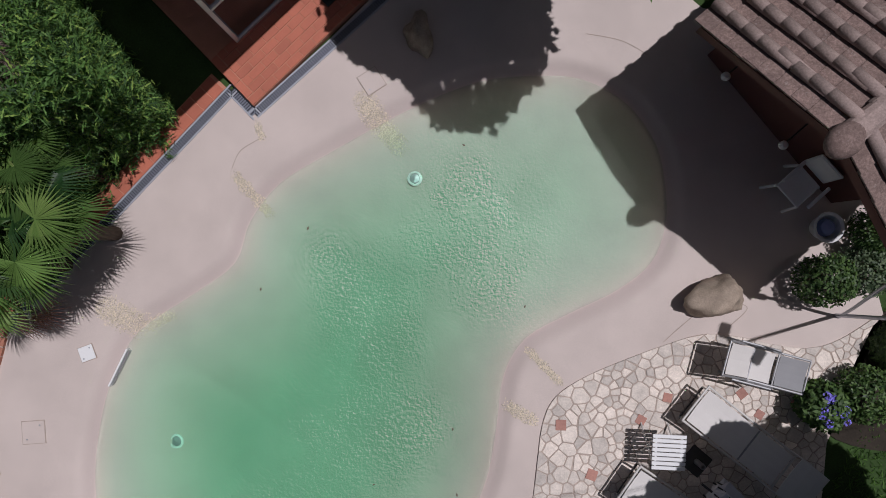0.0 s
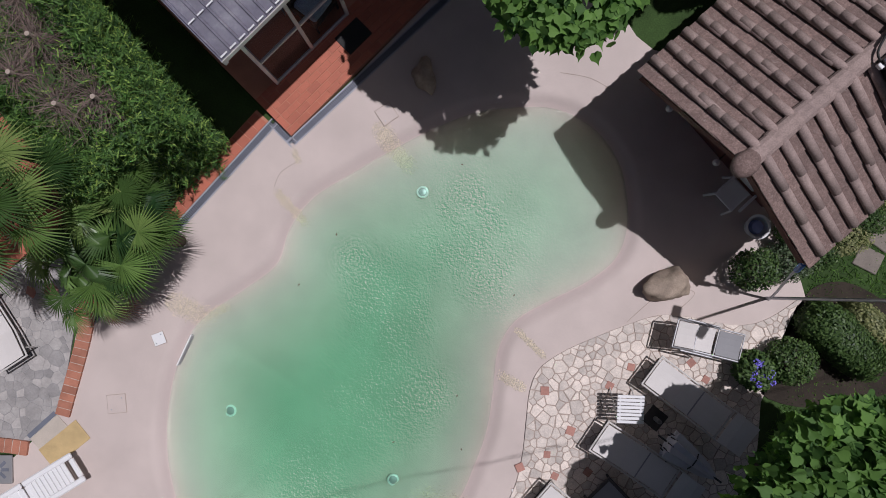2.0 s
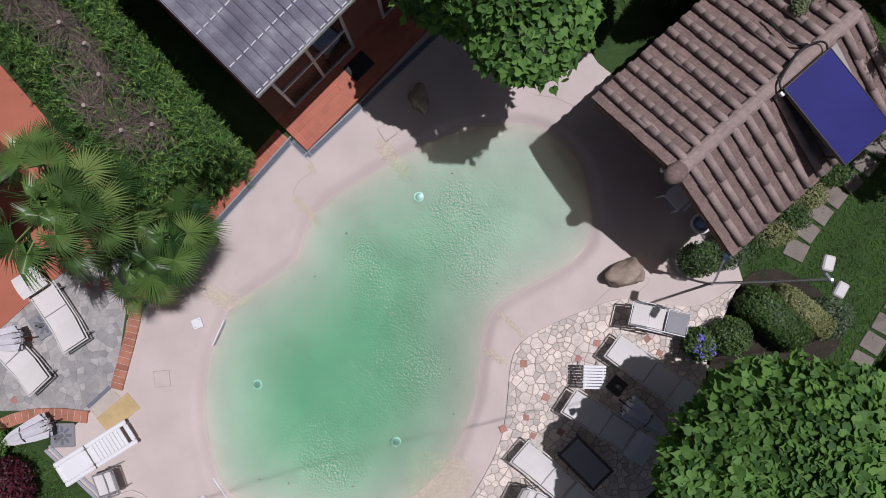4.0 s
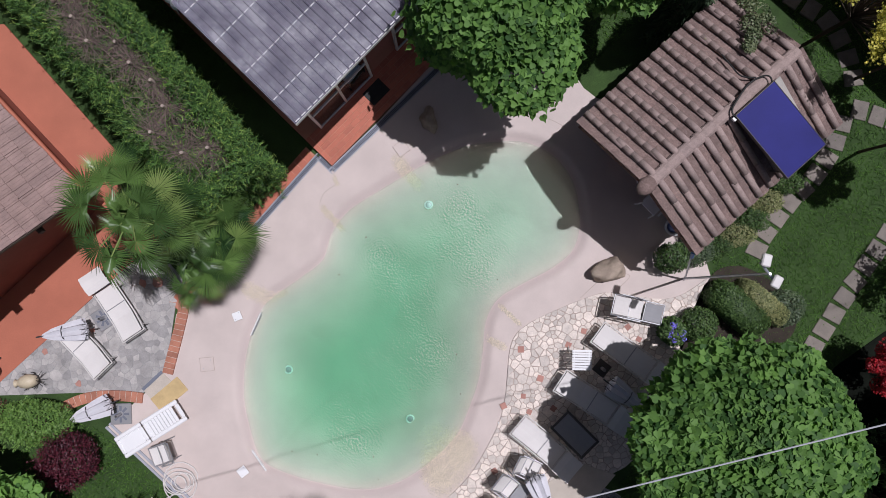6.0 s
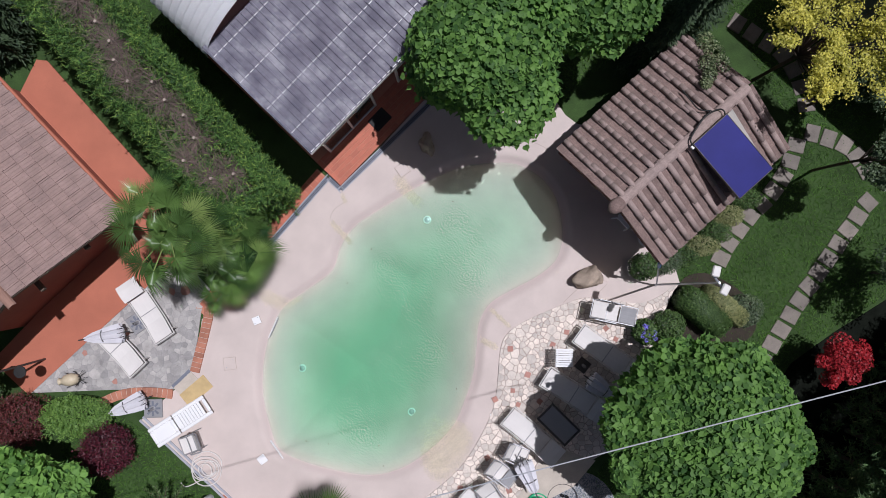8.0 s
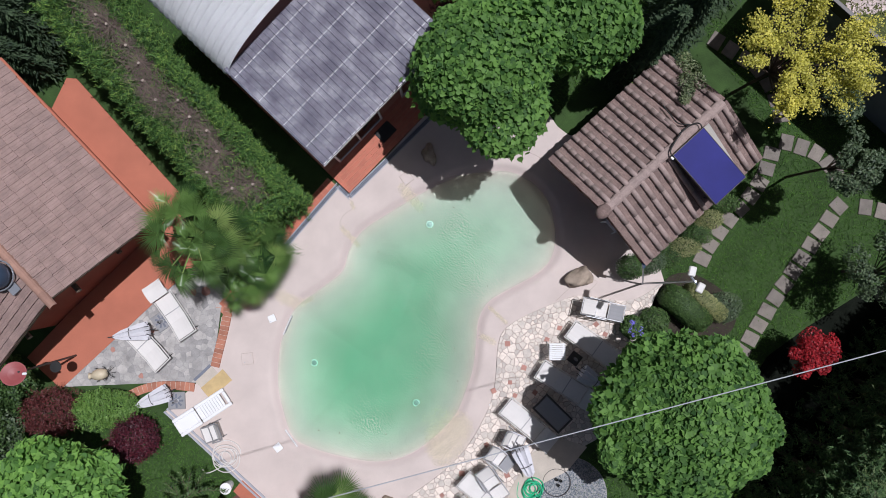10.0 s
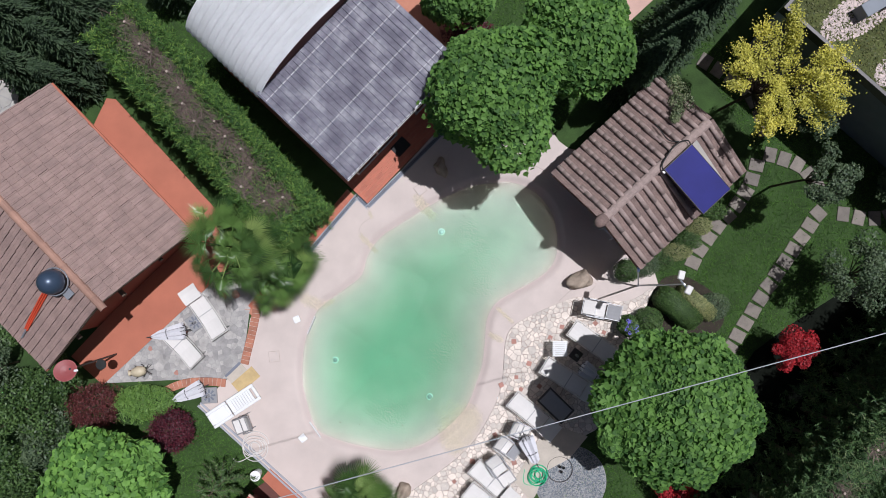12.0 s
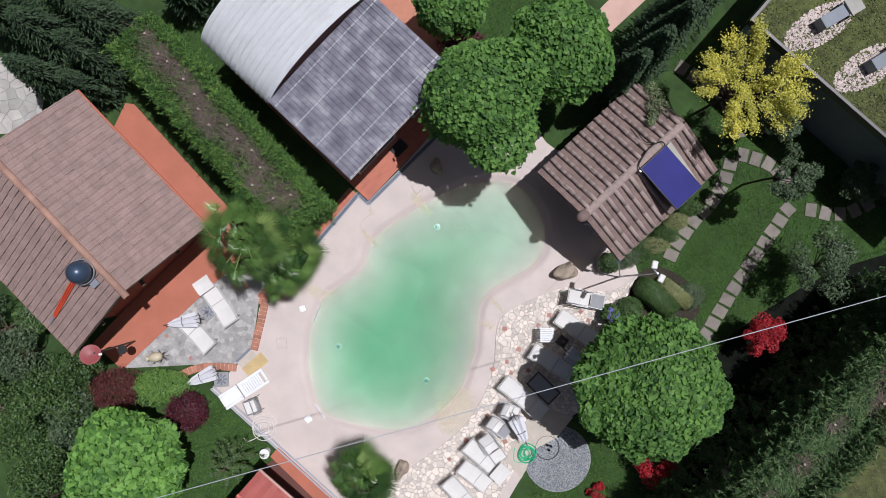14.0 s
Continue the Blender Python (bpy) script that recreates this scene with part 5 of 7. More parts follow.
# Fine seams in the deck.
for k, line in enumerate(([(-3.02, 1.15), (-2.9, 1.4), (-2.62, 1.58)], [(3.15, -1.33), (3.35, -1.15), (3.62, -0.92)], [(2.05, 3.08), (2.55, 2.98), (2.92, 2.78)], [(4.15, -0.75), (4.35, -0.85), (4.1, -1.1)])):
    pts = smooth_line(line, False, 6)
    way = np.gradient(pts, axis=0)
    way = unit(np.column_stack([-way[:, 1], way[:, 0], np.zeros(len(way))]))[:, :2] * 0.006
    zs = shell_height(pts) + 0.003
    v = [(*p, z) for p, z in zip(pts + way, zs)] + [(*p, z) for p, z in zip(pts - way, zs)]
    m = len(pts)
    link_mesh("deck_seam", v, [(i, m + i, m + i + 1, i + 1) for i in range(m - 1)], MORTAR, shell)

# ---- trees and shrubs ----
def broad_tree(x, y, r, low, high, leaves, size, label, seed, lobes=(), mat=None, shape=HEART, name="catalpa_tree", rim=11, bare=(0, 0)):
    """A clipped round crown of broad hanging leaves on a short trunk."""
    rng = np.random.default_rng(seed)
    ob = thing(name, pose(x, y, -0.05), label, "tree")
    mid = (low + high) / 2
    trunk_mesh(ob, low + 0.3, 0.09, 6, rng, r * 0.75)
    pieces = shell_leaves(rng, shape, (0, 0, mid), (r, r, (high - low) / 2), leaves, size, (1.0, 0.92, 0.8), 0.7, 0.22, -0.3, 0.5, 0.52)
    # Smaller heads of leaves stand out all round the rim.
    for k in range(rim):
        a, lr = 2 * math.pi * (k + rng.uniform(-0.3, 0.3)) / rim, r * rng.uniform(0.20, 0.30)
        q = r * rng.uniform(0.80, 0.95)
        if bare[0] < math.degrees(a) % 360 < bare[1]:
            continue
        pieces += shell_leaves(rng, shape, (q * math.cos(a), q * math.sin(a), mid + rng.uniform(-0.40, 0.30)), (lr, lr, lr * 0.8), int(leaves * 0.045), size, (1.0, 0.8), low=-0.5, lumps=0.15)
    # A fringe of single leaves breaks the outline.
    n = int(leaves * 0.07)
    a, q = rng.uniform(0, 2 * math.pi, n), r * rng.uniform(0.98, 1.10, n)
    open_side = ~((np.degrees(a) > bare[0]) & (np.degrees(a) < bare[1]))
    a, q = a[open_side], q[open_side]
    n = len(a)
    way = np.stack([np.cos(a), np.sin(a), np.zeros(n)], 1)
    pieces.append(scatter(shape, way * q[:, None] + np.stack([np.zeros(n), np.zeros(n), mid + rng.uniform(-0.6, 0.3, n)], 1), way * 0.5 + [0, 0, 0.8] + rng.normal(0, 0.4, (n, 3)), way + [0, 0, -0.4] + rng.normal(0, 0.4, (n, 3)), size * rng.uniform(0.8, 1.3, n)))
    for lx, ly, lz, lr in lobes:
        a = rng.uniform(0, 2 * math.pi, 90)
        way = np.stack([np.cos(a), np.sin(a), np.zeros(90)], 1)
        at = way * (lr * rng.uniform(0.95, 1.10, 90))[:, None] + np.array([lx, ly, lz]) + rng.normal(0, 0.08, (90, 3))
        pieces.append(scatter(shape, at, way * 0.5 + [0, 0, 0.8] + rng.normal(0, 0.4, (90, 3)), way + [0, 0, -0.4], size * rng.uniform(0.8, 1.3, 90)))
        pieces += shell_leaves(rng, shape, (lx, ly, lz), (lr, lr, lr * 0.7), int(leaves * 0.25), size, (1.0, 0.85), low=-0.5, lumps=0.12)
    leaf_mesh("crown", pieces, mat or LEAF_CATALPA, ob)
    return ob


broad_tree(5.32, -3.88, 1.84, 2.50, 5.45, 8400, 0.145, "large round catalpa with dense broad bright green leaves", 21)
broad_tree(1.10, 4.50, 1.40, 2.85, 5.25, 4800, 0.14, "round catalpa with dense broad leaves shading the pool", 22, ((-0.74, -0.30, 3.85, 0.95), (0.36, -0.98, 3.80, 1.05)), bare=(185, 335))
broad_tree(3.28, 5.75, 1.33, 2.5, 5.0, 4000, 0.14, "round catalpa standing behind the pool house", 23)
broad_tree(0.33, 7.5, 0.95, 2.1, 4.2, 2000, 0.14, "small round catalpa beside the garden room", 24)
broad_tree(-10.25, -6.05, 1.6, 1.3, 3.3, 2500, 0.185, "round catalpa with very large bright green leaves", 25, mat=LEAF_BRIGHT, rim=14)


def clump_tree(name, x, y, clumps, mat, shape, size, each, label, category, seed, trunk=1.2, r=0.05, wild=0.8, droop=0.1, limbs=True):
    """A looser crown: several uneven clumps of small leaves round a thin trunk."""
    rng = np.random.default_rng(seed)
    ob = thing(name, pose(x, y, -0.05), label, category)
    bm = bmesh.new()
    pipe(bm, [(0, 0, -0.05), (0.03, 0.02, trunk * 0.5), (0, 0, trunk)], r, 7)
    pieces = []
    for cx, cy, cz, cr in clumps:
        if limbs:
            rod(bm, (0, 0, trunk * 0.8), (cx, cy, cz), r * 0.45, r * 0.15, 5)
        pieces += shell_leaves(rng, shape, (cx, cy, cz), (cr, cr, cr * 0.75), each, size, (1.0, 0.7), droop, 0.3, -0.7, 0.6, wild)
    part("trunk", bm, BARK, ob)
    leaf_mesh("crown", pieces, mat, ob)
    return ob


def clumps_round(rng, r, n, z, flat=0.5, size=0.35):
    out = []
    for _ in range(n):
        a, q = rng.uniform(0, 2 * math.pi), r * math.sqrt(rng.random()) * 0.85
        out.append((q * math.cos(a), q * math.sin(a), z + rng.uniform(-flat, flat) - 0.35 * (q / r) ** 2, size * r * rng.uniform(0.6, 1.2)))
    return out


rng = np.random.default_rng(31)
def spray_tree(name, x, y, tips, mat, shape, size, each, spread_r, label, seed, trunk, r):
    """A light crown: each limb ends in a loose spray of small upturned leaves."""
    rng = np.random.default_rng(seed)
    ob = thing(name, pose(x, y, -0.05), label, "tree")
    bm = bmesh.new()
    pipe(bm, [(0, 0, -0.05), (0.03, 0.02, trunk * 0.5), (0, 0, trunk)], r, 7)
    pieces = []
    for cx, cy, cz, cr in tips:
        rod(bm, (0, 0, trunk * 0.8), (cx, cy, cz - 0.1), r * 0.4, r * 0.12, 5)
        out = unit(np.array([[cx, cy, 0.6]]))[0]
        along_limb = rng.normal(0, 1, each)
        at = np.array([cx, cy, cz]) + out * (along_limb * spread_r * 1.5)[:, None] + rng.normal(0, 1, (each, 3)) * [spread_r * 0.75, spread_r * 0.75, spread_r * 0.5]
        facing = np.array([[0, 0, 1.0]]) + rng.normal(0, 0.55, (each, 3))
        pieces.append(scatter(shape, at, facing, rng.normal(0, 1, (each, 3)) + out, size * rng.uniform(0.7, 1.3, each)))
    part("trunk", bm, BARK, ob)
    leaf_mesh("crown", pieces, mat, ob)
    return ob


spray_tree("yellow_tree", 8.5, 4.45, clumps_round(rng, 1.74, 86, 4.45, 0.4, 0.1), LEAF_YELLOW, LOBED, 0.058, 190, 0.092, "thin tree with bright yellow lobed leaves in loose clusters", 31, 2.8, 0.05)
clump_tree("red_maple", 9.75, -3.0, clumps_round(rng, 0.66, 24, 1.65, 0.22, 0.36), LEAF_RED, LOBED, 0.065, 230, "small maple with bright red leaves at the lawn's edge", "tree", 32, 0.8, 0.03)
clump_tree("red_maple", 6.27, -7.05, clumps_round(rng, 0.6, 12, 1.0, 0.2, 0.42), LEAF_RED, LOBED, 0.07, 120, "small deep-red maple under the large catalpa", "tree", 33, 0.6, 0.03)
clump_tree("red_flower_shrub", 4.45, -8.1, clumps_round(rng, 0.3, 6, 0.4, 0.1, 0.5), LEAF_RED, LOBED, 0.06, 90, "low shrub with bright red leaves on the lawn", "shrub", 34, 0.25, 0.02)
for x, y, r, z, seed, label in ((9.95, 1.95, 0.80, 3.5, 35, "slender olive tree with grey-green leaves beside the path"), (11.45, -0.85, 1.15, 2.4, 36, "broad olive tree with grey-green leaves on the lawn"),
                                (13.45, 1.85, 0.75, 1.3, 37, "small olive tree with grey-green leaves"), (9.9, 3.7, 0.75, 3.0, 38, "grey-green shrub tree beside the yellow tree")):
    clump_tree("olive_tree", x, y, clumps_round(rng, r, 20, z, 0.35, 0.30), LEAF_OLIVE, OVAL, 0.085, 150, label, "tree", seed, z * 0.75, 0.04)


def bush(name, x, y, radii, z, n, size, mat, shape, label, seed, lumps=0.18, sprigs=0):
    rng = np.random.default_rng(seed)
    ob = thing(name, pose(x, y, -0.04), label, "shrub")
    bm = bmesh.new()
    for k in range(5):
        a = 2 * math.pi * k / 5
        rod(bm, (0, 0, -0.02), (radii[0] * 0.5 * math.cos(a), radii[1] * 0.5 * math.sin(a), z), 0.02, 0.008, 5)
    part("stem", bm, BARK, ob)
    pieces = shell_leaves(rng, shape, (0, 0, z * 0.55), (radii[0], radii[1], z * 0.6), n, size, (1.0, 0.85, 0.7), 0.1, lumps, -0.4, 0.4, 0.6)
    if sprigs:
        # Loose shoots that stick out of the crown.
        d = unit(rng.normal(size=(sprigs, 3)) + [0, 0, 0.25])
        d[:, 2] = np.abs(d[:, 2])
        root = d * np.array([radii[0], radii[1], z * 0.6]) * rng.uniform(0.75, 1.0, (sprigs, 1)) + [0, 0, z * 0.55]
        heading = unit(d + rng.normal(0, 0.4, (sprigs, 3)))
        pick = np.repeat(np.arange(sprigs), 12)
        up = rng.random(len(pick))[:, None]
        at = root[pick] + heading[pick] * up * rng.uniform(0.10, 0.30, sprigs)[pick][:, None] + rng.normal(0, 0.022, (len(pick), 3))
        pieces = list(pieces) + [scatter(shape, at, rng.normal(0, 0.5, (len(pick), 3)) + [0, 0, 1], heading[pick] + rng.normal(0, 0.6, (len(pick), 3)), size * rng.uniform(0.6, 1.0, len(pick)))]
    leaf_mesh("leaves", pieces, mat, ob)
    return ob


bush("purple_bush", -11.25, -3.8, (0.75, 0.62), 1.0, 1300, 0.06, LEAF_PLUM, OVAL, "dark reddish-brown loose shrub beside the terrace", 41, 0.34, 260)
bush("purple_bush", -8.9, -4.62, (0.62, 0.6), 1.1, 1500, 0.062, LEAF_PURPLE, OVAL, "dark purple round shrub on the small lawn", 42, 0.24, 170)
bush("purple_bush", 0.7, 6.9, (0.75, 0.5), 1.2, 1100, 0.065, LEAF_PURPLE, OVAL, "dark purple shrub behind the garden room", 43, 0.3, 170)
bush("lime_bush", -9.75, -3.78, (0.85, 0.52), 0.9, 2000, 0.065, LEAF_LIME, OVAL, "bright lime-green clipped low shrub", 44, 0.16, 120)
bush("hydrangea", 5.2, -2.16, (0.32, 0.34), 0.7, 500, 0.09, LEAF_SHRUB, OVAL, "green hydrangea with violet-blue flower heads", 45)
bush("round_bush", 5.82, -2.0, (0.43, 0.40), 0.75, 900, 0.06, LEAF_SHRUB, OVAL, "round clipped dark green bush", 46, 0.06)
def box_bush(name, x, y, turn, hx, hy, z, n, size, mat, label, seed):
    """A bush clipped into a long block with soft corners."""
    rng = np.random.default_rng(seed)
    ob = thing(name, pose(x, y, -0.04, 0, 0, turn), label, "shrub")
    bm = bmesh.new()
    for k in range(5):
        rod(bm, (hx * (k - 2) * 0.4, 0, -0.02), (hx * (k - 2) * 0.45, 0.03, z * 0.8), 0.02, 0.008, 5)
    part("stem", bm, BARK, ob)
    d = unit(rng.normal(size=(n, 3)))
    d[:, 2] = np.abs(d[:, 2])
    d = d / (np.abs(d) ** 5).sum(1)[:, None] ** 0.2
    at = d * np.array([hx, hy, z]) * rng.uniform(0.86, 1.03, (n, 1)) + rng.normal(0, 0.012, (n, 3))
    facing = d * 1.4 + rng.normal(0, 0.4, (n, 3)) + [0, 0, 0.4]
    leaf_mesh("leaves", [scatter(OVAL, at, facing, rng.normal(0, 1, (n, 3)), size * rng.uniform(0.7, 1.25, n))], mat, ob)
    return ob


box_bush("clipped_bush", 6.76, -1.68, -42, 0.76, 0.36, 0.8, 9500, 0.06, LEAF_SHRUB, "long clipped dark green hedge bush beside the pole", 47)
box_bush("variegated_bush", 7.32, -1.55, -42, 0.66, 0.25, 0.78, 6500, 0.055, LEAF_VARIEGATED, "clipped long bush with yellow-variegated leaves", 48)
bush("clipped_bush", 7.85, -1.72, (0.5, 0.42), 0.6, 900, 0.06, LEAF_OLIVE, OVAL, "grey-green bush beside the stepping stones", 49, 0.1)
bush("flower_shrub", 5.22, -0.44, (0.40, 0.36), 0.8, 700, 0.06, LEAF_SHRUB, OVAL, "dark shrub at the pool house corner", 50)
bush("eave_shrub", 5.98, 0.22, (0.38, 0.34), 0.8, 800, 0.055, LEAF_SHRUB, OVAL, "dark leafy shrub tucked under the roof corner", 54)
bush("flower_shrub", 5.82, -0.30, (0.42, 0.36), 0.7, 700, 0.055, LEAF_OLIVE, OVAL, "shrub with small pale leaves under the eave", 51)
for k, (x, y) in enumerate(((6.36, -0.2), (6.82, 0.06), (7.2, 0.38), (7.6, 0.8), (8.05, 1.25))):
    bush("eave_shrub", x, y, (0.42, 0.28), 0.5, 600, 0.05, LEAF_VARIEGATED if k % 2 else LEAF_SHRUB, OVAL, "low leafy shrub along the pool house wall", 60 + k)
rng = np.random.default_rng(71)
hydrangea = bpy.data.objects["hydrangea"]
for k in range(12):
    a, q = rng.uniform(0, 6.28), 0.24 * math.sqrt(rng.random())
    leaf_mesh("flower_head", shell_leaves(rng, LOBED, (q * math.cos(a), q * math.sin(a), 0.72), (0.05, 0.05, 0.045), 40, 0.035, (1.0,), 0.0, 0.0, -0.4), FLOWER, hydrangea, "violet-blue flower head")

# Clipped cypress hedges, bare and twiggy on top.
TWIGS = ([(-0.011, 0, 0), (0.011, 0, 0), (0.035, 0.5, 0.10), (0, 1, 0.02), (0.018, 0.5, 0.10)], [(0, 1, 2, 3, 4)])


PLUME = ([(0, -0.5, 0), (-0.08, -0.2, 0.02), (-0.02, -0.12, 0), (-0.085, 0.14, 0.02), (-0.018, 0.15, 0), (0, 0.5, -0.03), (0.02, 0.1, 0), (0.085, 0.04, 0.02), (0.02, -0.15, 0), (0.075, -0.26, 0.02)],
         [(0, 9, 8, 2, 1), (2, 8, 7, 6, 4, 3), (4, 6, 5)])


def twig_stars(rng, spots, n, length, z, half=0.5):
    """Bare twigs round each cut stem, thinner towards the green rim."""
    got = []
    for cx, cy in spots:
        many = int(n * rng.uniform(0.6, 1.3))
        a = rng.uniform(0, 2 * math.pi, many)
        q = np.where(rng.random(many) < 0.35, rng.uniform(0.0, 0.08, many), np.abs(rng.normal(0, 0.26, many)))
        at = np.stack([cx + 1.2 * q * np.cos(a), np.clip(cy + q * np.sin(a), -half, half), z + rng.uniform(-0.4, 0.0, many)], 1)
        bent = a + rng.normal(0, 0.7, many)
        ahead = np.stack([np.cos(bent), np.sin(bent) * 0.8, rng.uniform(-0.1, 0.3, many)], 1)
        got.append(scatter(TWIGS, at, np.stack([rng.normal(0, 0.5, many), rng.normal(0, 0.5, many), np.ones(many)], 1), ahead, length * rng.uniform(0.3, 1.0, many)))
    return got


def clipped_hedge(m, HL, HW, HH, mat, label, seed, n_side, n_star, bare=0.55, shaggy=1.0, fall=2.0):
    ob = thing("cypress_hedge", m, label, "hedge", "clipped hedges")
    rng = np.random.default_rng(seed)
    bm = bmesh.new()
    for k in range(14):
        x = -HL + 0.3 + k * (2 * HL - 0.6) / 13
        rod(bm, (x, rng.uniform(-0.15, 0.15), -0.05), (x, rng.uniform(-0.2, 0.2), HH - 0.2), 0.07, 0.05, 7)
    part("stem", bm, BARK, ob)
    pieces = []
    # Upright pointed tufts along both long sides and the ends, each a bundle of small sprays.
    tufts = n_side // 12
    round_it = rng.uniform(0, 4 * (HL + HW), tufts)
    on_side = round_it < 4 * HL
    sign = np.where(rng.random(tufts) < 0.5, 1.0, -1.0)
    bx = np.where(on_side, rng.uniform(-HL, HL, tufts), sign * (HL - 0.18))
    by = np.where(on_side, sign * (HW - 0.14), rng.uniform(-HW, HW, tufts))
    bz = HH * (1 - rng.random(tufts) ** fall) - 0.25
    out = np.stack([np.where(on_side, 0, sign), np.where(on_side, sign, 0), np.zeros(tufts)], 1)
    base = np.stack([bx, by, bz], 1) - out * (rng.random(tufts) ** 1.5 * 0.16 * (bz / HH))[:, None]
    axis = unit(out * shaggy * rng.uniform(0.1, 0.65, (tufts, 1)) + np.array([0, 0, 0.85]) + rng.normal(0, 0.22, (tufts, 3)))
    pick = np.repeat(np.arange(tufts), 26)
    n = len(pick)
    u = rng.random(n)
    at = base[pick] + axis[pick] * (u * shaggy * rng.uniform(0.3, 0.6, tufts)[pick])[:, None] + rng.normal(0, 1, (n, 3)) * (0.09 * (1.05 - u))[:, None]
    ahead = axis[pick] + rng.normal(0, 0.35, (n, 3))
    facing = out[pick] * 0.4 + rng.normal(0, 0.7, (n, 3)) + [0, 0, 0.5]
    pieces.append(scatter(PLUME, at, facing, ahead, shaggy * rng.uniform(0.09, 0.19, n)))
    stars = [(-HL + 0.55 + (k + rng.uniform(-0.4, 0.4)) * (2 * HL - 1.3) / (n_star - 1), HW * rng.uniform(-0.5, 0.5)) for k in range(n_star)]
    n = int(n_side * 1.5)
    px, py = rng.uniform(-HL, HL, n), rng.uniform(-HW, HW, n)
    near = np.min([np.hypot((px - a) * 0.9, py - b) for a, b in stars], axis=0)
    keep = (near > bare + 0.20 * np.sin(px * 4 + py * 5)) | (rng.random(n) < 0.08)
    at = np.stack([px, py, HH - 0.12 + rng.uniform(-0.3, 0.06, n)], 1)[keep]
    n = len(at)
    pieces.append(scatter(PLUME, at, np.stack([rng.normal(0, 0.5, n), rng.normal(0, 0.5, n), np.ones(n)], 1), rng.normal(0, 1, (n, 3)) + [0, 0, 1.0], shaggy * rng.uniform(0.08, 0.18, n)))
    leaf_mesh("foliage", pieces, mat, ob)
    leaf_mesh("dry_twig_layer", twig_stars(rng, stars, 640, 0.48, HH - 0.04, HW * 0.62), TWIG, ob, "bare brown twigs on the clipped top")
    for cx, cy in stars:
        part("cut_stump", rod(bmesh.new(), (cx, cy, HH - 0.5), (cx + rng.normal(0, 0.03), cy, HH + 0.03), 0.038, 0.034, 8), STUMP, ob, "pale cut stem end")
    return ob


clipped_hedge(pose(-6.74, 4.21, 0, 0, 0, -50.5), 3.8, 0.76, 3.0, LEAF_HEDGE, "tall clipped cypress hedge, bare and twiggy on its top", 80, 62000, 14, 0.92)


def conifer(name, x, y, r, h, n, mat, label, seed, size=0.4, lean=(0, 0)):
    """A feathery conifer: long sprays from bottom to tip."""
    rng = np.random.default_rng(seed)
    ob = thing(name, pose(x, y, -0.05), label, "tree")
    part("trunk", rod(bmesh.new(), (0, 0, -0.05), (lean[0], lean[1], h), 0.09, 0.02, 7), BARK, ob)
    u = rng.random(n) ** 0.75
    a = rng.uniform(0, 2 * math.pi, n)
    lobes = 1 + 0.22 * np.sin(a * 3 + seed) + 0.15 * np.sin(a * 7 + u * 9)
    q = r * (1 - u) ** 0.7 * lobes * rng.uniform(0.55, 1.0, n) + 0.04
    at = np.stack([lean[0] * u + q * np.cos(a), lean[1] * u + q * np.sin(a), 0.15 + u * h], 1)
    ahead = np.stack([np.cos(a), np.sin(a), rng.uniform(-0.1, 0.9, n)], 1) + rng.normal(0, 0.3, (n, 3))
    facing = np.stack([np.cos(a) * 0.4, np.sin(a) * 0.4, np.ones(n)], 1) + rng.normal(0, 0.35, (n, 3))
    leaf_mesh("crown", [scatter(SPRAY, at, facing, ahead, size * rng.uniform(0.6, 1.2, n))], mat, ob)
    return ob


# The conifer at (-11.3, 6.0) is added and stands in for dark shadow.
for x, y, r, h, seed, sh in ((-12.2, 7.6, 1.1, 3.6, 1, LEAF_DARK), (-13.4, 8.2, 1.2, 4.2, 2, LEAF_DARK), (-11.3, 8.6, 1.0, 4.0, 3, LEAF_DARK), (-14.6, 8.9, 1.3, 4.0, 4, LEAF_DARK),
                             (5.9, 5.6, 0.75, 5.4, 5, LEAF_DARK), (6.5, 6.2, 0.8, 5.6, 6, LEAF_DARK), (7.1, 6.9, 0.9, 5.6, 7, LEAF_DARK), (5.3, 5.1, 0.6, 5.2, 8, LEAF_DARK), (7.8, 7.6, 0.9, 5.4, 11, LEAF_DARK), (-10.9, 6.9, 0.8, 3.6, 12, LEAF_DARK), (-10.3, 7.7, 0.9, 3.9, 13, LEAF_DARK), (-12.6, 6.4, 0.7, 3.2, 14, LEAF_DARK), (-11.3, 6.0, 0.55, 2.8, 15, LEAF_DARK), (-6.5, 8.8, 1.0, 3.4, 9, LEAF_DARK), (-8.0, 9.0, 1.0, 3.4, 10, LEAF_DARK)):
    conifer("dark_conifer", x, y, r, h, 3600, sh, "tall dark green conifer with feathery sprays", 100 + seed, 0.24)
young_fir = thing("young_fir", pose(-7.45, -6.25, -0.05), "young fir with open green branches on the lawn", "tree")
rng = np.random.default_rng(120)
part("trunk", rod(bmesh.new(), (0, 0, -0.05), (0, 0, 1.9), 0.05, 0.015, 7), BARK, young_fir)
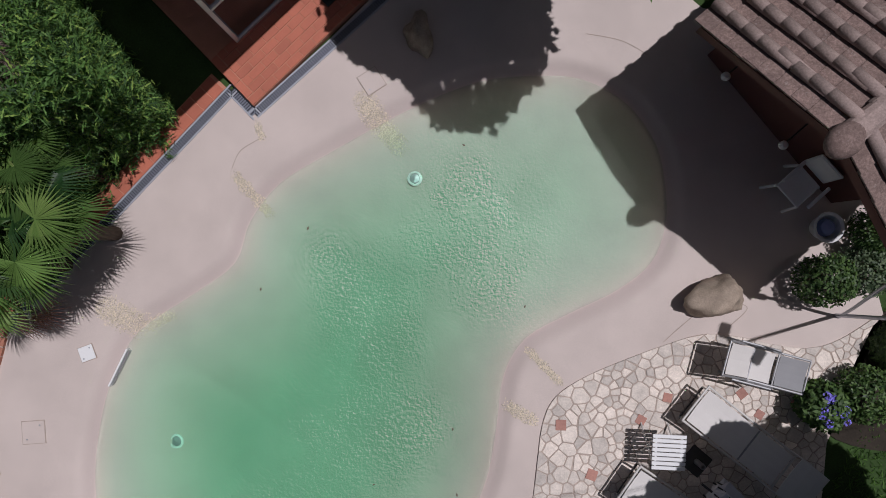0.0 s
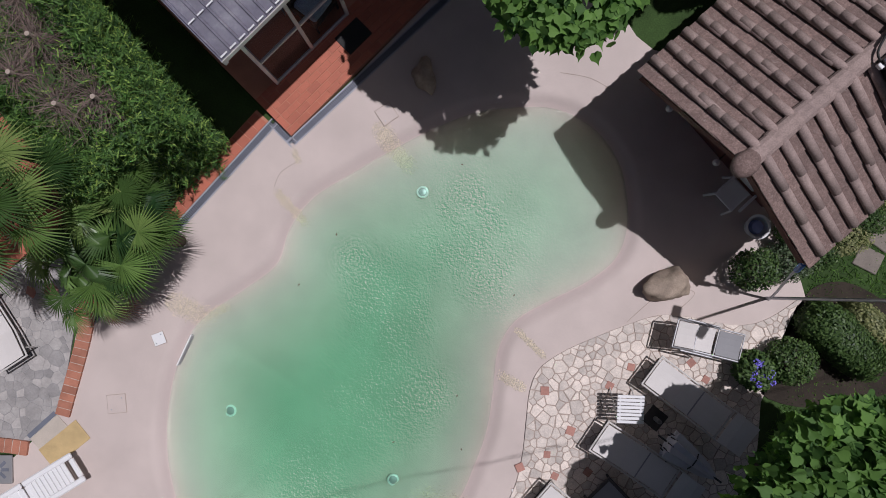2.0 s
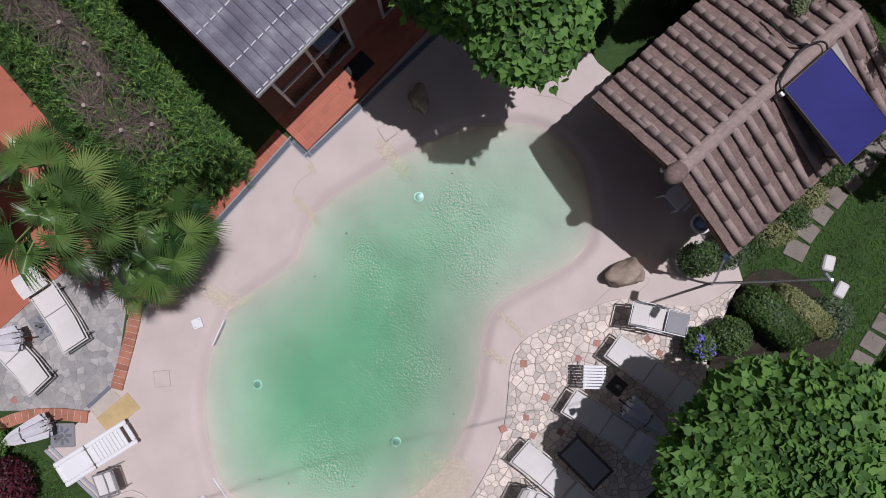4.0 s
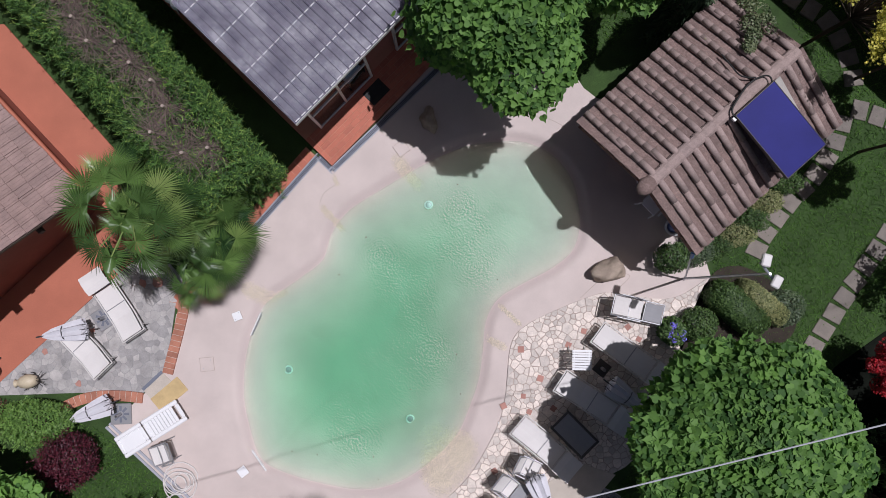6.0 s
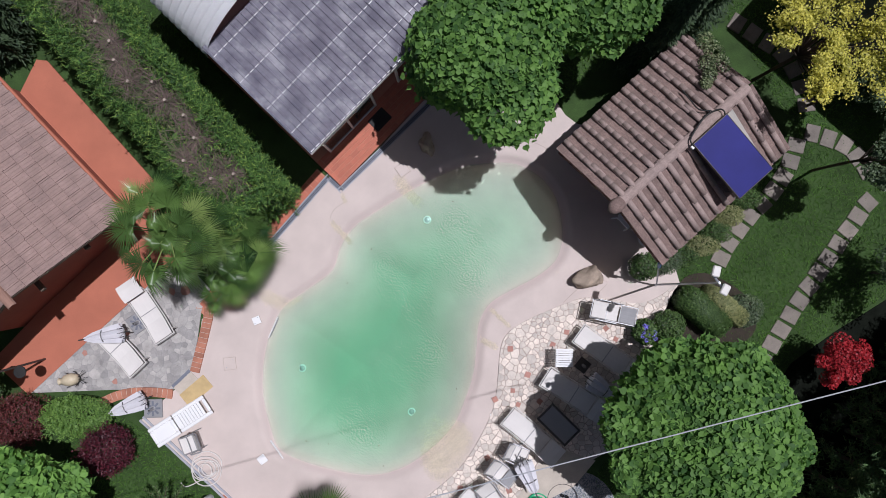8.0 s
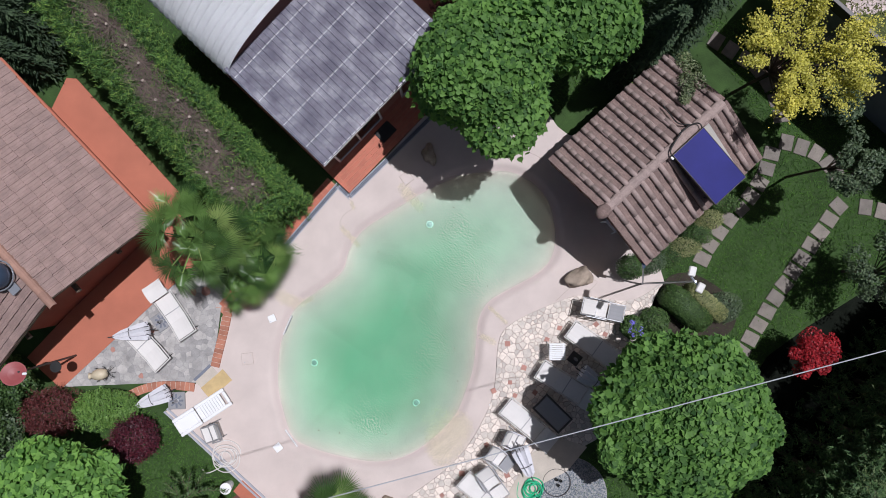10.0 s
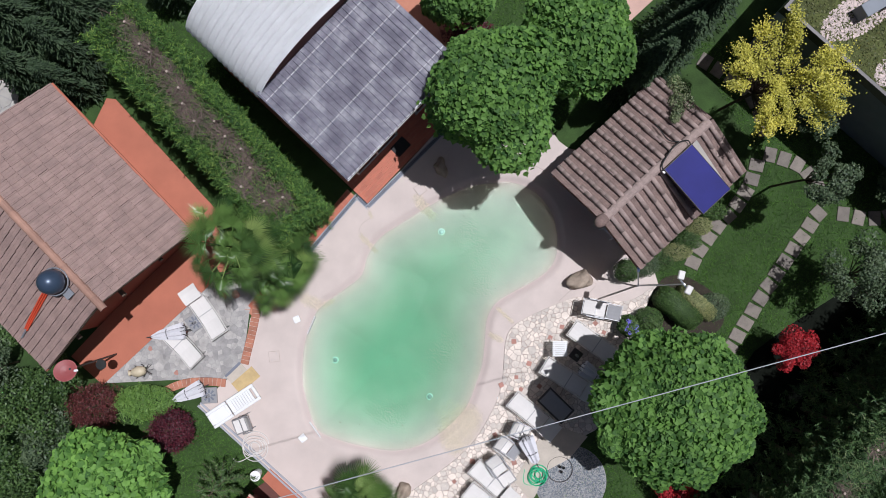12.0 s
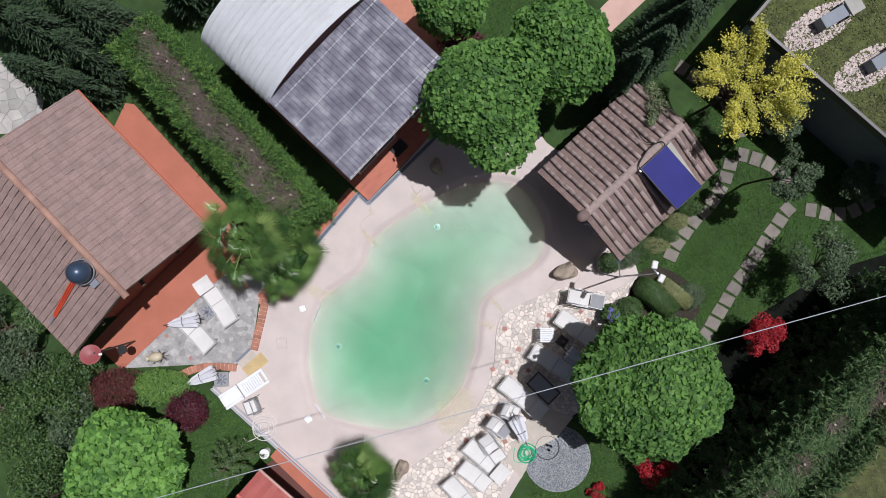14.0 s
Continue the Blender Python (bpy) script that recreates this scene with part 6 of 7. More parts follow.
for k in range(26):
    a, z = k * 2.39996, 0.35 + 1.45 * k / 26
    reach = (1.0 - 0.55 * k / 26) * rng.uniform(0.75, 1.05)
    end = Vector((reach * math.cos(a), reach * math.sin(a), z + 0.18))
    branch = part("branch", rod(bmesh.new(), (0, 0, z), end, 0.012, 0.004, 5), BARK, young_fir)
    n = int(130 * reach)
    u = rng.uniform(0.12, 1.02, n)
    side_way = Vector((-math.sin(a), math.cos(a), 0))
    sign = np.where(rng.random(n) < 0.5, 1.0, -1.0)
    ahead = sign[:, None] * np.array(side_way) * 0.9 + np.array([math.cos(a), math.sin(a), 0.15]) * 0.8 + rng.normal(0, 0.15, (n, 3))
    size_n = 0.17 * (1.08 - 0.6 * u)
    at = np.outer(u, np.array(end) - np.array([0, 0, z])) + np.array([0, 0, z]) + ahead * (size_n * 0.4)[:, None]
    leaf_mesh("needles", [scatter(NEEDLE, at, np.array([[0, 0, 1.0]]) + rng.normal(0, 0.35, (n, 3)), ahead, size_n * 1.15)], LEAF_SHRUB, branch)
for x, y, r, h, seed in ((14.6, -4.6, 1.1, 2.4, 5),):
    conifer("feathery_conifer", x, y, r, h, 1500, LEAF_OLIVE if seed % 2 else LEAF_SHRUB, "wide conifer with long feathery grey-green shoots", 130 + seed, 0.4)
# An overgrown hedge, shaggy at its sides and bare on top, and the wild shrubs behind it.
clipped_hedge(pose(10.3, -5.27, 0, 0, 0, 42.5), 5.2, 0.72, 4.35, LEAF_WILD, "tall overgrown cypress hedge, shaggy sides and bare grey twigs on top", 81, 52000, 9, 0.40, 1.5, 4.5)
for x, y, r, h, seed in ((12.6, -3.75, 1.0, 3.4, 2), (13.6, -2.9, 1.1, 3.6, 3), (11.9, -5.4, 0.9, 1.3, 4), (10.4, -7.0, 0.8, 1.0, 6)):
    rng = np.random.default_rng(170 + seed)
    masses = [(q * r * math.cos(a), q * r * math.sin(a), z, r * rng.uniform(0.30, 0.46)) for a, q, z in zip(rng.uniform(0, 6.28, 26), np.sqrt(rng.random(26)) * 0.85, h * rng.uniform(0.25, 0.95, 26))]
    clump_tree("wild_shrub", x, y, masses, LEAF_WILD, PLUME, 0.34, 150, "wild shrub with long feathery green shoots behind the hedge", "shrub", 170 + seed, h * 0.7, 0.06, 0.9, -0.5, False)


for x, y, r, h, seed in ((-13.0, -3.6, 1.3, 1.9, 1), (-13.6, -5.4, 1.4, 2.2, 2), (-12.4, -5.0, 1.1, 1.7, 3), (-13.4, -7.2, 1.4, 2.0, 4), (-12.2, -7.6, 1.1, 1.6, 5), (-14.6, -1.6, 1.2, 1.8, 6), (-13.9, -2.4, 1.1, 1.9, 9), (-13.4, -1.1, 0.8, 1.5, 10), (-12.4, -2.9, 0.8, 1.4, 7), (-14.9, -4.2, 1.2, 2.0, 8)):
    clump_tree("dark_shrub", x, y, clumps_round(rng, r, 14, h * 0.7, 0.3, 0.36), LEAF_SHRUB if seed % 3 else LEAF_OLIVE, OVAL, 0.10, 170, "tall dense dark green garden shrub", "shrub", 150 + seed, h * 0.5, 0.04)


# Fan palms.
def fan_leaf(rng, radius, rays, droop):
    """One fan leaf: pleated rays from a stalk end at the origin, spreading about +y."""
    v, f = [], []
    for k in range(rays):
        a = math.radians(-125 + 250 * k / (rays - 1)) + rng.normal(0, 0.02)
        l = radius * (1 - 0.45 * abs(k / (rays - 1) - 0.5)) * rng.uniform(0.92, 1.05)
        d, s = Vector((math.sin(a), math.cos(a), 0)), Vector((math.cos(a), -math.sin(a), 0))
        wid, fold = radius * 0.026, radius * 0.018
        i = len(v)
        tip = d * l + Vector((0, 0, -droop * l))
        mid = d * l * 0.46 + Vector((0, 0, 0.02))
        v += [Vector((0, 0, 0)), mid + s * wid + Vector((0, 0, -fold)), mid + Vector((0, 0, fold)), mid - s * wid + Vector((0, 0, -fold)), tip]
        f += [(i, i + 1, i + 2), (i, i + 2, i + 3), (i + 1, i + 4, i + 2), (i + 2, i + 4, i + 3)]
    return v, f


def fan_palm(x, y, height, fans, reach, radius, label, seed, low=-0.2):
    rng = np.random.default_rng(seed)
    ob = thing("fan_palm", pose(x, y, -0.04), label, "palm")
    bm = bmesh.new()
    pipe(bm, [(0, 0, -0.05), (0.03, 0, height * 0.5), (0, 0, height)], 0.11, 9)
    part("trunk", bm, BARK, ob)
    for k in range(fans):
        a = k * 2.39996 + rng.uniform(-0.2, 0.2)
        rise = 1.4 - (1.4 - low) * (k + 0.5) / fans
        way = Vector((math.cos(a) * math.cos(rise), math.sin(a) * math.cos(rise), math.sin(rise)))
        start = Vector((0, 0, height))
        end = start + way * reach * rng.uniform(0.75, 1.1) * (0.14 if k % 6 == 0 and k < 30 else 0.45 if rise > 0.95 else 1.0)
        if k % 6 == 0:
            # Young leaves spread flat over the heart of the crown.
            way = Vector((math.cos(a), math.sin(a), 0.3)).normalized()
        bm = bmesh.new()
        pipe(bm, [start, (start + end) / 2 + Vector((0, 0, 0.05)), end], 0.012, 5)
        leaf = part("leaf_stalk", bm, LEAF_PALM, ob)
        v, f = fan_leaf(rng, radius * rng.uniform(0.85, 1.3), 34, rng.uniform(0.06, 0.42))
        up = (Vector((0, 0, 1)) - way * way.z * 0.5 + Vector(rng.normal(0, 0.30, 3))).normalized()
        y_ax = (Vector((way.x, way.y, way.z * 0.3)) - up * way.dot(up) * 0.5 + Vector((0, 0, -0.2))).normalized()
        x_ax = y_ax.cross(up).normalized()
        m = Matrix((x_ax, y_ax, x_ax.cross(y_ax))).transposed().to_4x4()
        m.translation = end
        link_mesh("fan", [m @ q for q in v], f, LEAF_PALM, leaf)
    return ob


def dry_fan(x, y, z, turn, seed):
    rng = np.random.default_rng(seed)
    ob = thing("dry_palm_leaf", pose(x, y, 0, 0, 0, turn), "dry brown fan palm leaf hanging low over the kerb", "palm leaf")
    part("stalk", pipe(bmesh.new(), [(0, -0.55, z + 0.5), (0, -0.2, z + 0.25), (0, 0, z)], 0.011, 5), BARK, ob)
    v, f = fan_leaf(rng, 0.36, 22, 0.8)
    link_mesh("fan", [q + Vector((0, 0, z)) for q in v], f, DRY_PALM, ob)
    return ob


dry_fan(-5.72, -0.98, 0.35, 170, 206)
dry_fan(-5.45, -0.85, 0.5, 200, 207)
fan_palm(-5.80, 0.80, 3.8, 30, 0.90, 0.52, "tall fan palm with wide pleated green leaves", 201)
fan_palm(-4.68, 0.22, 2.25, 22, 0.62, 0.52, "fan palm with pleated green leaves beside the hedge", 202)
fan_palm(-5.38, -0.22, 1.9, 18, 0.7, 0.50, "lower fan palm over the terrace kerb", 203)
fan_palm(-4.85, 1.05, 2.2, 16, 0.6, 0.48, "small fan palm between hedge and pool deck", 204)
fan_palm(-6.4, 1.55, 2.6, 12, 0.7, 0.48, "fan palm in front of the terracotta walk", 205)
fan_palm(-3.05, -6.72, 1.6, 36, 0.72, 0.55, "low dense fan palm at the pool's end", 206)

# Vine that climbs over the pool house's far eave onto the tiles.
rng = np.random.default_rng(230)
vine = thing("climbing_plant", pose(0, 0, 0), "pale-leaved climbing plant spilling over the roof tiles", "plant")
part("stem", pipe(bmesh.new(), smooth_line([(6.25, 5.05, -0.05), (6.2, 4.95, 1.4), (6.15, 4.75, 2.55), (6.2, 4.35, 2.85), (6.3, 3.95, 3.12)], False, 5), 0.02, 6), BARK, vine)
pieces = []
for x, y, z, r in ((6.15, 4.75, 2.7, 0.22), (6.25, 4.45, 2.85, 0.26), (6.1, 4.2, 2.9, 0.2), (6.35, 4.15, 3.0, 0.22), (6.1, 3.9, 3.05, 0.17), (6.0, 3.7, 3.08, 0.12)):
    pieces += shell_leaves(rng, OVAL, (x, y, z), (r, r, r * 0.7), 170, 0.06, (1.0, 0.7), 0.2, 0.3, -0.6, 0.6, 0.8)
leaf_mesh("foliage", pieces, LEAF_VINE, vine)

# ---- boulders, poles and pool fittings ----
def boulder(name, x, y, z, sx, sy, sz, turn, label, seed):
    rng = np.random.default_rng(seed)
    bm = bmesh.new()
    bmesh.ops.create_icosphere(bm, subdivisions=4, radius=1.0)
    for v in bm.verts:
        p = v.co.copy()
        v.co = p * (1 + 0.30 * noise.noise(p * 1.3 + Vector((seed, 0, 0))) + 0.10 * noise.noise(p * 3.3 + Vector((0, seed, 0))))
        v.co.x *= sx * (1.15 - 0.25 * p.x)
        v.co.y *= sy * (1.0 + 0.25 * p.x)
        v.co.z *= sz
    me = bpy.data.meshes.new(name)
    bm.to_mesh(me)
    bm.free()
    me.polygons.foreach_set("use_smooth", [True] * len(me.polygons))
    me.materials.append(BOULDER)
    ob = new(name, me)
    ob.matrix_world = pose(x, y, z, 0, 0, turn)
    return tagged(ob, label, "boulder")


boulder("boulder", 3.86, -0.67, 0.16, 0.37, 0.27, 0.38, 16, "brown-grey boulder standing on the pool deck", 3)
boulder("boulder", -0.32, 3.05, 0.08, 0.16, 0.30, 0.24, 10, "dark boulder on the deck in the tree's shade", 8)
boulder("boulder", -2.0, -7.0, 0.10, 0.3, 0.2, 0.3, 60, "grey boulder between palm and flagstones", 11)


def cover(x, y, turn, size, label, mat):
    ob = thing("pool_cover", pose(x, y, 0, 0, 0, turn), label, "pool cover", "pool covers")
    part("lid", box(-size / 2, size / 2, -size / 2, size / 2, -0.005, 0.012, 0.004), mat, ob)
    part("rim", box(-size / 2 - 0.009, size / 2 + 0.009, -size / 2 - 0.009, size / 2 + 0.009, -0.02, 0.003, 0.001), MORTAR, ob, "thin grey joint")
    for k in (-1, 1):
        part("screw", lathe(bmesh.new(), [(0.002, 0.011), (0.012, 0.012), (0.01, 0.015), (0.002, 0.016)], 8, pose(k * size * 0.3, k * size * 0.3, 0)), STEEL, ob)
    return ob


cover(-5.09, -1.49, 20, 0.21, "square white skimmer cover in the pool deck", WHITE)
cover(-5.08, -5.22, 35, 0.23, "white skimmer cover worn at its corners", WHITE)
cover(1.22, -4.35, 8, 0.27, "square white cover among the flagstones", WHITE)
cover(-1.02, 2.4, 33, 0.30, "sand-coloured cover plate flush with the deck", SHELL)
cover(-5.85, -2.62, 4, 0.32, "sand-coloured cover plate flush with the deck", SHELL)
for x, y, turn in ((-4.66, -1.70, 64), (-4.69, -4.98, -57)):
    ob = thing("skimmer", pose(x, y, 0, 0, 0, turn), "narrow white skimmer mouth at the pool's edge", "skimmer", "skimmers")
    part("lip", box(-0.30, 0.30, -0.013, 0.013, -0.12, -0.012, 0.005), WHITE, ob)
    part("flap", box(-0.28, 0.28, -0.034, -0.024, -0.16, -0.05, 0.003), TUBE, ob)
for x, y in ((-0.42, 1.05), (-4.05, -2.92), (-1.06, -4.25)):
    z = float(shell_height(np.array([[x, y]]))[0])
    ob = thing("pool_light", pose(x, y, z + 0.02), "round white-rimmed fitting set in the pool floor", "pool light", "pool lights")
    part("rim", lathe(bmesh.new(), [(0.075, 0.0), (0.112, 0.0), (0.106, 0.03), (0.08, 0.035)], 24, None, True), WHITE, ob)
    part("lens", lathe(bmesh.new(), [(0.002, 0.0), (0.078, 0.0), (0.07, 0.02), (0.002, 0.028)], 20), TUBE, ob)

lamp_pole = thing("floodlight_pole", pose(5.62, -0.95, 0), "tall grey pole with two white floodlights", "floodlight")
part("pole", rod(bmesh.new(), (0, 0, -0.05), (-0.17, 0.30, 4.75), 0.028, 0.022, 10), STEEL, lamp_pole)
part("cross_arm", rod(bmesh.new(), (-0.32, 0.50, 4.72), (-0.06, 0.12, 4.72), 0.025), STEEL, lamp_pole)
for k, (x, y, turn) in enumerate(((-0.26, 0.53, -15), (-0.10, 0.16, -30))):
    head = part("lamp_head", box(-0.08, 0.08, -0.11, 0.11, 4.78, 4.86, 0.02, pose(x, y, 0, 0, 0, turn)), ALU, lamp_pole, "white floodlight head")
    part("lamp_glass", box(-0.075, 0.075, -0.10, 0.10, 4.765, 4.779, 0.003, pose(x, y, 0, 0, 0, turn)), PANE, head)
brace = thing("downpipe", pose(5.0, -0.3, 0), "thin grey pipe from the roof corner down to the pole", "pipe")
part("pipe_run", pipe(bmesh.new(), [(0.02, 0.03, 2.40), (0.2, -0.15, 1.7), (0.5, -0.5, 0.6), (0.66, -0.68, -0.02)], 0.022, 8), STEEL, brace)
part("blue_sleeve", rod(bmesh.new(), (0.03, 0.02, 2.36), (0.14, -0.09, 1.95), 0.045), BLUE, brace, "blue plastic sleeve")
wire = thing("overhead_cable", pose(0, 0, 0), "single pale overhead cable high above the garden", "cable")
wire_pts = [(x, -3.149 + 0.2439 * x, 8.8 + 0.08 * x) for x in np.linspace(-46, 46, 47)]
part("cable_run", pipe(bmesh.new(), wire_pts, 0.0095, 6), surface("pale_cable", (0.42, 0.43, 0.46), 0.5, 0.5, 0.02, 0.05, 0.05, 0.0), wire)
for x in (-46, 46):
    part("cable_post", rod(bmesh.new(), (x, -3.149 + 0.2439 * x, -0.1), (x, -3.149 + 0.2439 * x, 9.3 + 0.08 * x), 0.14, 0.1), BARK, wire)

# ---- furniture and loose things ----
def sling(points, wide, thick, mat, name, parent, label=""):
    """A fabric strip along (x, z) points, wide across y."""
    bm = bmesh.new()
    rows = [[bm.verts.new((x, y, z + dz - 0.02 * (1 - (2 * y / wide) ** 2))) for y in np.linspace(-wide / 2, wide / 2, 5)] for dz in (thick, 0) for x, z in points]
    n = len(points)
    top, low = rows[:n], rows[n:]
    for i in range(n - 1):
        for k in range(4):
            bm.faces.new((top[i][k], top[i + 1][k], top[i + 1][k + 1], top[i][k + 1]))
            bm.faces.new((low[i][k], low[i][k + 1], low[i + 1][k + 1], low[i + 1][k]))
        for k in (0, 4):
            bm.faces.new((top[i][k], top[i + 1][k], low[i + 1][k], low[i][k]))
    for i in (0, n - 1):
        for k in range(4):
            bm.faces.new((top[i][k], top[i][k + 1], low[i][k + 1], low[i][k]))
    return part(name, bm, mat, parent, label)


def sun_lounger(x, y, turn, label, length=1.35, shade=True, raised=0.12):
    """A tube-framed lounger with a stretched cloth and a small tilting sunshade at its head."""
    ob = thing("sun_lounger", pose(x, y, 0.02, 0, 0, turn), label, "lounger", "sun loungers")
    h, w = length / 2, 0.265
    for s in (1, -1):
        part("side_rail", pipe(bmesh.new(), [(-h - 0.04, s * (w + 0.025), 0.36 + raised), (-h * 0.3, s * (w + 0.025), 0.37), (h + 0.05, s * (w + 0.025), 0.36)], 0.016, 7), ALU, ob, "white painted tube")
        for k in (-0.8, 0.8):
            part("leg", pipe(bmesh.new(), [(h * k, s * w, 0.36), (h * k * 1.08, s * w, 0.0)], 0.014, 6), ALU, ob)
    for k in (-1, 1):
        part("cross_bar", pipe(bmesh.new(), [(k * (h + 0.03), -w - 0.02, 0.36 + (raised if k < 0 else 0)), (k * (h + 0.03), w + 0.02, 0.36 + (raised if k < 0 else 0))], 0.016, 7), ALU, ob)
        part("floor_bar", pipe(bmesh.new(), [(k * h * 0.86, -w, 0.03), (k * h * 0.86, w, 0.03)], 0.012, 6), DARK_STEEL, ob)
    sling([(-h, 0.37 + raised), (-h * 0.6, 0.37 + raised * 0.5), (-h * 0.2, 0.375), (h * 0.25, 0.37), (h, 0.37)], 0.51, 0.012, CANVAS, "cloth", ob, "white stretched cloth")
    part("seam", box(h * 0.22, h * 0.25, -0.25, 0.25, 0.375, 0.388, 0.003), TUBE, ob)
    if shade:
        for s in (1, -1):
            part("shade_arm", pipe(bmesh.new(), [(h - 0.1, s * (w + 0.03), 0.37), (h + 0.12, s * (w + 0.03), 0.62)], 0.011, 6), ALU, ob)
        sling([(h - 0.02, 0.60), (h + 0.14, 0.635), (h + 0.30, 0.63), (h + 0.45, 0.59)], 0.58, 0.01, CANVAS, "sunshade", ob, "small white cloth sunshade")
    return ob


sun_lounger(4.05, -2.58, -38, "white cloth sun lounger with sunshade, half in tree shade", 1.52)
sun_lounger(3.13, -3.62, -35, "white cloth sun lounger standing in the catalpa's shade", 1.45)
sun_lounger(1.98, -4.62, -42, "white cloth sun lounger with sunshade on the flagstones", 1.25)
sun_lounger(0.67, -6.63, -44, "white cloth sun lounger with folded sunshade", 1.2)
sun_lounger(0.42, -7.28, -42, "white cloth sun lounger in the row by the flagstones", 1.1, False)
sun_lounger(-0.12, -7.86, -53, "white cloth sun lounger at the end of the row", 1.2, False)
sun_lounger(-7.72, -1.25, 122, "white cloth sun lounger with sunshade on the grey terrace", 1.3)
sun_lounger(-8.55, -2.12, 132, "white cloth sun lounger under a closed parasol", 1.3, False)


def deck_chair(x, y, turn, label, mat_a, mat_b, length=1.15, wide=0.42):
    """A folding recliner: two rails, crossed legs, cloth in two fields."""
    ob = thing("deck_chair", pose(x, y, 0.02, 0, 0, turn), label, "chair", "folding chairs")
    h, w = length / 2, wide / 2
    for s in (1, -1):
        part("side_rail", pipe(bmesh.new(), [(-h, s * w, 0.74), (-h * 0.25, s * w, 0.42), (h, s * w, 0.40)], 0.017, 7), TUBE, ob)
        part("arm", pipe(bmesh.new(), [(-h * 0.7, s * (w + 0.03), 0.62), (h * 0.15, s * (w + 0.03), 0.60)], 0.016, 7), TUBE, ob)
        part("leg", pipe(bmesh.new(), [(-h * 0.6, s * (w + 0.015), 0.0), (h * 0.2, s * (w + 0.015), 0.58)], 0.014, 6), TUBE, ob)
        part("leg", pipe(bmesh.new(), [(h * 0.55, s * (w + 0.015), 0.0), (-h * 0.35, s * (w + 0.015), 0.58)], 0.014, 6), TUBE, ob)
    for x0, z in ((-h, 0.74), (-h * 0.25, 0.42), (h * 0.3, 0.405), (h, 0.40)):
        part("cross_bar", pipe(bmesh.new(), [(x0, -w, z), (x0, w, z)], 0.013, 6), TUBE, ob)
    sling([(-h + 0.03, 0.735), (-h * 0.6, 0.57), (-h * 0.25, 0.42), (h * 0.22, 0.41)], wide - 0.05, 0.01, mat_a, "cloth", ob)
    sling([(h * 0.33, 0.41), (h * 0.65, 0.40), (h - 0.02, 0.40)], wide - 0.05, 0.01, mat_b, "foot_cloth", ob)
    return ob


GREY_CLOTH = surface("grey_mesh_cloth", (0.30, 0.30, 0.31), 0.85, 0.3, 0.006, 0.05, 0.1, 0.1)
deck_chair(4.36, -1.60, -15, "folding aluminium recliner with white and grey cloth", CANVAS, GREY_CLOTH, 1.28, 0.47)


def framed_lounger(x, y, turn, label, length=1.04, wide=0.54):
    """A low lounger: a broad dark rim round a flat cloth on four legs."""
    ob = thing("sun_lounger", pose(x, y, 0.02, 0, 0, turn), label, "lounger", "sun loungers")
    h, w = length / 2, wide / 2
    for k in (1, -1):
        part("side_rail", box(-h, h, k * w - 0.028, k * w + 0.028, 0.33, 0.375, 0.008), DARK_STEEL, ob)
        part("end_rail", box(k * (h - 0.028) - 0.026, k * (h - 0.028) + 0.026, -w + 0.03, w - 0.03, 0.332, 0.373, 0.008), DARK_STEEL, ob)
        for q in (0.82, -0.82):
            part("leg", box(h * q - 0.02, h * q + 0.02, k * w - 0.02, k * w + 0.02, 0.0, 0.329, 0.005), DARK_STEEL, ob)
    sling([(-h + 0.06, 0.36), (0.0, 0.352), (h - 0.06, 0.36)], wide - 0.06, 0.008, GREY_CLOTH, "cloth", ob, "grey mesh cloth")
    return ob


framed_lounger(2.84, -4.50, -47, "dark-framed grey lounger in the catalpa's shade")
deck_chair(1.03, -6.36, -58, "folding chair with pale cloth among the loungers", CANVAS, CANVAS, 1.1, 0.46)
deck_chair(1.28, -5.68, -40, "folding chair with pale cloth casting a sharp shadow", CANVAS, GREY_CLOTH, 0.85, 0.45)
deck_chair(1.68, -5.18, -28, "folding chair with bright white cloth", CANVAS, CANVAS, 0.62, 0.42)
deck_chair(-6.78, -4.60, 198, "folding chair with white cloth beside the plastic lounger", CANVAS, CANVAS, 0.62, 0.45)


def slatted_table(x, y, turn, label):
    ob = thing("side_table", pose(x, y, 0.025, 0, 0, turn), label, "table")
    for k in range(8):
        part("slat", box(-0.225, 0.225, -0.235 + k * 0.06, -0.187 + k * 0.06, 0.66, 0.68, 0.004), WHITE, ob)
    for s in (1, -1):
        part("rail", box(s * 0.17 - 0.015, s * 0.17 + 0.015, -0.22, 0.22, 0.635, 0.659, 0.003), WHITE, ob)
        part("leg", pipe(bmesh.new(), [(s * 0.17, -0.22, 0.0), (s * 0.17, 0.2, 0.64)], 0.013, 6), ALU, ob)
        part("leg", pipe(bmesh.new(), [(s * 0.19, 0.22, 0.0), (s * 0.19, -0.2, 0.64)], 0.013, 6), ALU, ob)
    return ob


slatted_table(3.00, -2.70, -3, "white slatted folding table among the loungers")


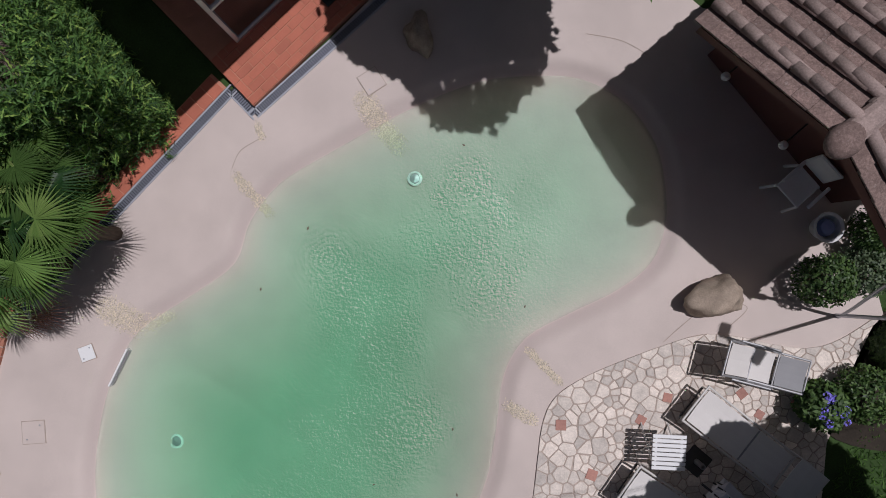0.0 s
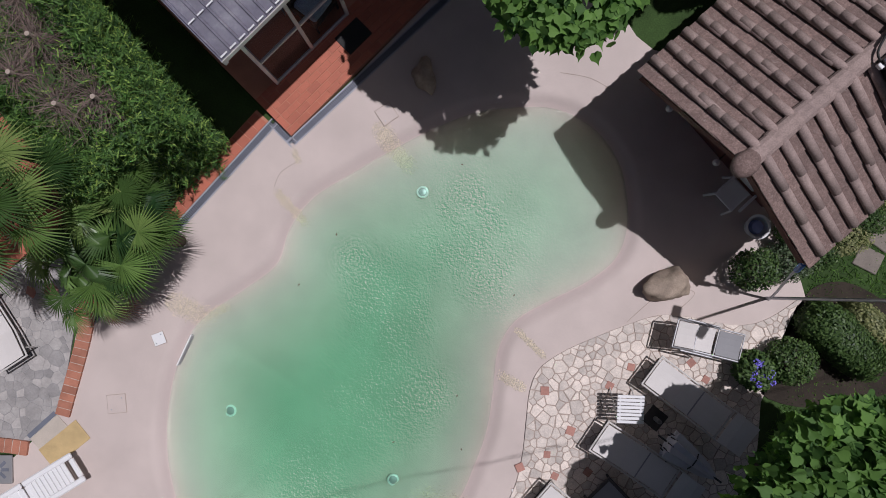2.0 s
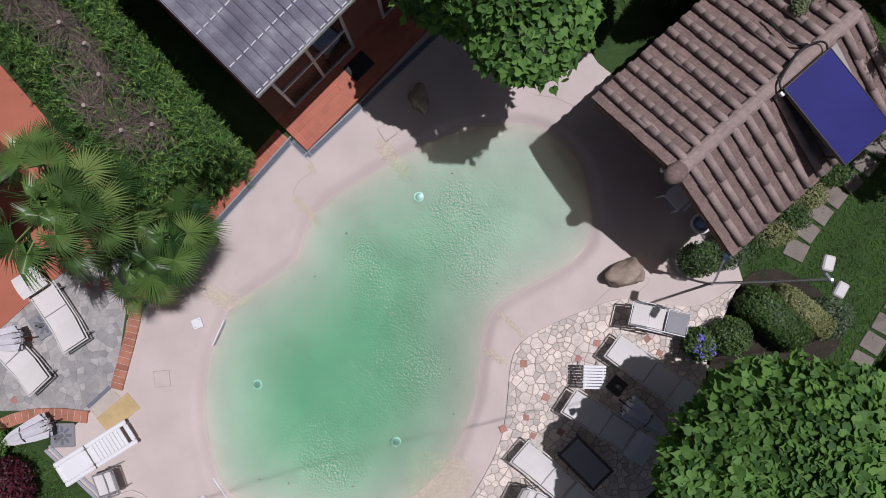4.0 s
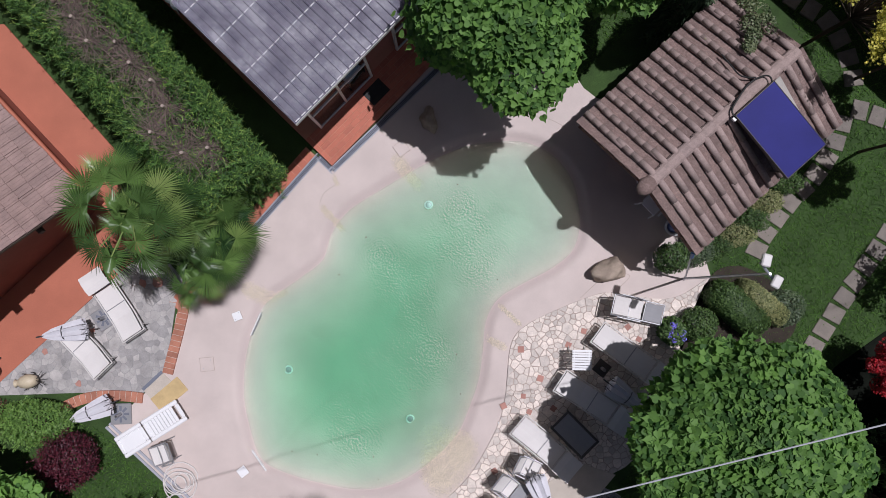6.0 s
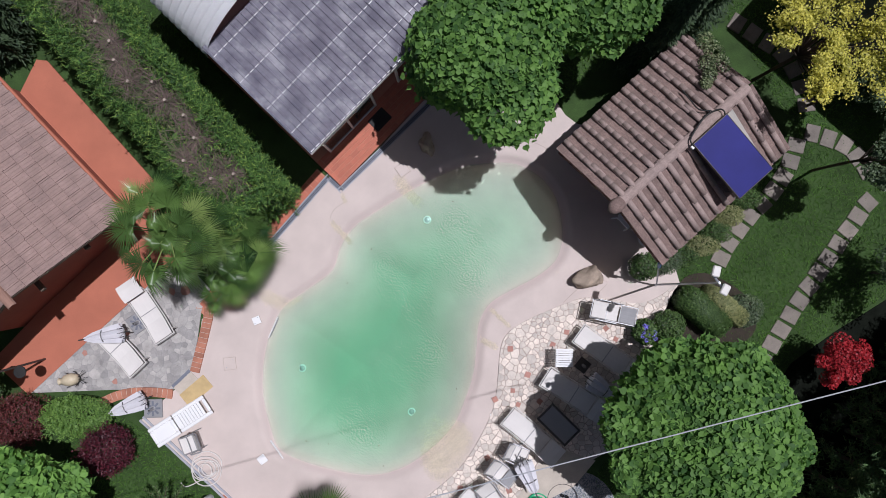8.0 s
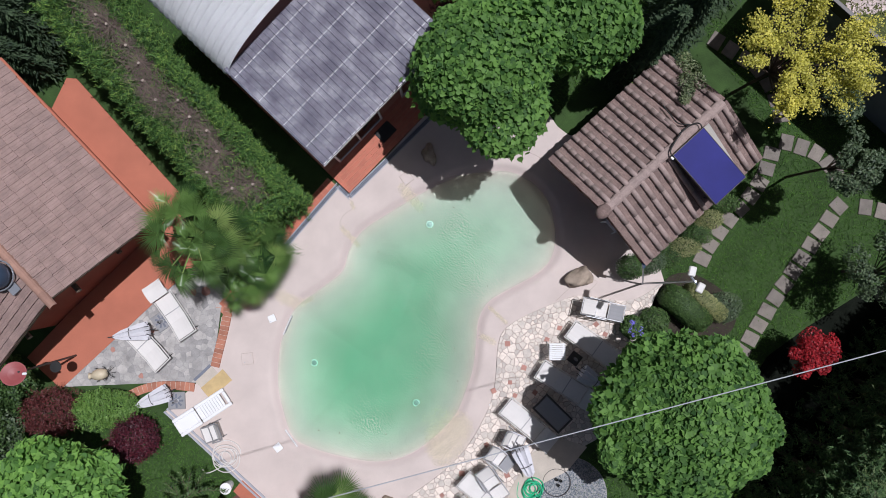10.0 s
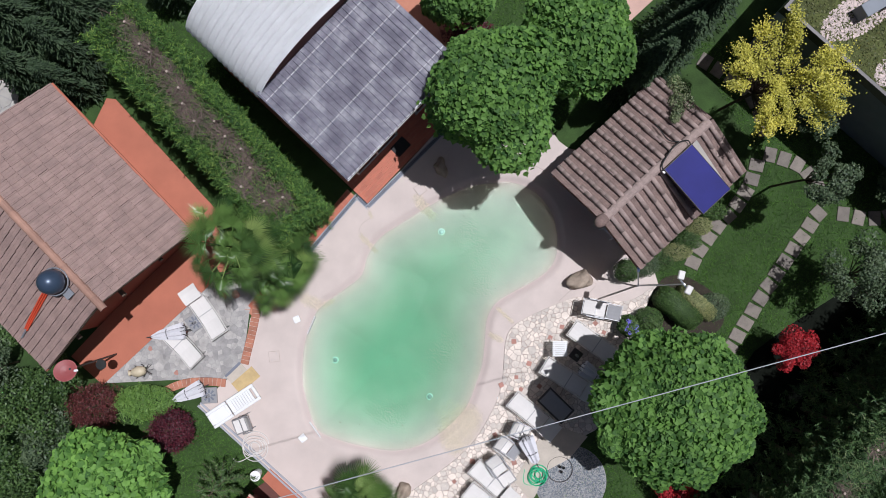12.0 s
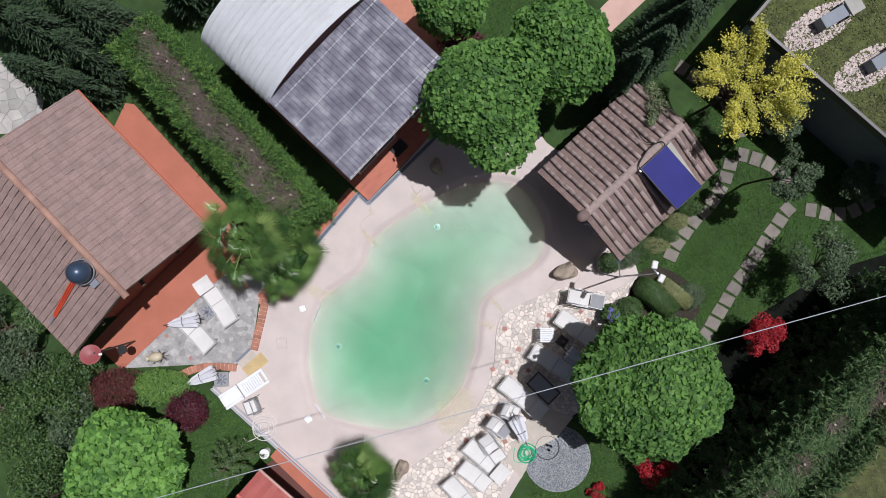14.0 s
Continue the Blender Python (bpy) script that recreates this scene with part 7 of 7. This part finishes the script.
def closed_parasol(x, y, turn, label, z=0.45, length=1.3):
    """A folded parasol lying on its side: pleated cloth round a pole."""
    ob = thing("closed_parasol", pose(x, y, z, 0, 0, turn), label, "parasol", "closed parasols")
    part("pole", pipe(bmesh.new(), [(-0.15, 0, 0), (length + 0.12, 0, 0.02)], 0.018, 7), DARK_STEEL, ob)
    bm = bmesh.new()
    n, rings = 16, []
    for x0, r in ((0.02, 0.08), (0.08, 0.24), (0.35, 0.21), (0.8, 0.13), (length - 0.02, 0.04), (length, 0.02)):
        rings.append([bm.verts.new((x0, r * (1.15 if k % 2 else 0.72) * math.cos(2 * math.pi * k / n), 0.8 * r * (1.15 if k % 2 else 0.72) * math.sin(2 * math.pi * k / n))) for k in range(n)])
    for u, v in zip(rings, rings[1:]):
        for k in range(n):
            bm.faces.new((u[k], u[(k + 1) % n], v[(k + 1) % n], v[k]))
    bm.faces.new(rings[0][::-1])
    bm.faces.new(rings[-1])
    part("cloth", bm, UMBRELLA, ob)
    part("strap", pipe(bmesh.new(), [(0.55, 0.17 * math.cos(a), 0.15 * math.sin(a)) for a in np.linspace(0, 2 * math.pi, 14, endpoint=False)], 0.012, 5, True), DARK_STEEL, ob)
    for k in range(8):
        a = 2 * math.pi * k / 8
        part("rib_tip", rod(bmesh.new(), (0.0, 0.15 * math.cos(a), 0.12 * math.sin(a)), (0.12, 0.17 * math.cos(a), 0.14 * math.sin(a)), 0.012, 0.008, 5), DARK_STEEL, ob)
    return ob


def parasol_base(x, y, turn, parasol_label, half=0.25, petals=8, mat=TUBE):
    ob = thing("parasol_base", pose(x, y, 0.012, 0, 0, turn), parasol_label, "parasol base", "parasol bases")
    part("plate", box(-half, half, -half, half, 0.0, 0.05, 0.012), mat, ob)
    for k in range(petals):
        a = 2 * math.pi * k / 8
        part("petal_hole", box(0.07, 0.20, -0.028, 0.028, 0.052, 0.056, 0, pose(0, 0, 0, 0, 0, math.degrees(a))), GRATE, ob)
    part("socket", lathe(bmesh.new(), [(0.04, 0.05), (0.04, 0.30), (0.03, 0.30), (0.03, 0.06)], 12), TUBE, ob)
    return ob


parasol_base(-7.93, -3.73, 0, "grey cast parasol base with petal openings")
parasol_base(-8.25, -1.42, 32, "grey cast parasol base with petal openings")
closed_parasol(-8.35, -1.60, 188, "closed white parasol lying across the lounger", 0.62, 1.08)
closed_parasol(-7.95, -3.38, 201, "closed white parasol lying beside its base", 0.45, 1.05)
closed_parasol(3.65, -3.30, -38, "closed pale parasol lying between two loungers", 0.45, 1.05)
parasol_base(3.60, -3.02, 50, "dark parasol base standing in the catalpa's shade", 0.17, 0, DARK_STEEL)
closed_parasol(1.80, -5.30, -69, "closed grey-white parasol lying by the chairs", 0.75, 0.9)

# Moulded plastic lounger.
lounger = thing("plastic_lounger", pose(-7.10, -4.04, 0, 0, 0, 30.5), "white moulded plastic lounger with slatted back", "lounger")
for x0, x1 in ((-0.85, -0.14), (-0.11, 0.86)):
    for y in (-0.23, 0.23):
        part("side_rail", box(x0, x1, y - 0.05, y + 0.05, 0.32, 0.385, 0.02), WHITE, lounger)
    for x in (x0, x1 - 0.09):
        part("end_rail", box(x, x + 0.09, -0.178, 0.178, 0.32, 0.384, 0.02), WHITE, lounger)
for k in range(9):
    part("slat", box(-0.035 + k * 0.082, 0.036 + k * 0.082, -0.18, 0.18, 0.345, 0.378, 0.006), WHITE, lounger)
part("foot_panel", box(-0.77, -0.22, -0.185, 0.185, 0.335, 0.376, 0.02), WHITE, lounger)
for x in (-0.65, 0.6):
    for y in (-0.22, 0.22):
        part("leg", box(x - 0.04, x + 0.04, y - 0.03, y + 0.03, 0.0, 0.33, 0.012), WHITE, lounger)

# Plastic chair and basin in the pool house's shade.
chair = thing("plastic_chair", pose(4.86, 0.86, 0, 0, 0, 222), "white plastic garden chair against the pool house", "chair")
part("seat", box(-0.22, 0.22, -0.21, 0.21, 0.40, 0.43, 0.015), WHITE, chair)
part("backrest", box(-0.27, -0.22, -0.21, 0.21, 0.44, 0.86, 0.02, pose(0, 0, 0, 0, -6, 0)), WHITE, chair)
for s in (1, -1):
    part("armrest", box(-0.2, 0.2, s * 0.24 - 0.025, s * 0.24 + 0.025, 0.62, 0.65, 0.01), WHITE, chair)
    for x in (-0.2, 0.2):
        part("leg", rod(bmesh.new(), (x, s * 0.2, 0.41), (x * 1.15, s * 0.23, 0.0), 0.022), WHITE, chair)
basin = thing("basin", pose(5.35, 0.30, 0), "white round basin with pale bluish liquid, on the deck", "basin")
part("bowl", lathe(bmesh.new(), [(0.12, 0.0), (0.16, 0.10), (0.19, 0.28), (0.22, 0.30), (0.21, 0.31), (0.17, 0.29), (0.14, 0.12), (0.02, 0.06)], 24), WHITE, basin)
# The basin's liquid is built as a flattened round body.
part("ball", lathe(bmesh.new(), [(0.02, 0.10), (0.10, 0.13), (0.13, 0.20), (0.10, 0.28), (0.02, 0.30)], 18), PALE_BLUE, basin, "pale bluish liquid, built as a rounded body")

# Clay jar on a wire rack.
jar = thing("clay_jar", pose(-10.25, -2.88, 0.02, 0, 0, 8), "cream glazed clay jar lying on a dark wire rack", "jar")
part("body", lathe(bmesh.new(), [(0.06, 0.0), (0.11, 0.03), (0.16, 0.14), (0.17, 0.25), (0.13, 0.38), (0.07, 0.44), (0.07, 0.48), (0.10, 0.51), (0.085, 0.52), (0.05, 0.47)], 22, pose(0.45, 0, 0.20, 0, -90, 0)), CREAM, jar, "", True)
for x in (0.12, 0.34):
    part("rack", pipe(bmesh.new(), [(x, 0.2 * math.cos(a), 0.20 + 0.19 * math.sin(a)) for a in np.linspace(math.pi, 2 * math.pi, 9)], 0.012, 5), DARK_STEEL, jar)
for k in range(7):
    a = 2 * math.pi * k / 7
    part("hoop", pipe(bmesh.new(), [(0.46, 0.05 * math.cos(a), 0.2 + 0.05 * math.sin(a)), (0.60, 0.19 * math.cos(a), 0.2 + 0.17 * math.sin(a))], 0.007, 5), DARK_STEEL, jar)


def hose_coil(x, y, r, loops, thick, mat, label, seed, tail):
    rng = np.random.default_rng(seed)
    ob = thing("garden_hose", pose(x, y, 0.02), label, "hose")
    pts = []
    for k in range(loops * 18):
        a = 2 * math.pi * k / 18
        q = r * (0.72 + 0.32 * math.sin(a * 0.37 + seed)) * (1 + rng.normal(0, 0.012))
        pts.append((q * math.cos(a) + 0.05 * math.sin(a * 0.21), q * 0.95 * math.sin(a) + 0.05 * math.cos(a * 0.17), thick + 0.012 * (k / 18)))
    pts += [(*p, thick) for p in smooth_line([pts[-1][:2], *tail], False, 5)]
    part("coil", pipe(bmesh.new(), pts, thick, 6), mat, ob)
    return ob


hose_coil(-6.57, -5.40, 0.42, 5, 0.015, HOSE_WHITE, "white garden hose coiled on the pool deck", 1, [(-6.2, -0.1 + 0.3), (-0.5, -0.45), (-0.7, -0.35)][1:])
hose_coil(2.22, -6.72, 0.30, 9, 0.014, HOSE_GREEN, "bright green garden hose coiled beside the grit bed", 2, [(-0.2, -0.3), (-0.45, -0.2), (-0.4, 0.2)])
bucket = thing("bucket", pose(-6.52, -6.22, 0), "white round bucket beside the terracotta walk", "bucket")
part("body", lathe(bmesh.new(), [(0.12, 0.0), (0.16, 0.36), (0.165, 0.38), (0.15, 0.38), (0.12, 0.05), (0.01, 0.04)], 22), WHITE, bucket)
part("lid", lathe(bmesh.new(), [(0.02, 0.375), (0.155, 0.375), (0.16, 0.40), (0.05, 0.42), (0.01, 0.42)], 22), WHITE, bucket)

# Leaves floating on the water.
rng = np.random.default_rng(500)
for x, y in ((0.30, 1.50), (-1.95, 0.30), (-2.63, -0.58), (1.18, -0.83), (0.14, -2.60), (-3.9, -4.8), (-1.85, -5.55), (-1.95, -5.0), (0.2, -3.55), (-1.0, -3.4), (-3.3, -4.9)):
    v, f = scatter(OVAL, np.zeros((1, 3)), np.array([[0.1, 0.1, 1.0]]), np.array([[math.cos(x * 9), math.sin(x * 9), 0.0]]), [rng.uniform(0.045, 0.07)])
    ob = link_mesh("fallen_leaf", v, f, BARK)
    ob.location = (x, y, WATER_Z + 0.004)
    tagged(ob, "small brown fallen leaf floating on the water", "leaf", "fallen leaves")

# ---- pieces of floors and kerbs ----
rng = np.random.default_rng(400)
flag_polys = crazy_cells(PAVING, 0.042, 0.125, 26000, rng, 0.015)
flag_polys.sort(key=lambda p: np.hypot(*(p.mean(0) - np.array([2.6, -2.6]))))
for k, poly in enumerate(flag_polys[:300]):
    stone("flagstone", poly, 0.0, 0.028 + rng.uniform(-0.003, 0.003), 0.008, FLAG, paving, rng)


def joined_slabs(polys, top_z):
    """Flat stones with softened rims, all in one net."""
    v, f = [], []
    for poly in polys:
        mid, k, base = poly.mean(0), len(poly), len(v)
        top = mid + (poly - mid) * 0.96
        v += [(*p, top_z - 0.006) for p in poly] + [(*p, top_z) for p in top] + [(*p, 0.0) for p in poly]
        f += [tuple(base + k + i for i in range(k))] + [(base + i, base + (i + 1) % k, base + k + (i + 1) % k, base + k + i) for i in range(k)]
        f += [(base + 2 * k + i, base + 2 * k + (i + 1) % k, base + (i + 1) % k, base + i) for i in range(k)]
    return v, f


far_v, far_f = joined_slabs(flag_polys[300:], 0.028)
if far_v:
    tagged(link_mesh("flagstone_rest", far_v, far_f, FLAG_ISLE, paving), kind="stuff")
for k, (x, y) in enumerate(((1.68, -2.51), (2.12, -3.22), (1.70, -3.63), (1.22, -3.85), (1.83, -4.01), (2.41, -3.95), (3.20, -2.12), (2.82, -2.44), (4.26, -2.06), (5.06, -2.19), (4.51, -2.36), (0.95, -5.4), (0.2, -6.2), (1.5, -6.3), (-0.4, -6.8))):
    m = pose(x, y, 0, 0, 0, rng.uniform(0, 90))
    s = rng.uniform(0.055, 0.078)
    ob = part("red_tile", box(-s, s, -s, s, 0.012, 0.034, 0.004), FLAG_RED, paving)
    ob.matrix_basis = m
terrace_polys = crazy_cells(np.array(TERRACE), 0.05, 0.15, 14000, rng, 0.007)
terrace_polys.sort(key=lambda p: np.hypot(*(p.mean(0) - np.array([-7.6, -1.9]))))

for poly in terrace_polys[:300]:
    stone("terrace_stone", poly, 0.0, 0.014 + rng.uniform(-0.002, 0.002), 0.004, FLAG_RED if rng.random() < 0.025 else SLATE, terrace, rng)
rest_v, rest_f = joined_slabs(terrace_polys[300:], 0.014)
if rest_v:
    tagged(link_mesh("terrace_stone_rest", rest_v, rest_f, SLATE_ISLE, terrace), kind="stuff")
far_polys = cells(np.array([(-15.8, 7.8), (-13.9, 7.2), (-13.4, 6.3), (-13.6, 5.2), (-14.2, 4.9), (-15.8, 4.9)]), 0.36, rng, 0.025)
for poly in far_polys:
    stone("paving_stone", poly, -0.01, 0.015, 0.005, PALE_PAVING, pale_walk, rng)

# Terracotta tiles of the platform, laid in running bond behind a border row.
tile_me = data_of("floor_tile", box(-0.119, 0.119, -0.057, 0.057, 0.0, 0.012, 0.003), COTTO)
half_me = data_of("floor_tile", box(-0.060, 0.060, -0.060, 0.060, 0.0, 0.012, 0.003), COTTO)
for r in range(6):
    for c in range(24):
        x = -0.17 + 0.13 + 0.127 + (c + 0.5 * (r % 2)) * 0.25
        if c == 0 and r % 2:
            shared("floor_tile", half_me, pose(-0.17 + 0.13 + 0.065, -0.37 + 0.19 + r * 0.126, 0.098), garden_room)
        if x < 6.0:
            shared("floor_tile", tile_me, pose(x, -0.37 + 0.19 + r * 0.126, 0.098), garden_room)
for c in range(24):
    shared("floor_tile", tile_me, pose(-0.17 + 0.127 + c * 0.25, -0.37 + 0.063, 0.098), garden_room)
for r in range(3):
    shared("floor_tile", tile_me, pose(-0.17 + 0.063, -0.37 + 0.26 + r * 0.25, 0.098, 0, 0, 90), garden_room)

# Border tiles between drain and hedge.
strip = thing("tile_border", pose(0, 0, 0), "terracotta border tiles between drain channel and hedge", "border", kind="structure")
way = Vector((3.28, 3.47, 0)).normalized()
left = Vector((-way.y, way.x, 0))
start = Vector((-6.30, -1.20, 0)) + left * 0.22
turn = math.degrees(math.atan2(way.y, way.x))
part("mortar", box(-0.2, 4.75, -0.14, 0.15, -0.03, 0.012, 0, pose(start.x, start.y, 0, 0, 0, turn)), COTTO_JOINT, strip)
border_me = data_of("border_tile", box(-0.096, 0.096, -0.135, 0.14, 0.0, 0.022, 0.003), COTTO)
for k in range(23):
    p = start + way * (0.05 + k * 0.207)
    shared("border_tile", border_me, pose(p.x, p.y, 0, 0, 0, turn), strip)

# Brick kerbs of the terrace.
brick_me = data_of("brick", box(-0.063, 0.063, -0.125, 0.125, 0.0, 0.06, 0.003), BRICK)
for k, line in enumerate((smooth_line([(-6.30, -0.85), (-6.36, -1.3), (-6.52, -1.9), (-6.70, -2.5), (-6.80, -2.85)], False, 5), smooth_line([(-7.42, -3.37), (-7.9, -3.30), (-8.5, -3.29), (-8.95, -3.38), (-9.35, -3.55)], False, 5))):
    kerb = thing("brick_kerb", pose(0, 0, 0), "row of red bricks edging the grey terrace", "kerb", kind="structure")
    joints = bmesh.new()
    places = along(line, 0.136, 0.05)
    for x, y, turn in places[:-1]:
        block(joints, 0.062, 0.074, -0.12, 0.12, -0.02, 0.056, 0.0, pose(x, y, 0, 0, 0, turn))
    part("mortar", joints, MORTAR_PALE, kerb)
    for x, y, turn in places:
        shared("brick", brick_me, pose(x, y, 0, 0, 0, turn + rng.normal(0, 0.6)), kerb)

# Stepping stones through the lawn.
step_me = data_of("stepping_stone", box(-0.19, 0.19, -0.23, 0.23, -0.04, 0.012, 0.012), STEP)
PATHS = [(smooth_line([(8.45, -3.05), (9.19, -1.95), (10.05, -0.75), (10.93, 0.41), (11.62, 1.3)], False, 6), 0.46), (smooth_line([(12.2, 0.98), (12.8, 0.82), (13.4, 0.82), (13.95, 1.0), (14.5, 1.3)], False, 6), 0.5),
         (smooth_line([(7.42, -0.30), (7.61, 0.04), (8.22, 0.78), (8.8, 1.33), (9.28, 2.0), (9.6, 2.75)], False, 6), 0.46), (smooth_line([(10.0, 2.95), (10.5, 2.76), (11.0, 2.5), (11.4, 1.95), (11.6, 1.55)], False, 6), 0.46),
         (smooth_line([(8.1, 5.98), (8.7, 5.55), (9.3, 5.1), (9.7, 4.4), (9.9, 3.6)], False, 6), 0.5)]
for line, pitch in PATHS:
    for x, y, turn in along(line, pitch):
        ob = tagged(new("stepping_stone", step_me), "rectangular grey-brown stepping stone set in the lawn", "stepping stone", "stepping stones in the lawn")
        ob.matrix_world = pose(x, y, 0, 0, 0, turn + rng.normal(0, 4))
